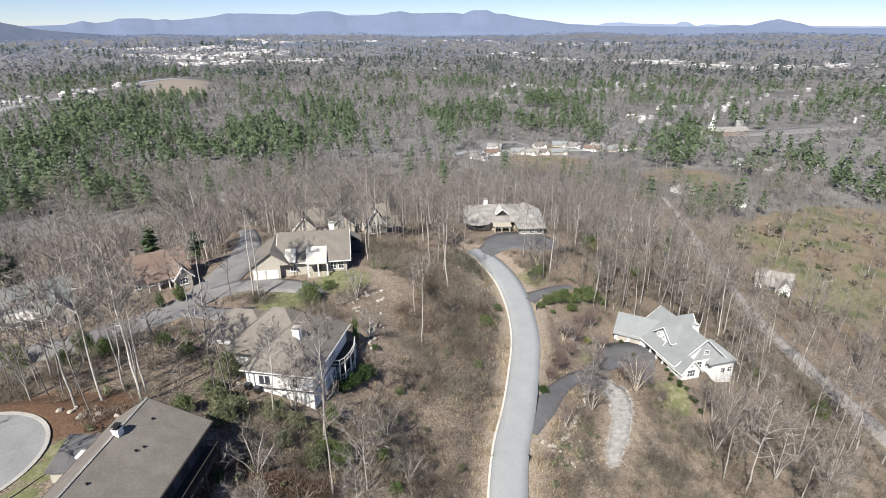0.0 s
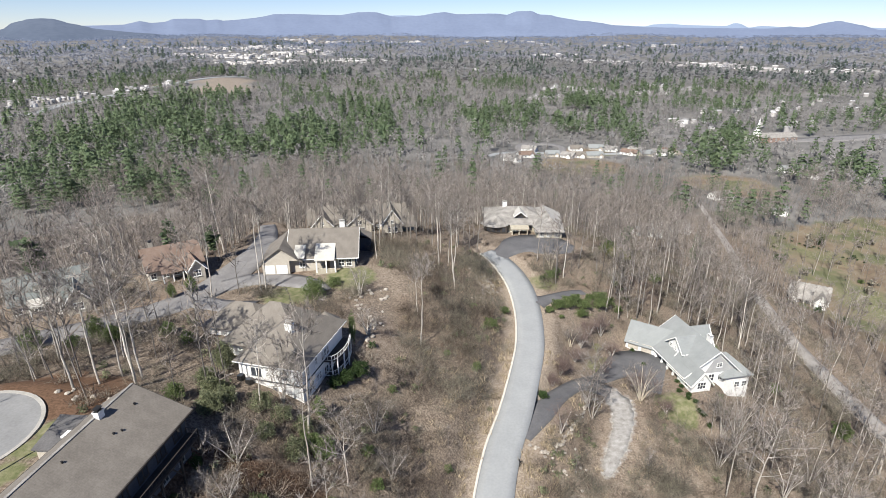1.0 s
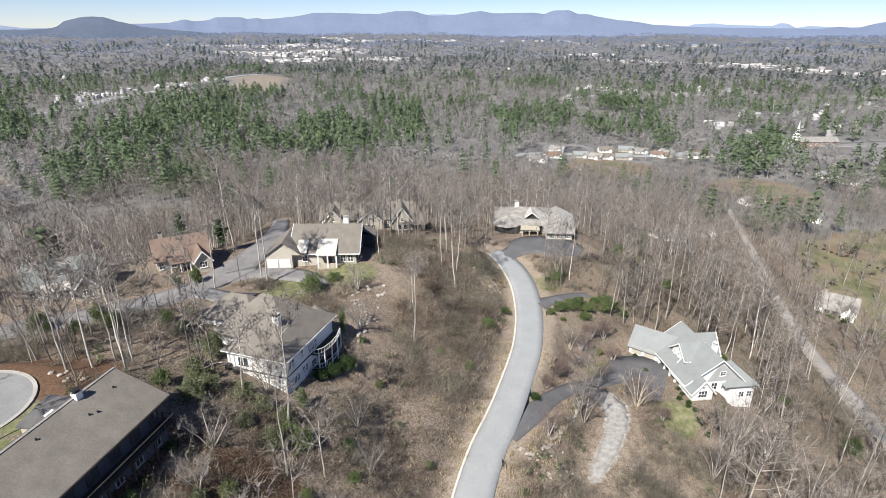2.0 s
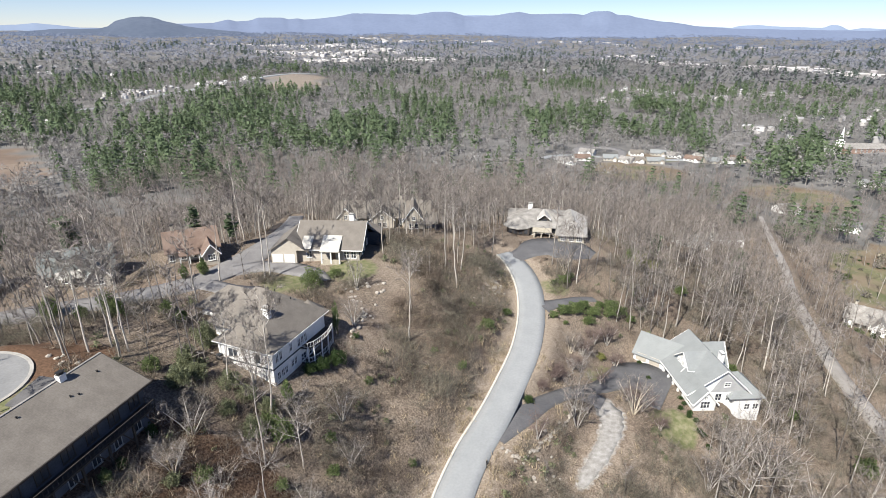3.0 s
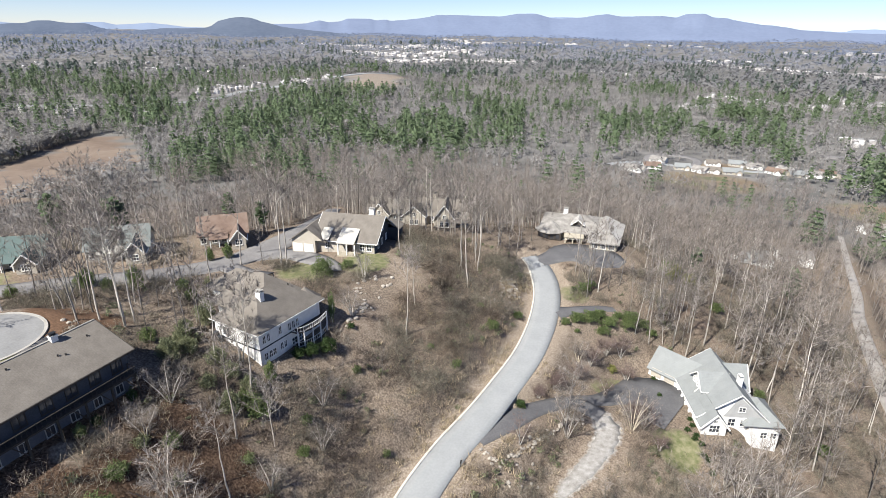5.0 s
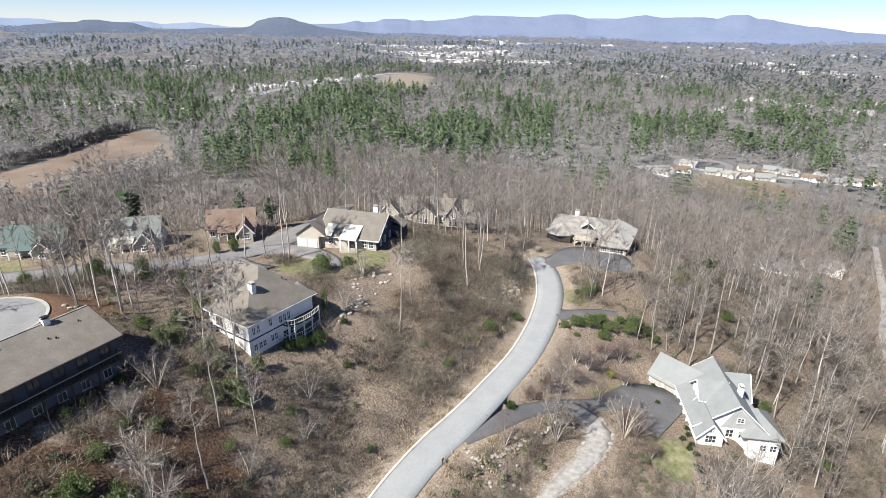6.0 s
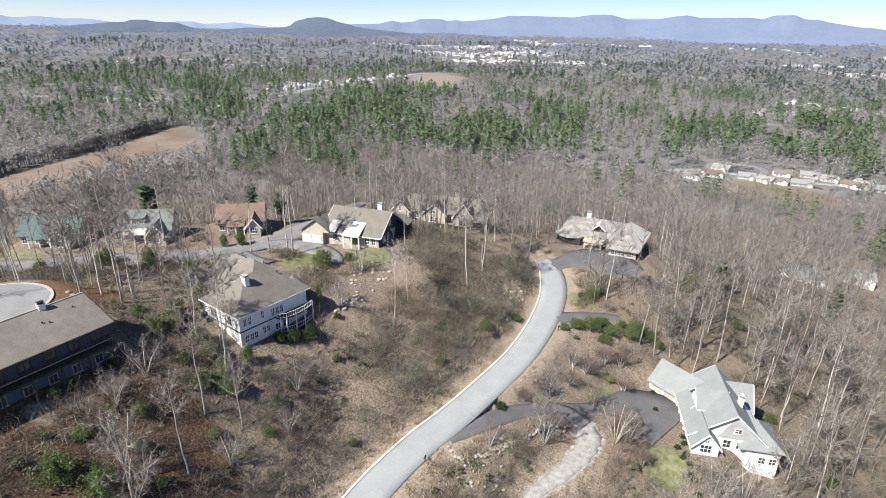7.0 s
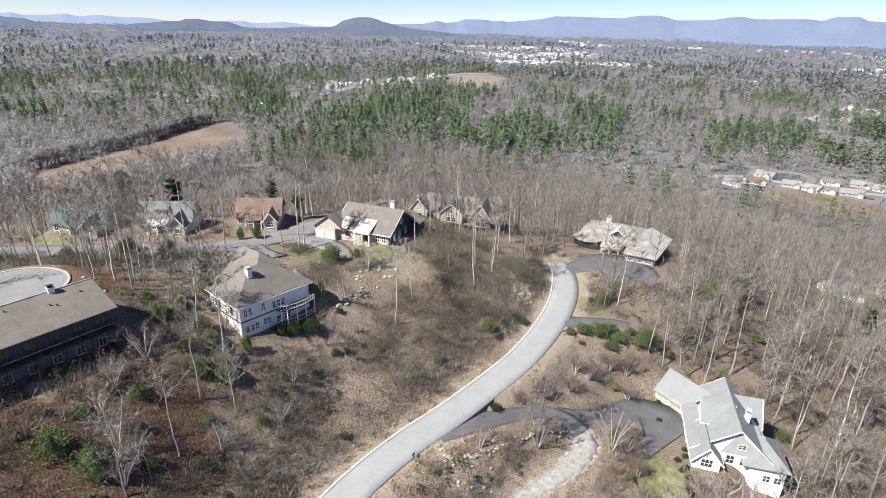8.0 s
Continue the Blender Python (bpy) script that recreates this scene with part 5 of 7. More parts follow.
def pine_parts(seed, h, whorls=11, per=9, width=0.2, sides=5):
    """A pine: bare lower trunk, and a broad uneven crown of needle boughs as jagged blades."""
    rng = np.random.default_rng(seed)
    trunk = tube([(0, 0, -0.5), (0, 0, h * 0.5), (0, 0, h * 0.97)], [h * 0.012, h * 0.009, 0.03], sides)
    p, q = [], []
    lop = rng.normal(0, 0.03 * h, 2)
    for k in range(whorls):
        t = 0.34 + 0.64 * k / (whorls - 1)
        r = h * width * (math.sin(math.pi * min(1.0, (1.06 - t) / 0.85)) ** 0.7 * 0.75 + 0.12) * rng.uniform(0.7, 1.25)
        for j in range(per):
            a = 6.28 * (j + rng.random()) / per
            z = h * t + rng.normal(0, 0.03 * h)
            s = rng.uniform(0.55, 1.15)
            p.append((lop[0] * t, lop[1] * t, z))
            q.append((lop[0] * t + r * math.cos(a) * s, lop[1] * t + r * math.sin(a) * s, z + r * rng.uniform(-0.1, 0.55)))
    p, q = np.array(p), np.array(q)
    d = q - p
    side = np.cross(d, (0, 0, 1.0)) + rng.normal(0, 0.35, d.shape) * np.linalg.norm(d, axis=1)[:, None]
    m = p + d * rng.uniform(0.5, 0.8, (len(p), 1))
    v = np.stack([p, m - side * 0.5, q, m + side * 0.5], 1).reshape(-1, 3)
    k = np.arange(len(p))[:, None] * 4
    return trunk, (v, np.concatenate([k + [[0, 1, 2]], k + [[0, 2, 3]]]))


def fluff(seed, n, r, z0, z1, size):
    """A soft leafless crown: small scraps of twigs over an uneven round, each facing outwards: corners, triangles, normals."""
    rng = np.random.default_rng(seed)
    d = rng.normal(size=(n, 3))
    d /= np.linalg.norm(d, axis=1)[:, None]
    d[:, 2] = np.abs(d[:, 2]) * 1.2 - 0.35
    c = d * rng.uniform(0.55, 1.08, (n, 1)) * [r, r, (z1 - z0) * 0.6] + [0, 0, z0 + (z1 - z0) * 0.4]
    c[:, :2] += rng.normal(0, r * 0.12, (n, 2))
    u = d * 0.7 + [0, 0, 0.7]
    return scraps(rng, c, u, size)


def scraps(rng, c, u, size):
    """Loose triangles about the places c, facing u: corners, triangles, normals."""
    n = len(c)
    u = u / np.linalg.norm(u, axis=1)[:, None]
    g = u + rng.normal(0, 0.3, (n, 3))
    a = np.cross(g, rng.normal(size=(n, 3)))
    a /= np.linalg.norm(a, axis=1)[:, None]
    b = np.cross(g, a)
    b /= np.linalg.norm(b, axis=1)[:, None]
    t = rng.random(n)[:, None] * 6.28 + np.arange(3)[None] * 2.09 + rng.normal(0, 0.35, (n, 3))
    k = size * rng.uniform(0.7, 2.0, (n, 3))
    v = c[:, None] + a[:, None] * (np.cos(t) * k)[..., None] + b[:, None] * (np.sin(t) * k)[..., None]
    return v.reshape(-1, 3), np.arange(n * 3).reshape(-1, 3), np.repeat(u, 3, 0)


def pine_crown(seed, h, n=46, width=0.17, size=0.75):
    """A pine for woods: a ragged, tapering crown of needle tufts, heavier in its whorls."""
    rng = np.random.default_rng(seed)
    t = 0.28 + 0.72 * rng.random(n) ** 1.25
    t = np.round(t * 8 + rng.normal(0, 0.16, n)) / 8 * 0.6 + t * 0.4
    a = rng.random(n) * 6.28
    q = h * width * np.clip(1.08 - t, 0.03, 1) ** 0.6 * rng.uniform(0.35, 1.1, n) * (1 + 0.25 * np.sin(a * 2 + seed))
    c = np.stack([q * np.cos(a), q * np.sin(a), h * t], 1)
    u = np.stack([np.cos(a), np.sin(a), 0.75 + 0 * a], 1) + rng.normal(0, 0.25, (n, 3))
    return scraps(rng, c, u, size)


def repeat_mesh(name, templates, xs, ys, scales, mat, seed, label, category, sink=0.0, zs=None, lean=0.0, smooth_shade=False):
    """ONE object of many copies of small templates, joined, standing on the ground."""
    rng = np.random.default_rng(seed)
    pick = rng.integers(0, len(templates), len(xs))
    zs = height(xs, ys) if zs is None else zs
    turn = rng.random(len(xs)) * 2 * math.pi
    V, F, N, base = [], [], [], 0
    for t, (v, f, *own) in enumerate(templates):
        m = pick == t
        n = int(m.sum())
        if not n:
            continue
        c, s = np.cos(turn[m])[:, None], np.sin(turn[m])[:, None]
        k = scales[m][:, None]
        stretch = rng.uniform(0.85, 1.2, (n, 1))
        lx, ly = rng.normal(0, lean, (n, 1)), rng.normal(0, lean, (n, 1))
        z = v[None, :, 2] * k * stretch
        x = (v[None, :, 0] * c - v[None, :, 1] * s) * k + xs[m][:, None] + lx * z
        y = (v[None, :, 0] * s + v[None, :, 1] * c) * k + ys[m][:, None] + ly * z
        V.append(np.stack([x, y, z + zs[m][:, None] - sink], -1).reshape(-1, 3))
        F.append((f[None] + (np.arange(n) * len(v))[:, None, None] + base).reshape(-1, 3))
        if own:
            u = own[0]
            N.append(np.stack([u[None, :, 0] * c - u[None, :, 1] * s, u[None, :, 0] * s + u[None, :, 1] * c, u[None, :, 2] + 0 * c], -1).reshape(-1, 3))
        base += n * len(v)
    ob = link_mesh(name, np.vstack(V), np.vstack(F), mat, smooth_shade=smooth_shade or bool(N))
    if N:
        ob.data.normals_split_custom_set_from_vertices(np.vstack(N))
    return tagged(ob, label, category, kind="stuff")


# footprints kept free of wood: x, y, radius
CLEAR = [(-57.5, 51.3, 12), (-36, 50, 10.5), (-36, 38, 10.5), (-37, 26, 10.5), (-24, 80, 11), (-32, 88, 10), (-36, 95, 8), (62, 126, 13), (52, 131, 9), (52, 113, 8), (56, 107, 8), (22, 186, 14), (10, 186, 9), (33, 180, 12), (30, 170, 9), (-31, 127, 12), (-42, 124, 9), (-23, 118, 7), (-33, 180, 17),
         (-84, 101, 12), (-68, 119, 10), (-104, 88, 12), (157, 236, 13), (-33, 108, 5), (-14, 94, 6.5), (-15, 103, 6), (-14, 112, 5), (-14, 118, 5), (34, 124, 11), (30, 118, 8), (-78, 92, 6), (-62, 110, 6), (-98, 80, 6)]


def wooded(x, y, margin=2.0):
    """True where trees may stand: off roads, yards, fields and meadows."""
    ok = np.ones(x.shape, bool)
    near = (np.abs(x) < 235) & (y < 400) & (y > -60)
    gap = np.full(x.shape, 99.0)
    gap[near] = road_gap(x[near], y[near])[0]
    ok &= gap > margin
    for cx, cy, r in CLEAR:
        ok &= np.hypot(x - cx, y - cy) > r
    far = np.flatnonzero((y > 450) & ok)
    if len(far):
        ok[far] &= (road_gap(x[far], y[far], FAR_ROADS)[0] > 7) & (road_gap(x[far], y[far] + 14, VALLEY_ROAD)[0] > 22)
    for poly in (RED_FIELD, KNOLL_FIELD, MEADOW):
        ok &= inside(x, y, poly) < 0.5
    for cx, cy, r in ((100, 525, 48), (215, 465, 40), (120, 610, 22), (350, 672, 34), (420, 672, 36), (290, 725, 24)):
        ok &= np.hypot((x - cx) / 1.3, y - cy) > r
    return ok


def brushy(x, y):
    """The open slope between the uphill houses and the road, and the bank below the road: brush, few trees."""
    west = (x > -28) & (x < 14) & (y > 15) & (y < 152)
    east = (x > 12) & (x < 62) & (y > 20) & (y < 118)
    return west | east


def scatter(n, seed, x0, x1, y0, y1):
    rng = np.random.default_rng(seed)
    return rng.uniform(x0, x1, n), rng.uniform(y0, y1, n), rng


# big bare trees near the walk, each a thing of its own
TREE_KINDS = []
for k, (h, limbs, low, spread, fork) in enumerate(((21, 17, 0.5, 0.22, 0.1), (23, 15, 0.58, 0.2, 0.2), (18, 20, 0.35, 0.3, 0.0), (24, 13, 0.64, 0.18, 0.3), (16, 20, 0.3, 0.33, 0.1), (20, 14, 0.55, 0.24, 0.0))):
    (wv, wf), (tv, tf) = bare_tree(40 + k, h, limbs, 15, spread, low, 0.0088, 0.03, 6, fork, 0.042)
    holder = thing("tree", pose(0, 0, 0), "tall leafless grey-barked tree with fine bare twigs", "tree", "bare trees on the hillside")
    link_mesh("trunk", wv, wf, M["bark_pale" if k in (1, 3) else "bark"], holder)
    link_mesh("crown", tv, tf, M["twig"], holder, "bare brown twigs")
    TREE_KINDS.append(holder)


def plant(kind, x, y, scale=1.0, turn=0.0, lean=(0, 0)):
    return copy_thing(TREE_KINDS[kind], pose(x, y, h1(x, y) - 0.2, lean[0], lean[1], turn) @ Matrix.Scale(scale, 4))


tx, ty, rng = scatter(2600, 5, -118, 118, 40, 240)
keep = wooded(tx, ty, 2.5)
br = brushy(tx, ty)
keep &= ~br | ((rng.random(len(tx)) < 0.06) & (ty > 105) & (road_gap(tx, ty, BANK_STRIP)[0] > 15))
near_trees = np.flatnonzero(keep)[:240]
for k in near_trees:
    plant(int(rng.integers(0, 6)), tx[k], ty[k], float(rng.uniform(0.7, 1.1)), float(rng.random() * 360), (float(rng.normal(0, 2.5)), float(rng.normal(0, 2.5))))
for k, holder in enumerate(TREE_KINDS):
    x, y = ((-70, 140), (-88, 125), (70, 160), (88, 190), (44, 170), (-62, 74))[k]
    holder.matrix_world = pose(x, y, h1(x, y) - 0.2)

# single trees that stand out: x, y, kind, height against the kind's own
STANDING = [(-15.4, 58.8, 1, 0.85), (-10.5, 50.9, 3, 0.72), (-9.6, 42, 2, 0.95), (-4.5, 99.6, 3, 0.85), (-47.4, 68.8, 1, 0.9), (-48.7, 65.6, 3, 0.95), (-64.5, 59.8, 0, 0.85), (-41.5, 108.3, 3, 1.0), (-40.6, 109.2, 3, 0.97), (-51.8, 106.1, 1, 0.9), (-46.6, 90.3, 0, 1.0), (-44.1, 68.6, 3, 0.85), (-57.8, 64.4, 4, 0.7), (-25, 66.6, 1, 0.7), (-17.7, 65.8, 3, 0.95), (-11.3, 62.3, 2, 0.8), (-22.6, 69.4, 4, 0.75), (-6.2, 108.6, 1, 0.6)]
STANDING_EAST = [(79.6, 179.8, 3, 1.0), (75.4, 189.1, 1, 1.1), (81.2, 170, 3, 0.9), (85.6, 148.9, 1, 1.2), (88.9, 151.8, 3, 0.95), (61.2, 152.1, 3, 1.25), (42.8, 139.5, 1, 0.8), (76.2, 119.8, 4, 0.9), (60.1, 84, 2, 1.3), (56.2, 85.6, 0, 0.95), (99, 106.7, 3, 0.8), (60, 103.5, 4, 0.7), (-19.8, 137.3, 3, 0.7), (-4.2, 150.1, 1, 0.9), (-19, 128.9, 3, 0.62), (-3.6, 134.7, 3, 1.02), (-1.3, 140.5, 1, 0.75), (0.2, 137.3, 3, 0.9), (73, 150, 3, 1.1), (68, 165, 1, 1.0), (90, 165, 3, 1.0), (84, 160, 1, 1.0)]
for k, (x, y, kind, s) in enumerate(STANDING + STANDING_EAST):
    plant(kind, x, y, s, 67 * k, (1.5 * math.sin(k * 2.1), 1.5 * math.cos(k * 1.7)))


def spreading_tree(x, y, stems, h, reach, mat, label, seed, twig_mat="twig"):
    """A small yard tree with several stems from one foot."""
    rng = np.random.default_rng(seed)
    holder = thing("ornamental_tree", pose(x, y, h1(x, y) - 0.1), label, "tree")
    tips = []
    for k in range(stems):
        a = 6.28 * k / stems + rng.normal(0, 0.2)
        r = reach * rng.uniform(0.5, 1.0)
        top = np.array([r * math.cos(a), r * math.sin(a), h * rng.uniform(0.75, 1.0)])
        mid = top * [0.35, 0.35, 0.45] + rng.normal(0, 0.15, 3)
        v, f = tube([(0.1 * math.cos(a), 0.1 * math.sin(a), -0.3), mid, top], [0.12, 0.08, 0.03], 5)
        link_mesh("stem", v, f, M[mat], holder)
        for u in np.linspace(0.2, 1.0, 17):
            s = mid + (top - mid) * u
            e = s + rng.normal(0, 0.9, 3) + [0.3 * math.cos(a), 0.3 * math.sin(a), 0.6]
            tips.append((s, e))
    s, e = np.array([t[0] for t in tips]), np.array([t[1] for t in tips])
    i = np.repeat(np.arange(len(s)), 14)
    root = s[i] + (e[i] - s[i]) * rng.uniform(0.3, 1.0, (len(i), 1))
    v, f = join([slivers(rng, s, e, 0.032), slivers(rng, root, root + rng.normal(0, 0.5, (len(i), 3)) + [0, 0, 0.35], 0.02)])
    link_mesh("crown", v, f, M[twig_mat], holder)
    return holder


M["pale_bark"] = material("smooth_pale_bark", [(0.42, 0.37, 0.28), (0.58, 0.52, 0.42)], 2.0, 0.8, 0.1, 15)
M["purple_twig"] = material("purple_brown_twigs", [(0.115, 0.083, 0.075), (0.19, 0.145, 0.132)], 0.3, 0.9, island=0.3)
spreading_tree(43.8, 104.5, 9, 8.5, 4.2, "pale_bark", "pale many-stemmed leafless tree beside the driveway", 201)
plant(2, 31.0, 97.6, 0.82, 40)
plant(4, 30.2, 96.6, 0.6, 150, (6, -5))
spreading_tree(31.6, 96.4, 5, 9.5, 4.2, "bark", "leaning dark leafless tree on the driveway island", 203)
spreading_tree(23.7, 87.2, 3, 5.5, 1.8, "bark", "small leafless tree beside the road", 204, "purple_twig")
spreading_tree(30.5, 121, 6, 5.2, 3.0, "pale_bark", "low pale leafless yard tree", 205)
spreading_tree(26.5, 109.5, 7, 3.6, 2.2, "bark", "rounded purple-brown leafless shrub tree", 206, "purple_twig")
spreading_tree(37.5, 114.5, 5, 4.5, 2.2, "bark", "purple-brown leafless shrub by the court", 207, "purple_twig")
spreading_tree(46, 108.5, 7, 5.5, 3.2, "bark", "purple-brown leafless yard tree", 208, "purple_twig")
spreading_tree(40, 131, 6, 5.5, 2.6, "bark", "purple-twigged leafless yard tree", 209, "purple_twig")
spreading_tree(-14.5, 94.5, 6, 5.0, 2.8, "bark", "dark leafless garden tree on the slope", 210)
spreading_tree(-19.0, 108.5, 4, 7.5, 2.6, "bark", "leaning leafless tree at the lawn's edge", 211)
spreading_tree(-23.2, 70.8, 4, 8.0, 2.8, "bark", "dark leafless tree against the white house", 212)
spreading_tree(62.5, 104.0, 8, 10.5, 4.6, "bark", "grey leafless tree in front of the white gable", 213)
spreading_tree(68, 107.5, 8, 11, 4.6, "bark", "grey leafless tree beside the lower wing", 214)
for k, (x, y, n, h, w) in enumerate(((64.5, 101.5, 7, 9.5, 4.4), (72.5, 104, 7, 10, 4.6), (79, 97, 6, 11, 5.0), (57, 92, 6, 8, 4.0), (70, 90, 6, 9, 4.4))):
    spreading_tree(x, y, n, h, w, "bark_pale", "pale spreading leafless tree below the grey-roofed house", 270 + k)
spreading_tree(28.5, 152, 6, 6, 3.0, "pale_bark", "pale leafless tree by the forecourt", 215)


for k, (x, y, n, h, w) in enumerate(((33.3, 122.5, 7, 4.6, 2.6), (26.9, 110.5, 9, 2.8, 2.0), (36.5, 128.5, 7, 4.2, 2.4), (31, 116.5, 6, 3.2, 2.0), (44.5, 112.5, 6, 3.2, 1.8), (42, 125.5, 6, 3.6, 1.8), (24.0, 104.5, 6, 1.8, 1.2), (49.5, 104, 6, 3.0, 1.8))):
    spreading_tree(x, y, n, h, w, "bark", "purple-brown leafless yard shrub", 230 + k, "purple_twig")
for k, (x, y, n, h, w) in enumerate(((-12.6, 45.7, 5, 5.5, 3.0), (-15.4, 44.9, 4, 8.0, 2.6), (-10.9, 42.7, 5, 5.0, 2.6), (-24.2, 56.0, 5, 6.0, 3.4), (-22.8, 49.8, 5, 4.0, 2.4), (-8.0, 56.5, 4, 5.0, 2.2), (-5.5, 67, 5, 4.6, 2.2), (-9.5, 74, 5, 5.2, 2.4))):
    spreading_tree(x, y, n, h, w, "bark_pale", "pale twisted leafless small tree on the slope", 250 + k)


def light_tree(seed, h, limbs, twigs, wide, w, plain=False):
    """A cheap winter tree for woods: trunk with limbs, and a haze of twigs, all blades."""
    rng = np.random.default_rng(seed)
    trunk = tube([(0, 0, -0.5), (rng.normal(0, 0.2), rng.normal(0, 0.2), h * 0.55), (rng.normal(0, 0.5), rng.normal(0, 0.5), h)], [0.0085 * h, 0.006 * h, 0.02], 3)
    if plain:
        trunk = slivers(rng, np.array([[0, 0, -0.5], [0, 0, -0.5]]), np.array([[0.1, 0, h], [0, 0.1, h * 0.9]]), 0.35)
    t = rng.uniform(0.4, 0.97, limbs)
    a = rng.random(limbs) * 6.28
    r = h * wide * (1.2 - t) * rng.uniform(0.5, 1.3, limbs)
    p = np.stack([0 * t, 0 * t, h * t], 1)
    q = p + np.stack([np.cos(a) * r, np.sin(a) * r, r * rng.uniform(0.5, 1.4, limbs)], 1)
    i = rng.integers(0, limbs, twigs)
    s = p[i] + (q[i] - p[i]) * rng.uniform(0.3, 1.0, (twigs, 1))
    e = s + rng.normal(0, 0.06 * h, (twigs, 3)) + [0, 0, 0.05 * h]
    return trunk, join([slivers(rng, p, q, w * 1.3), slivers(rng, s, e, w, 0.4)])


# pine stands in the valley: x, y, half width across and along the line from the hill, share of pines
PINE_STANDS = [(-345, 440, 45, 90, 0.6), (-240, 385, 26, 40, 0.7), (-290, 345, 30, 30, 0.6), (345, 500, 30, 40, 0.35), (220, 528, 22, 30, 0.7), (-414, 573, 57, 110, 0.85), (-436, 734, 75, 130, 0.7), (-310, 606, 41, 100, 0.65), (-201, 617, 50, 110, 0.9), (-240, 567, 31, 50, 0.6), (-316, 425, 19, 45, 0.9), (-300, 351, 12, 34, 0.8), (-837, 766, 60, 60, 1.0), (-665, 640, 60, 50, 0.7), (-637, 1640, 110, 60, 1.0),
               (-168, 825, 44, 260, 0.45), (119, 782, 17, 40, 1.0), (204, 1007, 60, 50, 0.8), (-3, 887, 24, 60, 0.8), (247, 612, 40, 50, 0.35), (195, 689, 14, 36, 1.0), (308, 671, 30, 50, 0.9), (-462, 927, 60, 60, 0.7), (193, 459, 16, 36, 0.8), (365, 430, 40, 40, 0.8)]


def pine_share(x, y):
    """How much of the wood is pine, 0 to 1: in stands with ragged edges, and a few strays."""
    clump = np.array([noise.noise((a / 120, b / 120, 3.0)) for a, b in zip(x, y)])
    fine = np.array([noise.noise((a / 38, b / 38, 8.0)) + 0.6 * noise.noise((a / 14, b / 14, 2.0)) for a, b in zip(x, y)])
    share = np.zeros(x.shape)
    for cx, cy, across, along, k in PINE_STANDS:
        ux, uy = (cx - 30) / math.hypot(cx - 30, cy), cy / math.hypot(cx - 30, cy)
        u, v = (x - cx) * ux + (y - cy) * uy, (x - cx) * uy - (y - cy) * ux
        share = np.maximum(share, k * np.exp(-((u / along) ** 2 + (v / across) ** 2) ** 1.4) * np.clip(0.8 + 1.6 * fine, 0.05, 1.15))
    stray = (0.03 + 0.04 * (x < -480) + np.clip(clump * 1.0 + fine * 0.5 - 0.22, 0, 0.26)) * (y > 330)
    return np.clip(np.maximum(share, stray), 0, 0.95)


def wood(name, templates, xs, ys, scales, seed, label, twig_mat, trunk_mat):
    repeat_mesh(name, [t[1] for t in templates], xs, ys, scales, M[twig_mat], seed, label, "woodland", lean=0.04)
    repeat_mesh(name + "_trunks", [t[0] for t in templates], xs, ys, scales, M[trunk_mat], seed, label + ", pale trunks and limbs", "woodland", lean=0.04)


MID = [light_tree(70 + k, 18, 15, 62, 0.33, 0.085) for k in range(6)]
xs, ys, rng = scatter(9000, 6, -300, 300, 30, 480)
in_meadow = (inside(xs, ys, MEADOW) > 0.5) & (rng.random(len(xs)) < 0.4) & (np.hypot(xs - 165, ys - 232) > 22)
keep = (wooded(xs, ys, 2.5) & (~brushy(xs, ys) | (rng.random(len(xs)) < 0.1))) | in_meadow
east = (xs > 58) & (xs < 135) & (ys > 70) & (ys < 200)
keep &= ~east | (rng.random(len(xs)) < 0.34)
plateau = (xs > -125) & (xs < -18) & (ys > 45) & (ys < 140)
keep &= ~plateau | (rng.random(len(xs)) < 0.5)
below = (xs < -140) & (ys > 90) & (ys < 340)
keep &= ~below | (rng.random(len(xs)) < 0.35)
xs, ys = xs[keep], ys[keep]
keep = rng.random(len(xs)) > pine_share(xs, ys) * 0.6
xs, ys = xs[keep], ys[keep]
wood("winter_wood", MID, xs, ys, np.where(brushy(xs, ys), rng.uniform(0.2, 0.45, len(xs)), rng.uniform(0.5, 1.1, len(xs))), 7, "dense grey-brown leafless wood on the slopes", "wood_far", "wood_trunk")

# built-up places, as x, y and their spread: the town with its flat roofs, and houses among trees
TOWN = [(-1100, 2300, 60, 45), (-960, 2270, 80, 60), (-830, 2320, 60, 60), (-720, 2440, 60, 60), (-1130, 2650, 110, 50), (-960, 2690, 90, 50), (-1390, 2740, 60, 30), (-1620, 2760, 60, 40), (-850, 2040, 50, 16), (-690, 2075, 60, 16), (-480, 2010, 50, 22), (-440, 2130, 45, 30),
        (290, 2600, 60, 20), (300, 2240, 50, 20), (400, 2060, 60, 16), (510, 2090, 60, 16), (680, 2090, 60, 18), (770, 2020, 60, 18), (860, 1900, 60, 18), (1150, 1800, 160, 30)]
FAR_TOWN = [(-930, 3500, 130, 40), (-560, 3560, 120, 40), (-1200, 3700, 90, 30), (200, 3400, 250, 40), (900, 3200, 250, 60)]
SUBURB = [(-1120, 1070, 30, 50), (-1240, 1235, 30, 40), (-1070, 1180, 60, 50), (-755, 900, 22, 30), (-690, 930, 30, 30), (-620, 1020, 30, 40), (-760, 600, 50, 25), (-1560, 1300, 140, 70), (191, 1284, 25, 20), (262, 1250, 25, 20), (340, 1240, 30, 20), (417, 1371, 25, 20), (456, 1291, 25, 20), (300, 815, 25, 15), (428, 943, 40, 30), (530, 800, 90, 35), (124, 1129, 25, 20), (-10, 1676, 40, 25), (909, 1391, 150, 60), (700, 1050, 150, 60)]


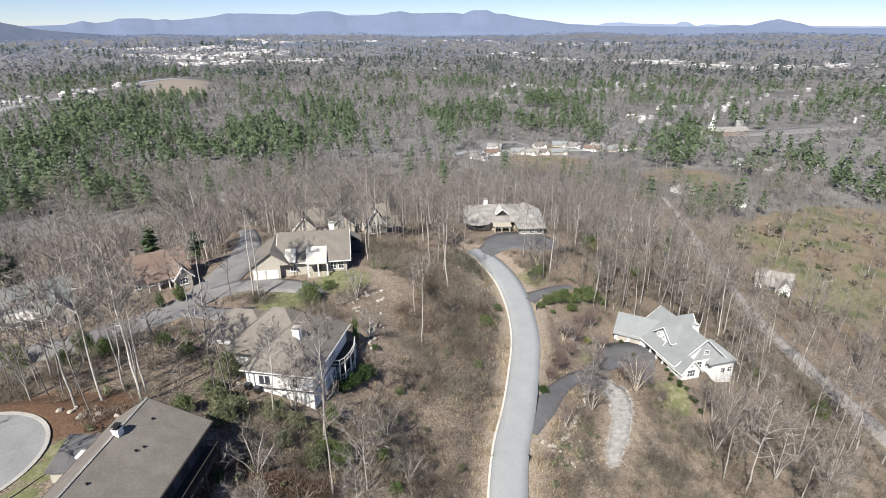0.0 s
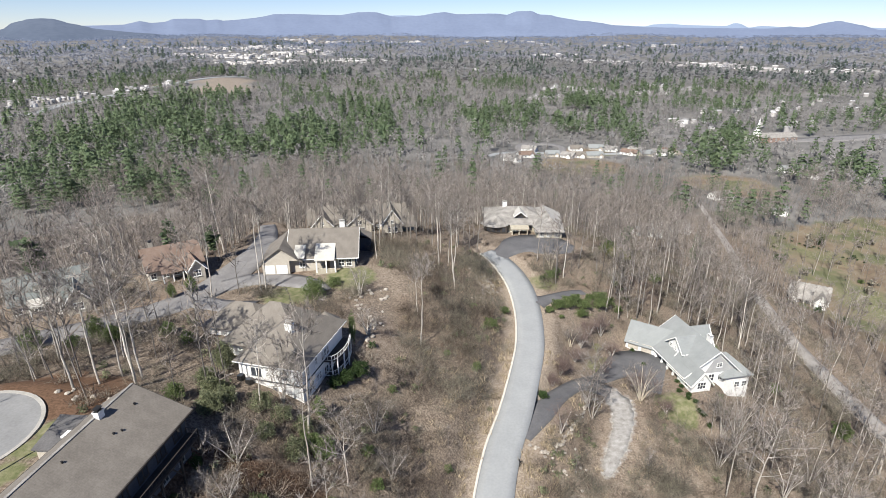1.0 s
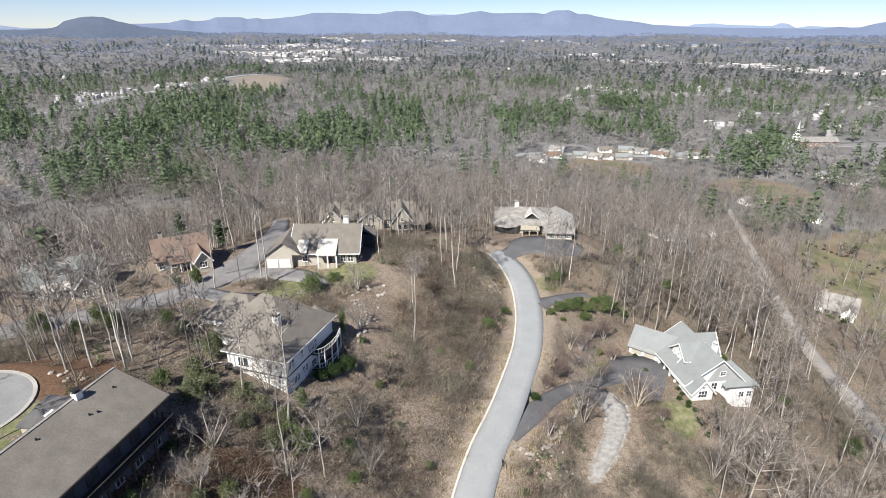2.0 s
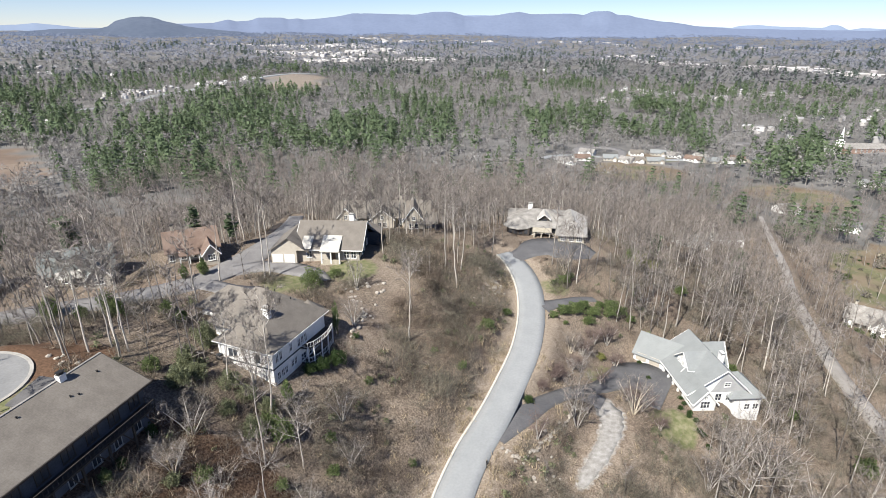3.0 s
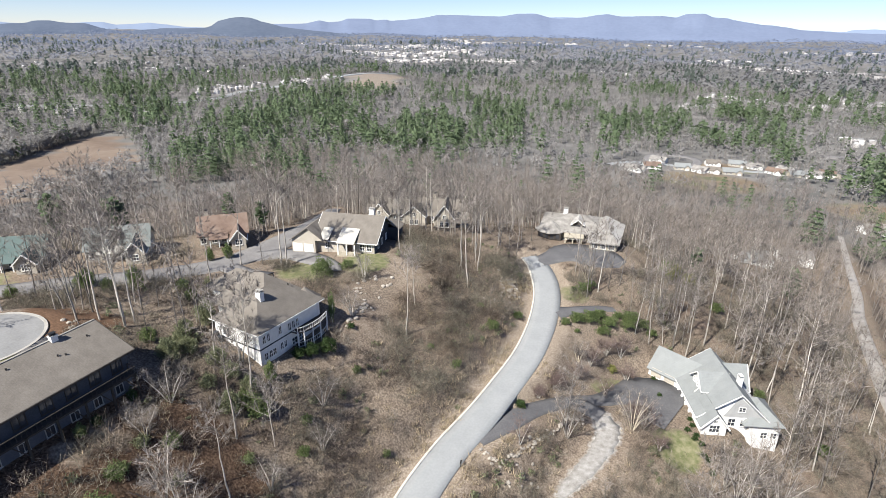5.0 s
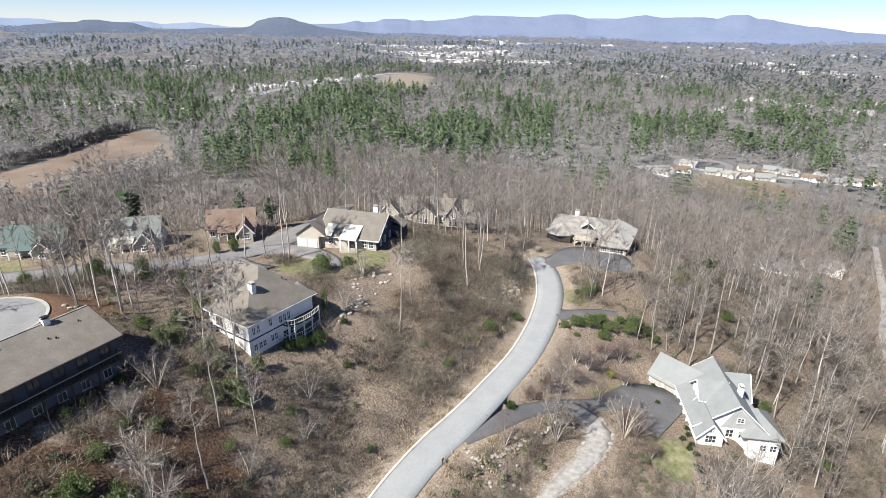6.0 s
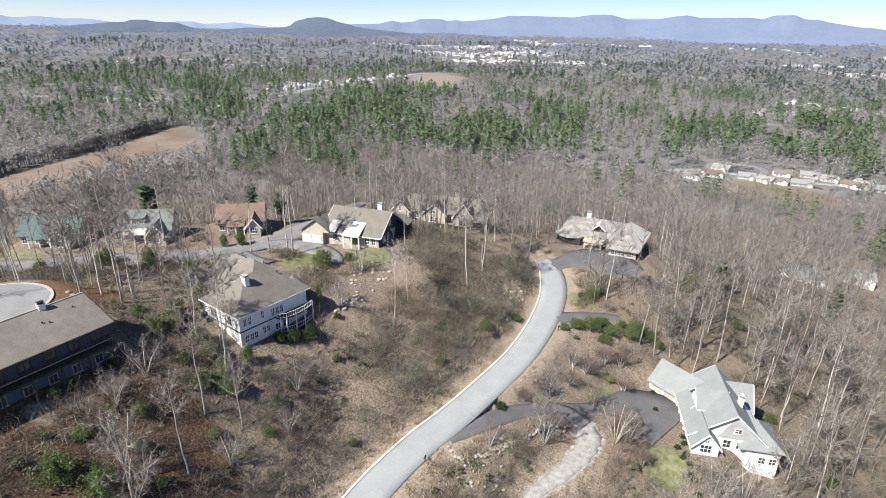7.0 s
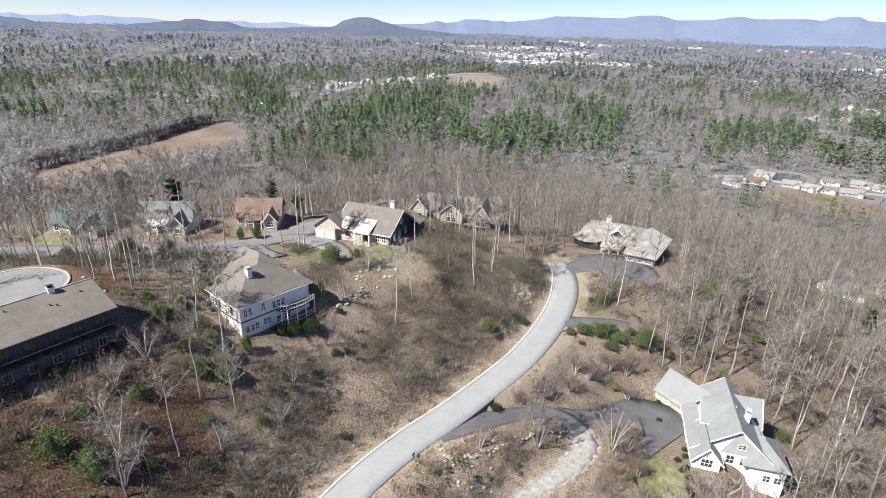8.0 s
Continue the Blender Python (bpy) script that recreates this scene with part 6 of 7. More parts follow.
def thinned(x, y):
    """The share of trees left standing: fewer among houses, and uneven in broad drifts."""
    built = np.zeros(x.shape)
    for cx, cy, sx, sy in TOWN + FAR_TOWN + SUBURB:
        built = np.maximum(built, np.exp(-0.5 * (((x - cx) / sx / 1.5) ** 2 + ((y - cy) / sy / 1.9) ** 2)))
    drift = np.array([noise.noise((a / 170, b / 170, 30.0)) + 0.5 * noise.noise((a / 60, b / 60, 31.0)) for a, b in zip(x, y)])
    return np.clip(0.85 + 0.7 * drift, 0.3, 1.0) * (1 - 0.8 * built)


FAR = [light_tree(90 + k, 17, 4, 4, 0.36, 0.2, True) for k in range(6)]
CROWNS = [fluff(100 + k, 26, 3.9, 4.0, 15.0, 0.75) for k in range(8)]
ang = np.random.default_rng(8)
n = 24000
r = np.sqrt(ang.uniform(380 ** 2, 1500 ** 2, n))
a = ang.uniform(radians(-84), radians(62), n)
xs, ys = r * np.sin(a), r * np.cos(a)
more = ang.uniform((-1000, 150), (-300, 640), (3600, 2))
edge = np.array(RED_FIELD + RED_FIELD[:1], float)
far_edge = edge[:4][ang.integers(0, 3, 900)[:, None] + [[0, 1]]]
far_edge = far_edge[:, 0] + (far_edge[:, 1] - far_edge[:, 0]) * ang.random((900, 1)) + ang.normal(0, 7, (900, 2)) + [-9, 3]
xs, ys = np.concatenate([xs, more[:, 0], far_edge[:, 0]]), np.concatenate([ys, more[:, 1], far_edge[:, 1]])
n = len(xs)
keep = wooded(xs, ys) & ((np.abs(xs) > 300) | (ys > 470)) & (ang.random(n) < thinned(xs, ys))
xs, ys = xs[keep], ys[keep]
keep = ang.random(len(xs)) > pine_share(xs, ys) * 0.75
xs, ys = xs[keep], ys[keep]
repeat_mesh("valley_wood_crowns", CROWNS, xs, ys, ang.uniform(0.6, 1.25, len(xs)), M["wood_crown"], 9, "soft grey-brown crowns of leafless valley trees", "woodland")
wood("valley_wood", FAR, xs, ys, ang.uniform(0.6, 1.1, len(xs)), 9, "leafless winter wood filling the valley", "wood_crown", "wood_trunk")

CLUMP = [fluff(110 + k, 13, 10, 1.0, 14.0, 2.2) for k in range(8)]
n = 27000
r = ang.uniform(1400, 4400, n)
a = ang.uniform(radians(-84), radians(58), n)
xs, ys = r * np.sin(a), r * np.cos(a)
keep = (inside(xs, ys, KNOLL_FIELD) < 0.5) & (ang.random(n) < thinned(xs, ys))
xs, ys, r = xs[keep], ys[keep], r[keep] + ang.normal(0, 120, int(keep.sum()))
# Belts by distance; the two backdrop belts have haze in their material.
for name, lo, hi, mat, label in (("distant_wood", 0, 2250, "wood_distant", "distant grey winter woods across the valley"), ("backdrop_wood", 2250, 3100, "plain_haze", "woods of the far plain, haze put in as grey-blue tint and glow"), ("backdrop_far_wood", 3100, 9000, "plain_blue", "woods at the foot of the mountains, tinted and glowing blue for haze")):
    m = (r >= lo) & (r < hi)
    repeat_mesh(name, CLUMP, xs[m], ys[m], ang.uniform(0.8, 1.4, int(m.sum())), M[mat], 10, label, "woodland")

# pines: a broad stand below the hill, and scattered
PINES = [pine_crown(120 + k, 20, 76, 0.28, 1.0) for k in range(8)]
n = 72000
r = np.sqrt(ang.uniform(300 ** 2, 1500 ** 2, n))
a = ang.uniform(radians(-84), radians(60), n)
xs, ys = r * np.sin(a), r * np.cos(a)
keep = wooded(xs, ys) & (ang.random(n) < pine_share(xs, ys))
xs, ys = xs[keep], ys[keep]
close = np.hypot(xs, ys) < 520
size = 0.5 + 0.85 * ang.random(len(xs)) ** 1.3
repeat_mesh("pine_stand", PINES, xs[~close], ys[~close], size[~close], M["pine"], 11, "green pine trees standing among bare woods", "pine trees")
PINES_NEAR = [pine_crown(125 + k, 20, 330, 0.25, 0.46) for k in range(6)]
repeat_mesh("pine_grove", PINES_NEAR, xs[close], ys[close], size[close], M["pine"], 13, "green pine trees below the hill", "pine trees")
n = 14000
r = ang.uniform(1400, 3400, n)
a = ang.uniform(radians(-84), radians(58), n)
xs, ys = r * np.sin(a), r * np.cos(a)
clump = np.array([noise.noise((x / 200, y / 200, 7.0)) for x, y in zip(xs, ys)])
keep = (ang.random(n) < np.maximum(np.clip(clump * 2.0 + 0.1, 0, 0.7) * thinned(xs, ys), pine_share(xs, ys) * (r < 2000))) & (inside(xs, ys, KNOLL_FIELD) < 0.5)
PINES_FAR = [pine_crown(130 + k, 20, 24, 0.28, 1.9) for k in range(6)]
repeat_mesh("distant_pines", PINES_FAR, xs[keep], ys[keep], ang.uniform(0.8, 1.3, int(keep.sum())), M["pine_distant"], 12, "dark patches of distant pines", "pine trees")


# ---- evergreen shrubs ----
def shrub(x, y, r, h, mat, label, seed, name="evergreen_shrub", density=1.0):
    """A leafy shrub: a few stems and very many leaves."""
    rng = np.random.default_rng(seed)
    z = h1(x, y)
    holder = thing(name, pose(x, y, z), label, "shrub", "evergreen shrubs")
    stems = [tube([(0, 0, -0.3), (rng.normal(0, r * 0.3), rng.normal(0, r * 0.3), h * 0.6)], [0.06, 0.03], 4) for _ in range(4)]
    v, f = join(stems)
    link_mesh("stems", v, f, M["bark"], holder)
    n = int(460 * r * h * density) + 180
    v, f = leafy(rng, min(n, 4200), r, h * 0.55, 0.0, 0.09 + 0.022 * r)
    link_mesh("foliage", v, f, M[mat], holder)
    return holder


HEDGES = [(10.4, 116.3, 2.0, 2.2), (14.0, 127.7, 1.7, 2.0), (21.4, 98.4, 1.5, 1.9), (-17.0, 78.6, 1.5, 2.4), (-15.6, 80.7, 1.8, 3.0), (-13.8, 83.7, 2.2, 3.2), (-27.6, 52.8, 0.9, 2.2), (-27.2, 46.8, 0.9, 2.2), (7.4, 99.5, 1.1, 1.4), (-13, 91.1, 1.1, 1.2), (25.6, 147, 1.2, 1.4), (56.5, 110.0, 0.8, 0.9), (55.2, 112.5, 0.9, 1.0), (58.3, 107.3, 0.9, 1.0), (60.2, 105.6, 0.9, 0.9), (48.2, 129, 0.8, 1.4), (55.9, 116.4, 0.8, 0.9), (56.3, 114.4, 0.8, 0.9), (56.9, 111.2, 0.9, 1.0), (57.8, 109.0, 0.9, 1.0), (59.2, 107.0, 0.9, 1.0), (49.6, 122.8, 0.8, 1.2)]
for k, (x, y, r, h) in enumerate(HEDGES):
    shrub(x, y, r, h, "hedge" if k not in (0, 1, 8) else "evergreen", "dark green clipped evergreen shrub", 300 + k)
GREENERY = [(-17.4, 70.7, 1.3, 4.5), (-19.6, 51.2, 1.7, 2.6), (-18.2, 38.1, 2.9, 5.2), (-13.7, 40.7, 2.9, 6.2), (-21.1, 43.5, 2.0, 2.2), (-17.3, 63.8, 2.2, 3.4), (-15.2, 64.4, 2.3, 4.2), (-11, 47, 1.3, 1.6), (-8, 84, 1.2, 1.7), (1, 100, 1.0, 1.3), (6, 121, 1.2, 1.4), (-9.5, 69, 1.3, 2.2), (-12.2, 57.5, 1.2, 2.0), (74, 140, 1.8, 3.0), (86, 128, 1.8, 3.2), (2.9, 73.6, 1.1, 1.2), (7.2, 98.6, 1.3, 1.6), (-27.3, 44.3, 1.0, 2.3), (-36.5, 64.5, 1.8, 3.0), (-7.3, 64.3, 1.4, 1.8), (25.8, 129.6, 1.5, 1.8), (28.4, 132.2, 2.3, 2.6), (31.6, 134.2, 2.8, 3.2), (33.6, 137.0, 2.0, 2.2), (36.0, 136.2, 2.6, 2.4), (38.0, 139.6, 1.7, 1.8), (40.6, 138.8, 2.4, 2.8), (29.0, 129.0, 1.0, 0.9), (51, 178.6, 3.2, 5.5), (10.0, 116.9, 1.6, 1.8), (47, 144, 1.8, 2.0), (28.1, 147.9, 2.4, 2.4), (-28.4, 106.3, 3.2, 5.5), (-25.8, 113, 2.0, 2.4), (30, 150.5, 1.6, 2.2), (99, 118, 3, 5), (-76, 84, 2.4, 5), (-66, 88, 2.2, 5.5)]
for k, (x, y, r, h) in enumerate(GREENERY):
    shrub(x, y, r, h, "evergreen", "bright green leafy evergreen shrub", 330 + k)
STREET_GREENERY = [(-58, 82, 1.8, 3.6), (-63, 79, 1.6, 3.0), (-72, 80, 2.0, 4.0), (-84, 73, 1.8, 3.4), (-50, 86, 1.6, 2.8), (-44, 82, 1.6, 2.6), (-57.5, 108.5, 1.6, 4.5), (-60.5, 105.5, 1.3, 4.0)]
for k, (x, y, r, h) in enumerate(STREET_GREENERY):
    shrub(x, y, r, h, "evergreen", "loose green evergreen shrub beside the street", 480 + k)
EAST_GREENERY = [(52.5, 178, 4.2, 5.0), (57.5, 181, 3.4, 4.0), (41, 141, 2.6, 2.6), (44, 143.5, 2.4, 2.6), (35, 133.2, 2.2, 2.0), (66, 172, 2.4, 3.4)]
GREYGREEN = [(-34.4, 75.6, 2.4, 4.6), (-30.5, 62.8, 2.4, 3.2), (-18.2, 61.4, 2.2, 3.2), (-24.9, 67.0, 2.2, 2.8), (-22.5, 62, 1.8, 2.2), (-21.8, 66.4, 2.0, 2.6), (-18.6, 66.5, 1.8, 2.6), (-29.8, 66, 2.2, 2.6), (-35.3, 71.1, 2.0, 2.4), (-33, 68, 2.0, 2.6), (-16, 48, 1.4, 1.4), (-22, 48.5, 1.4, 1.6), (48, 102, 1.4, 1.2)]
for k, (x, y, r, h) in enumerate(EAST_GREENERY):
    shrub(x, y, r, h, "yellow_leaf" if k < 2 else "evergreen", "loose yellow-green evergreen thicket", 460 + k)
for k, (x, y, r, h) in enumerate(GREYGREEN):
    shrub(x, y, r, h * 1.25, "rhododendron", "dense grey-green broadleaf evergreen shrub", 360 + k)
shrub(38.5, 127, 1.4, 2.2, "yellow_leaf", "yellow flowering shrub in the yard", 397)
shrub(-13.0, 40.6, 1.6, 3.0, "evergreen", "bright green leafy evergreen shrub", 396)
ivy = shrub(-16.3, 89.5, 0.8, 7.5, "evergreen", "tall ivy-covered trunk beside the white house", 399, "ivy_column")

# tall pines by the street
for k, (x, y, s) in enumerate(((-73, 128, 0.6), (-61.5, 128.5, 0.55), (-95, 110, 0.8), (96, 215, 0.9), (60, 190, 0.6), (-112, 104, 0.9))):
    tr, nd = pine_parts(150 + k, 17, 13, 9, 0.22, 5)
    holder = thing("pine_tree", pose(x, y, h1(x, y), 0, 0, 40 * k) @ Matrix.Scale(s, 4), "green pine tree among bare trees", "pine tree", "pines near the houses")
    link_mesh("trunk", *tr, M["bark"], holder)
    link_mesh("crown", *nd, M["pine"], holder)

# brush on the open slopes
BRUSH = []
for k in range(6):
    g = np.random.default_rng(140 + k)
    p = np.column_stack([g.normal(0, 0.4, (36, 2)), np.zeros(36)])
    q = p + np.column_stack([g.normal(0, 0.85, (36, 2)), g.uniform(0.5, 2.0, 36)])
    i = g.integers(0, 36, 76)
    s = p[i] + (q[i] - p[i]) * g.uniform(0.3, 0.9, (76, 1))
    BRUSH.append(join([slivers(g, p, q, 0.019), slivers(g, s, s + g.normal(0, 0.42, (76, 3)) + [0, 0, 0.16], 0.016)]))
xs, ys, rng = scatter(11000, 15, -28, 64, 15, 160)
gap = road_gap(xs, ys)[0]
patch = np.array([noise.noise((a / 7, b / 7, 1.0)) + 0.5 * noise.noise((a / 2.5, b / 2.5, 5.0)) for a, b in zip(xs, ys)])
keep = brushy(xs, ys) & wooded(xs, ys, 1.6) & (rng.random(len(xs)) < np.where(xs < 12, fade(gap, 1, 7), 0.75 * fade(gap, 1, 6)) * np.clip(0.65 + 0.9 * patch, 0.08, 1.0) * np.where((xs < 4) & (ys > 60) & (ys < 106), 0.7, 1.0) * np.where((xs < -3) & (ys < 62), 0.45, 1.0))
xs, ys = xs[keep], ys[keep]
grey = np.array([noise.noise((a / 11, b / 11, 9.0)) for a, b in zip(xs, ys)]) + rng.normal(0, 0.25, len(xs)) > 0.08
size = rng.uniform(0.5, 1.75, len(xs)) ** 1.2
repeat_mesh("brush", BRUSH, xs[~grey], ys[~grey], size[~grey], M["brush"], 16, "tangled brown leafless brush on the slope", "brush")
repeat_mesh("grey_brush", BRUSH, xs[grey], ys[grey], size[grey] * 1.1, M["brush_grey"], 19, "tangled grey-olive brush on the slope", "brush")
xs, ys, rng = scatter(3200, 27, 22, 130, 60, 215)
patch = np.array([noise.noise((a / 10, b / 10, 33.0)) for a, b in zip(xs, ys)])
keep = wooded(xs, ys, 2.0) & ~brushy(xs, ys) & (rng.random(len(xs)) < np.clip(0.6 + patch, 0.1, 1))
repeat_mesh("thicket", BRUSH, xs[keep], ys[keep], rng.uniform(0.8, 2.0, int(keep.sum())), M["brush_grey"], 28, "grey leafless thicket beneath the bare trees", "brush")
xs, ys, rng = scatter(1500, 29, -118, -34, 52, 118)
patch = np.array([noise.noise((a / 9, b / 9, 35.0)) for a, b in zip(xs, ys)])
keep = wooded(xs, ys, 2.0) & (rng.random(len(xs)) < np.clip(0.45 + 1.2 * patch, 0.04, 1))
repeat_mesh("plateau_thicket", BRUSH, xs[keep], ys[keep], rng.uniform(0.6, 1.7, int(keep.sum())), M["brush_grey"], 30, "grey leafless thicket beside the street", "brush")
GRASS = []
for k in range(4):
    g = np.random.default_rng(180 + k)
    p = np.column_stack([g.normal(0, 0.3, (16, 2)), np.zeros(16)])
    GRASS.append(slivers(g, p, p + np.column_stack([g.normal(0, 0.3, (16, 2)), g.uniform(0.3, 0.9, 16)]), 0.07, 0.2))
xs, ys, rng = scatter(14000, 21, -26, 64, 15, 165)
gap = road_gap(xs, ys, BANK_STRIP)[0]
patch = np.array([noise.noise((a / 6, b / 6, 14.0)) for a, b in zip(xs, ys)])
keep = brushy(xs, ys) & wooded(xs, ys, 0.8) & (rng.random(len(xs)) < np.clip(1.2 - gap / 9, 0.06, 0.8) * np.clip(0.8 + patch * 1.6, 0, 1))
repeat_mesh("dry_grass", GRASS, xs[keep], ys[keep], rng.uniform(0.6, 1.5, int(keep.sum())), M["dry_grass"], 22, "dry straw-coloured grass along the road bank", "grass")
SPRIG = [leafy(np.random.default_rng(190 + k), 46, 0.8, 0.55, 0.0, 0.17) for k in range(4)]
xs, ys, rng = scatter(1500, 23, -60, 70, 20, 160)
patch = np.array([noise.noise((a / 9, b / 9, 21.0)) for a, b in zip(xs, ys)])
keep = wooded(xs, ys, 2.0) & (patch > 0.12)
repeat_mesh("greenbrier", SPRIG, xs[keep], ys[keep], rng.uniform(0.5, 1.7, int(keep.sum())), M["rhododendron"], 24, "scattered dull green low evergreen growth", "undergrowth")
LOW = []
for k in range(4):
    g = np.random.default_rng(160 + k)
    p = np.column_stack([g.normal(0, 0.5, (32, 2)), np.zeros(32)])
    LOW.append(slivers(g, p, p + np.column_stack([g.normal(0, 0.7, (32, 2)), g.uniform(0.4, 1.7, 32)]), 0.04))
xs, ys, rng = scatter(6000, 17, -118, 120, 35, 240)
keep = wooded(xs, ys, 2.0) & ~brushy(xs, ys)
repeat_mesh("undergrowth", LOW, xs[keep], ys[keep], rng.uniform(0.4, 1.1, int(keep.sum())), M["brush"], 18, "low brown undergrowth beneath the bare trees", "undergrowth")


# bushes in the meadow
xs, ys, rng = scatter(260, 25, 140, 400, 100, 400)
keep = (inside(xs, ys, MEADOW) > 0.5) & (np.hypot(xs - 157, ys - 236) > 13)
BUSH = [leafy(np.random.default_rng(195 + k), 90, 1.8, 1.2, 0.0, 0.4) for k in range(4)]
repeat_mesh("meadow_bushes", BUSH, xs[keep], ys[keep], rng.uniform(0.5, 1.8, int(keep.sum())), M["brush_grey"], 26, "scattered brown and grey bushes in the meadow", "bushes")
for k in range(16):
    x, y = 187 + 2.1 * k, 328 - 2.4 * k + 2.5 * math.sin(k)
    shrub(x, y, 0.9, 1.2, "hedge", "small dark shrub in a planted row", 420 + k, "row_shrub")
for k, (x, y, r, h) in enumerate(((150, 226, 2.6, 3.0), (155, 224, 2.4, 2.6), (146, 229, 2.0, 2.4), (167, 284, 3.0, 4.5), (172, 287, 2.6, 4.0), (208, 318, 2.6, 6.0), (198, 264, 2.2, 2.2), (216, 300, 2.2, 2.4))):
    shrub(x, y, r, h, "hedge" if k % 2 else "evergreen", "dark green bush beside the meadow house", 440 + k, density=0.6)

# ---- stones, mailboxes ----
def stone_mesh(seed):
    rng = np.random.default_rng(seed)
    bm = bmesh.new()
    bmesh.ops.create_icosphere(bm, subdivisions=1, radius=0.5)
    for v in bm.verts:
        v.co *= rng.uniform(0.75, 1.15)
        v.co.z *= 0.65
    me = bpy.data.meshes.new("stone")
    bm.to_mesh(me)
    bm.free()
    me.materials.append(M["rock"])
    return me


STONES = [stone_mesh(500 + k) for k in range(5)]
rng = np.random.default_rng(41)
rubble = thing("stone_wall", pose(0, 0, 0), "low rough wall of pale stones beside the driveway", "stone wall")
line = smooth([(17.8, 82.5, 0, 1), (20.5, 81.4, 0, 1), (23, 84, 0, 1), (26, 89, 0, 1), (29.2, 95, 0, 1), (31, 99.5, 0, 1), (34, 103, 0, 1)], 0.45)
for r in line:
    x, y = r[0] + rng.normal(0, 0.25), r[1] + rng.normal(0, 0.25)
    o = new("stone", STONES[rng.integers(0, 5)])
    o.parent = rubble
    o.matrix_basis = pose(x, y, h1(x, y) + 0.12, 0, 0, rng.random() * 360) @ Matrix.Scale(float(rng.uniform(0.45, 1.0)), 4)
for cx, cy, count, sx, sy, size in ((-13.8, 97, 26, 1.0, 4.0, 0.9), (-17, 110.5, 14, 2.5, 1.5, 0.9), (8.8, 136, 56, 1.5, 5.5, 1.25), (-18.5, 104, 10, 1.5, 2, 0.8), (24, 83, 16, 3, 4, 0.8), (-49, 61, 8, 2, 1, 0.8), (-33, 74, 6, 1.5, 1, 0.8)):
    for _ in range(count):
        x, y = rng.normal(cx, sx), rng.normal(cy, sy)
        o = new("boulder", STONES[rng.integers(0, 5)])
        o.matrix_world = pose(x, y, h1(x, y) + 0.05, 0, 0, rng.random() * 360) @ Matrix.Scale(float(size * rng.uniform(0.5, 1.3)), 4)
        tagged(o, "pale rough boulder lying on the slope", "boulder", "boulders")


def mailbox(x, y, turn):
    m = thing("mailbox", pose(x, y, h1(x, y), 0, 0, turn), "dark mailbox on a post at the roadside", "mailbox", "mailboxes")
    part("post", boxes((-0.07, 0.07, -0.07, 0.07, -0.3, 1.0)), M["dark_wood"], m)
    bm = boxes((-0.13, 0.13, -0.3, 0.3, 1.0, 1.2))
    for k in range(6):
        a0, a1 = math.pi * k / 6, math.pi * (k + 1) / 6
        hexa(bm, [(0, -0.3, 1.2), (0.13 * math.cos(a0), -0.3, 1.2 + 0.13 * math.sin(a0)), (0.13 * math.cos(a1), -0.3, 1.2 + 0.13 * math.sin(a1)), (0, -0.3, 1.21), (0, 0.3, 1.2), (0.13 * math.cos(a0), 0.3, 1.2 + 0.13 * math.sin(a0)), (0.13 * math.cos(a1), 0.3, 1.2 + 0.13 * math.sin(a1)), (0, 0.3, 1.21)])
    part("box", bm, M["dark_metal"], m)


mailbox(15.3, 77.6, 10)
mailbox(24.6, 128.6, 0)


# ---- valley houses and town ----
def far_houses(name, seed, centres, count, size, walls_mat, roof_mat, label, pitch=0.32, tall=6.5):
    """Many small far buildings with gabled roofs, joined: walls and roofs as two objects."""
    rng = np.random.default_rng(seed)
    WV, WF, RV, RF = [], [], [], []
    for _ in range(count):
        cx, cy, sx, sy = centres[rng.integers(0, len(centres))]
        x, y = rng.normal(cx, sx), rng.normal(cy, sy)
        w, d, h = size * rng.uniform(0.7, 1.6), size * rng.uniform(0.5, 1.0), rng.uniform(3.5, tall)
        a = rng.random() * math.pi
        c, s, z = math.cos(a), math.sin(a), h1(x, y)
        k = len(WV) * 8
        rect = [(-w, -d), (w, -d), (w, d), (-w, d)]
        pts = [(x + (u * c - v * s) / 2, y + (u * s + v * c) / 2) for u, v in rect]
        WV.append([(p[0], p[1], z - 2) for p in pts] + [(p[0], p[1], z + h) for p in pts])
        WF += [(k, k + 1, k + 5, k + 4), (k + 1, k + 2, k + 6, k + 5), (k + 2, k + 3, k + 7, k + 6), (k + 3, k, k + 4, k + 7)]
        top = z + h + min(w, d) * pitch
        g = [(x + (u * c - v * s) / 2, y + (u * s + v * c) / 2) for u, v in ((-w, 0), (w, 0))]
        m = len(RV) * 6
        RV.append([(p[0], p[1], z + h) for p in pts] + [(q[0], q[1], top) for q in g])
        RF += [(m, m + 1, m + 5, m + 4), (m + 2, m + 3, m + 4, m + 5), (m + 1, m + 2, m + 5, m + 5), (m + 3, m, m + 4, m + 4)]
    tagged(link_mesh(name, np.array(WV).reshape(-1, 3), WF, walls_mat), label, "houses", kind="stuff")
    tri = []
    for f in RF:
        tri.append((f[0], f[1], f[2]))
        if f[2] != f[3]:
            tri.append((f[0], f[2], f[3]))
    tagged(link_mesh(name + "_roofs", np.array(RV).reshape(-1, 3), tri, roof_mat), label + ", their roofs", "roofs", kind="stuff")


far_houses("town", 31, TOWN, 700, 17, M["far_wall"], M["town_roof"], "pale flat-roofed buildings of a distant town", 0.12, 9)
far_houses("far_town", 34, FAR_TOWN, 120, 22, M["far_wall"], M["town_roof"], "pale buildings at the foot of the mountains", 0.05, 12)
far_houses("suburb", 32, SUBURB, 320, 6.5, M["far_wall"], M["far_roof"], "scattered pale houses among valley woods")


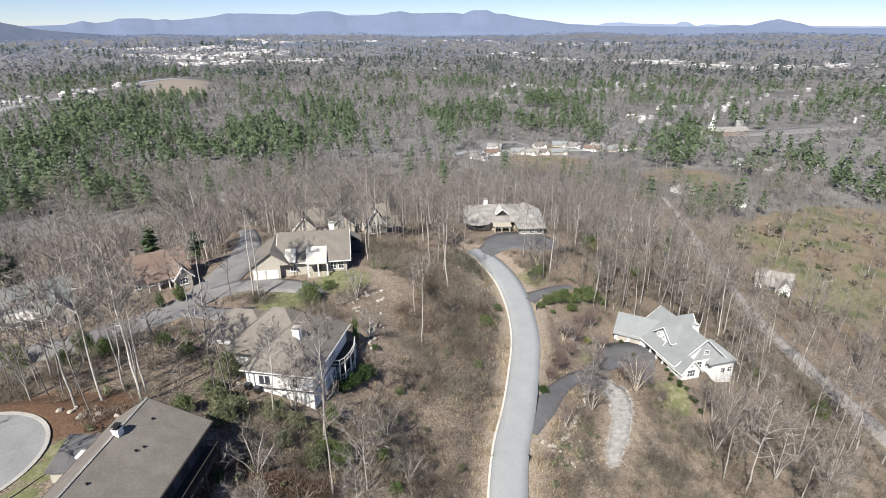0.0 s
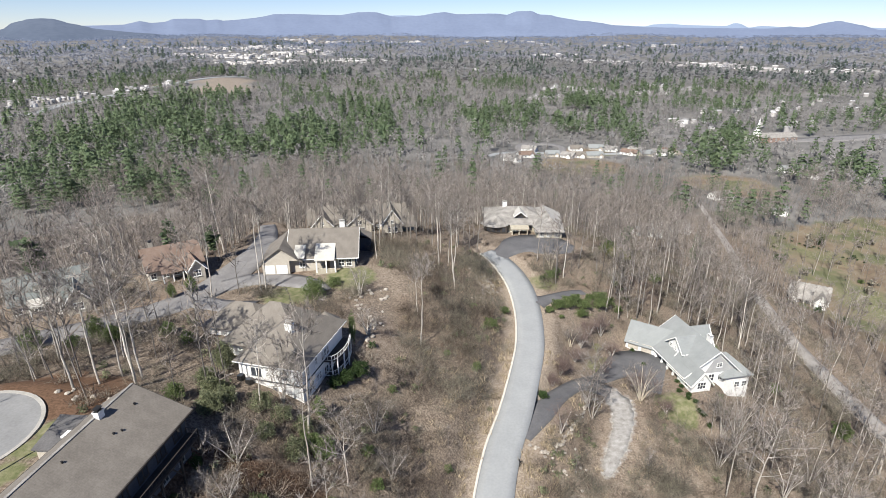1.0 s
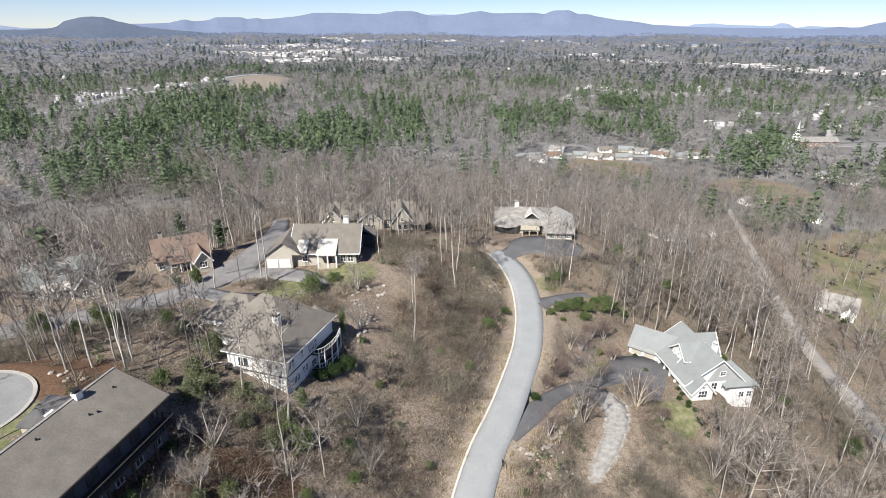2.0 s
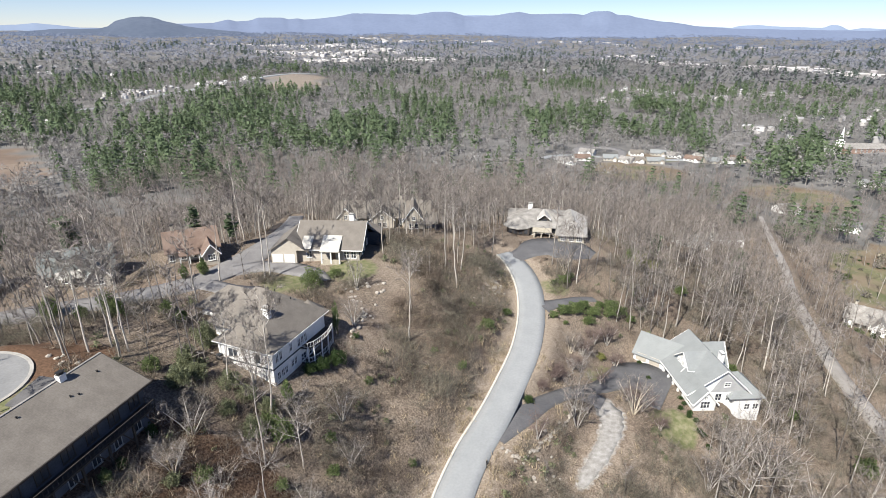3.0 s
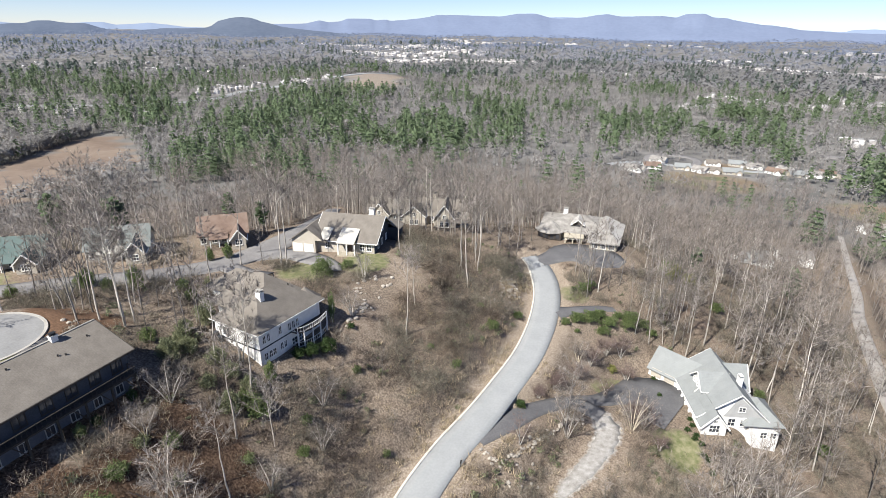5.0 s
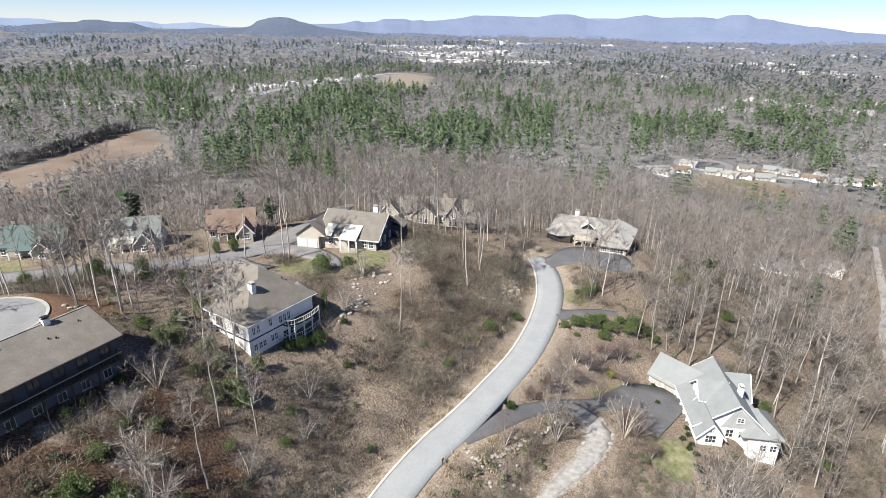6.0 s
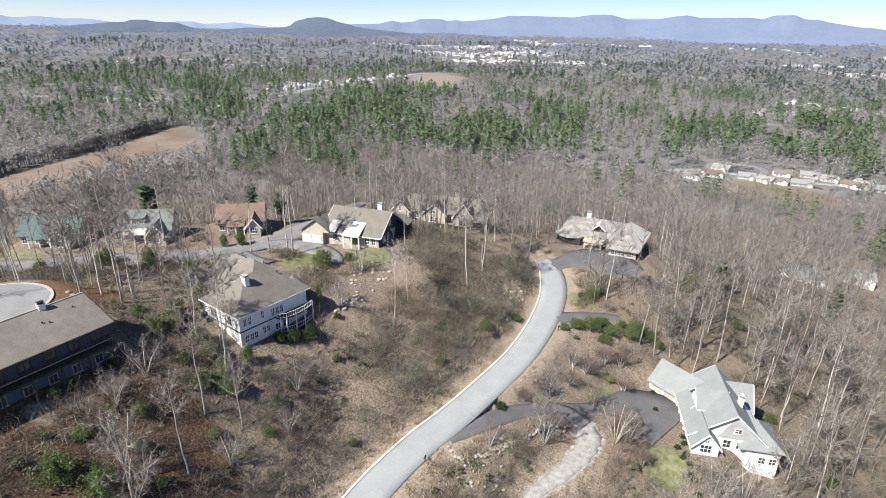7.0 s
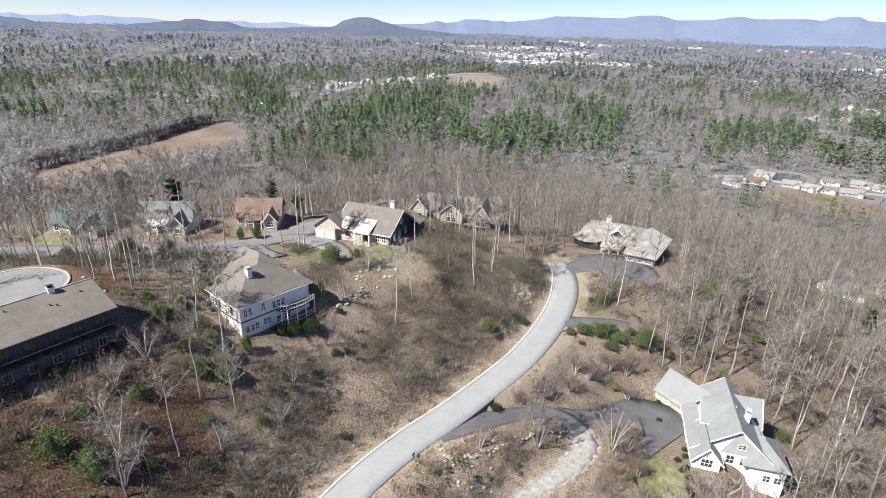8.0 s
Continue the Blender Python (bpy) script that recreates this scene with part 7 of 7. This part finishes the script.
def cottage(x, y, rot, w, d, roof, wall, label):
    z = h1(x, y)
    hs = thing("valley_house", pose(x, y, z, 0, 0, rot), label, "house", "houses in the valley")
    walls(hs, wall, -w / 2, w / 2, -d / 2, d / 2, -2, 3.0, "x", 5.8)
    gable(hs, roof, -w / 2, w / 2, -d / 2, d / 2, 3.0, 6.0, "x", 0.5)
    walls(hs, wall, w * 0.1, w * 0.42, -d / 2 - 3, 0, -2, 3.0, "y", 5.0)
    gable(hs, roof, w * 0.1, w * 0.42, -d / 2 - 3, 0, 3.0, 5.2, "y", 0.5)
    for px in (-w * 0.35, -w * 0.1):
        window(hs, px, -d / 2 - 0.01, 0.8, 0, 1.5, 1.5)
    door(hs, w * 0.26, -d / 2 - 3.01, 0, 0, 2.6, 2.2, "trim", "garage_door")
    return hs


for k, (x, y, rot) in enumerate(((305, 510, -20), (296, 530, 10), (188, 415, 20), (213, 384, -15), (121, 315, 10), (96, 288, 30), (-300, 420, 15))):
    cottage(x, y, rot, 16, 9, ("roof_slate", "roof_grey")[k % 2], "stucco", "pale house with grey roof among valley trees")
rng = np.random.default_rng(33)
for k, (x, y) in enumerate(((37, 542), (53, 566), (78, 576), (95, 570), (106, 572), (124, 577), (150, 626), (165, 606), (184, 603), (199, 612), (112, 622), (136, 634), (180, 632), (212, 622), (228, 616), (60, 606))):
    cottage(x + float(rng.normal(0, 1)), y, float(rng.normal(0, 22)), float(rng.uniform(13, 18)), float(rng.uniform(8, 11)), ("roof_slate", "roof_brown" if k % 2 else "roof_taupe", "roof_grey")[k % 3], ("stucco", "trim", "beige")[k % 3], ("pale house with grey roof in the valley street", "white house with brown roof in the valley street", "beige house with light roof in the valley street")[k % 3])


def church():
    x, y = 352, 690
    hs = thing("church", pose(x, y, h1(x, y), 0, 0, 10), "brick church with a white steeple in the valley", "church")
    walls(hs, "brick", -16, 30, -8, 8, -2, 6, "x", 10)
    gable(hs, "roof_slate", -16, 30, -8, 8, 6, 10.3, "x", 0.5)
    walls(hs, "stucco", -34, -18, -7, 7, -2, 5, "x", 8)
    gable(hs, "roof_slate", -34, -18, -7, 7, 5, 8.3, "x", 0.5)
    walls(hs, "trim", -20, -14, -3, 3, -2, 13, name="tower")
    bm = bmesh.new()
    bmesh.ops.create_cone(bm, segments=8, radius1=2.6, radius2=0.1, depth=15, matrix=Matrix.Translation((-17, 0, 20.5)))
    part("steeple", bm, M["trim"], hs, "white pointed steeple")
    for px in (-9, -3, 3, 9, 15, 21, 27):
        window(hs, px, -8.02, 1.5, 0, 1.6, 4, 2, 3)


church()


# ---- mountains ----
def ridge(name, dist, skyline, mat, label, rough=6.0, seed=0, depth=500):
    """A far range: a skyline of (bearing in degrees, height), with spurs and slopes that run down to the plain."""
    line = np.array(skyline, float)
    az = np.arange(line[0, 0], line[-1, 0], 0.15)
    top = np.interp(az, line[:, 0], line[:, 1])
    soft = np.exp(-np.linspace(-2, 2, 5) ** 2)
    top = np.convolve(np.pad(top, 2, "edge"), soft / soft.sum(), "valid")
    top += np.array([noise.noise((a * 0.8, seed, 0)) * rough + noise.noise((a * 2.6, seed, 4)) * rough * 0.5 for a in az])
    rows = [(depth, 0.0), (depth * 0.8, 0.14), (depth * 0.62, 0.3), (depth * 0.45, 0.5), (depth * 0.28, 0.7), (depth * 0.12, 0.9), (0, 1.0)]
    V = []
    for back_off, k in rows:
        for a, t in zip(az, top):
            spur = noise.noise((a * 0.5, back_off * 0.008, seed + 2.0)) * 0.07 if 0 < k < 1 else 0
            r = dist - back_off
            V.append((r * math.sin(radians(a)), r * math.cos(radians(a)), (t - 20) * min(1, k + spur) + 20 if k else -60))
    n = len(az)
    F = [(j * n + i, j * n + i + 1, (j + 1) * n + i + 1, (j + 1) * n + i) for j in range(len(rows) - 1) for i in range(n - 1)]
    return tagged(link_mesh(name, V, F, mat, smooth_shade=True), label, "mountains", kind="structure")


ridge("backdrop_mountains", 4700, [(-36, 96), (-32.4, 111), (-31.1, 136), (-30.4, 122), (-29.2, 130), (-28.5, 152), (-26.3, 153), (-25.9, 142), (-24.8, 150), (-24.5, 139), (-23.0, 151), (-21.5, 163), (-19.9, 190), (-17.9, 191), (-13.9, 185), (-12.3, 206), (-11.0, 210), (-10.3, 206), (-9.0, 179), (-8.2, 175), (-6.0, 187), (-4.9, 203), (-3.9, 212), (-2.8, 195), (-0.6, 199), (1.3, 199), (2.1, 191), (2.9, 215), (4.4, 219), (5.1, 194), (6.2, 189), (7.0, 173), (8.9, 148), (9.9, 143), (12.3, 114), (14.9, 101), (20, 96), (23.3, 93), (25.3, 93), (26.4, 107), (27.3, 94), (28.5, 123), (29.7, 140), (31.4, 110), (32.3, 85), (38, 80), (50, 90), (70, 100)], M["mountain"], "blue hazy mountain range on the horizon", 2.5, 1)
ridge("backdrop_west_range", 4780, [(-95, 120), (-75, 104), (-67.5, 98), (-66.8, 104), (-66.1, 90), (-63.8, 100), (-63.3, 108), (-62.5, 93), (-61.0, 104), (-59.0, 95), (-57.0, 96), (-55.9, 80), (-53.2, 75), (-50.3, 93), (-49.3, 95), (-48.4, 78), (-45.8, 96), (-42.7, 70), (-36, 66)], M["mountain_pale"], "range beyond the western hills, tinted and glowing pale blue for haze", 2.5, 5, depth=300)
ridge("backdrop_far_range", 4850, [(-40, 96), (-34, 106), (-9.6, 186), (-8, 190), (-6, 188), (8, 130), (14.9, 108), (15.4, 120), (16.9, 129), (18, 118), (21.6, 110), (22.1, 129), (22.6, 128), (23.3, 98), (24.2, 110), (26, 104), (36, 92), (70, 100)], M["mountain_pale"], "farthest mountain range, tinted and glowing paler for haze", 2, 2, depth=120)
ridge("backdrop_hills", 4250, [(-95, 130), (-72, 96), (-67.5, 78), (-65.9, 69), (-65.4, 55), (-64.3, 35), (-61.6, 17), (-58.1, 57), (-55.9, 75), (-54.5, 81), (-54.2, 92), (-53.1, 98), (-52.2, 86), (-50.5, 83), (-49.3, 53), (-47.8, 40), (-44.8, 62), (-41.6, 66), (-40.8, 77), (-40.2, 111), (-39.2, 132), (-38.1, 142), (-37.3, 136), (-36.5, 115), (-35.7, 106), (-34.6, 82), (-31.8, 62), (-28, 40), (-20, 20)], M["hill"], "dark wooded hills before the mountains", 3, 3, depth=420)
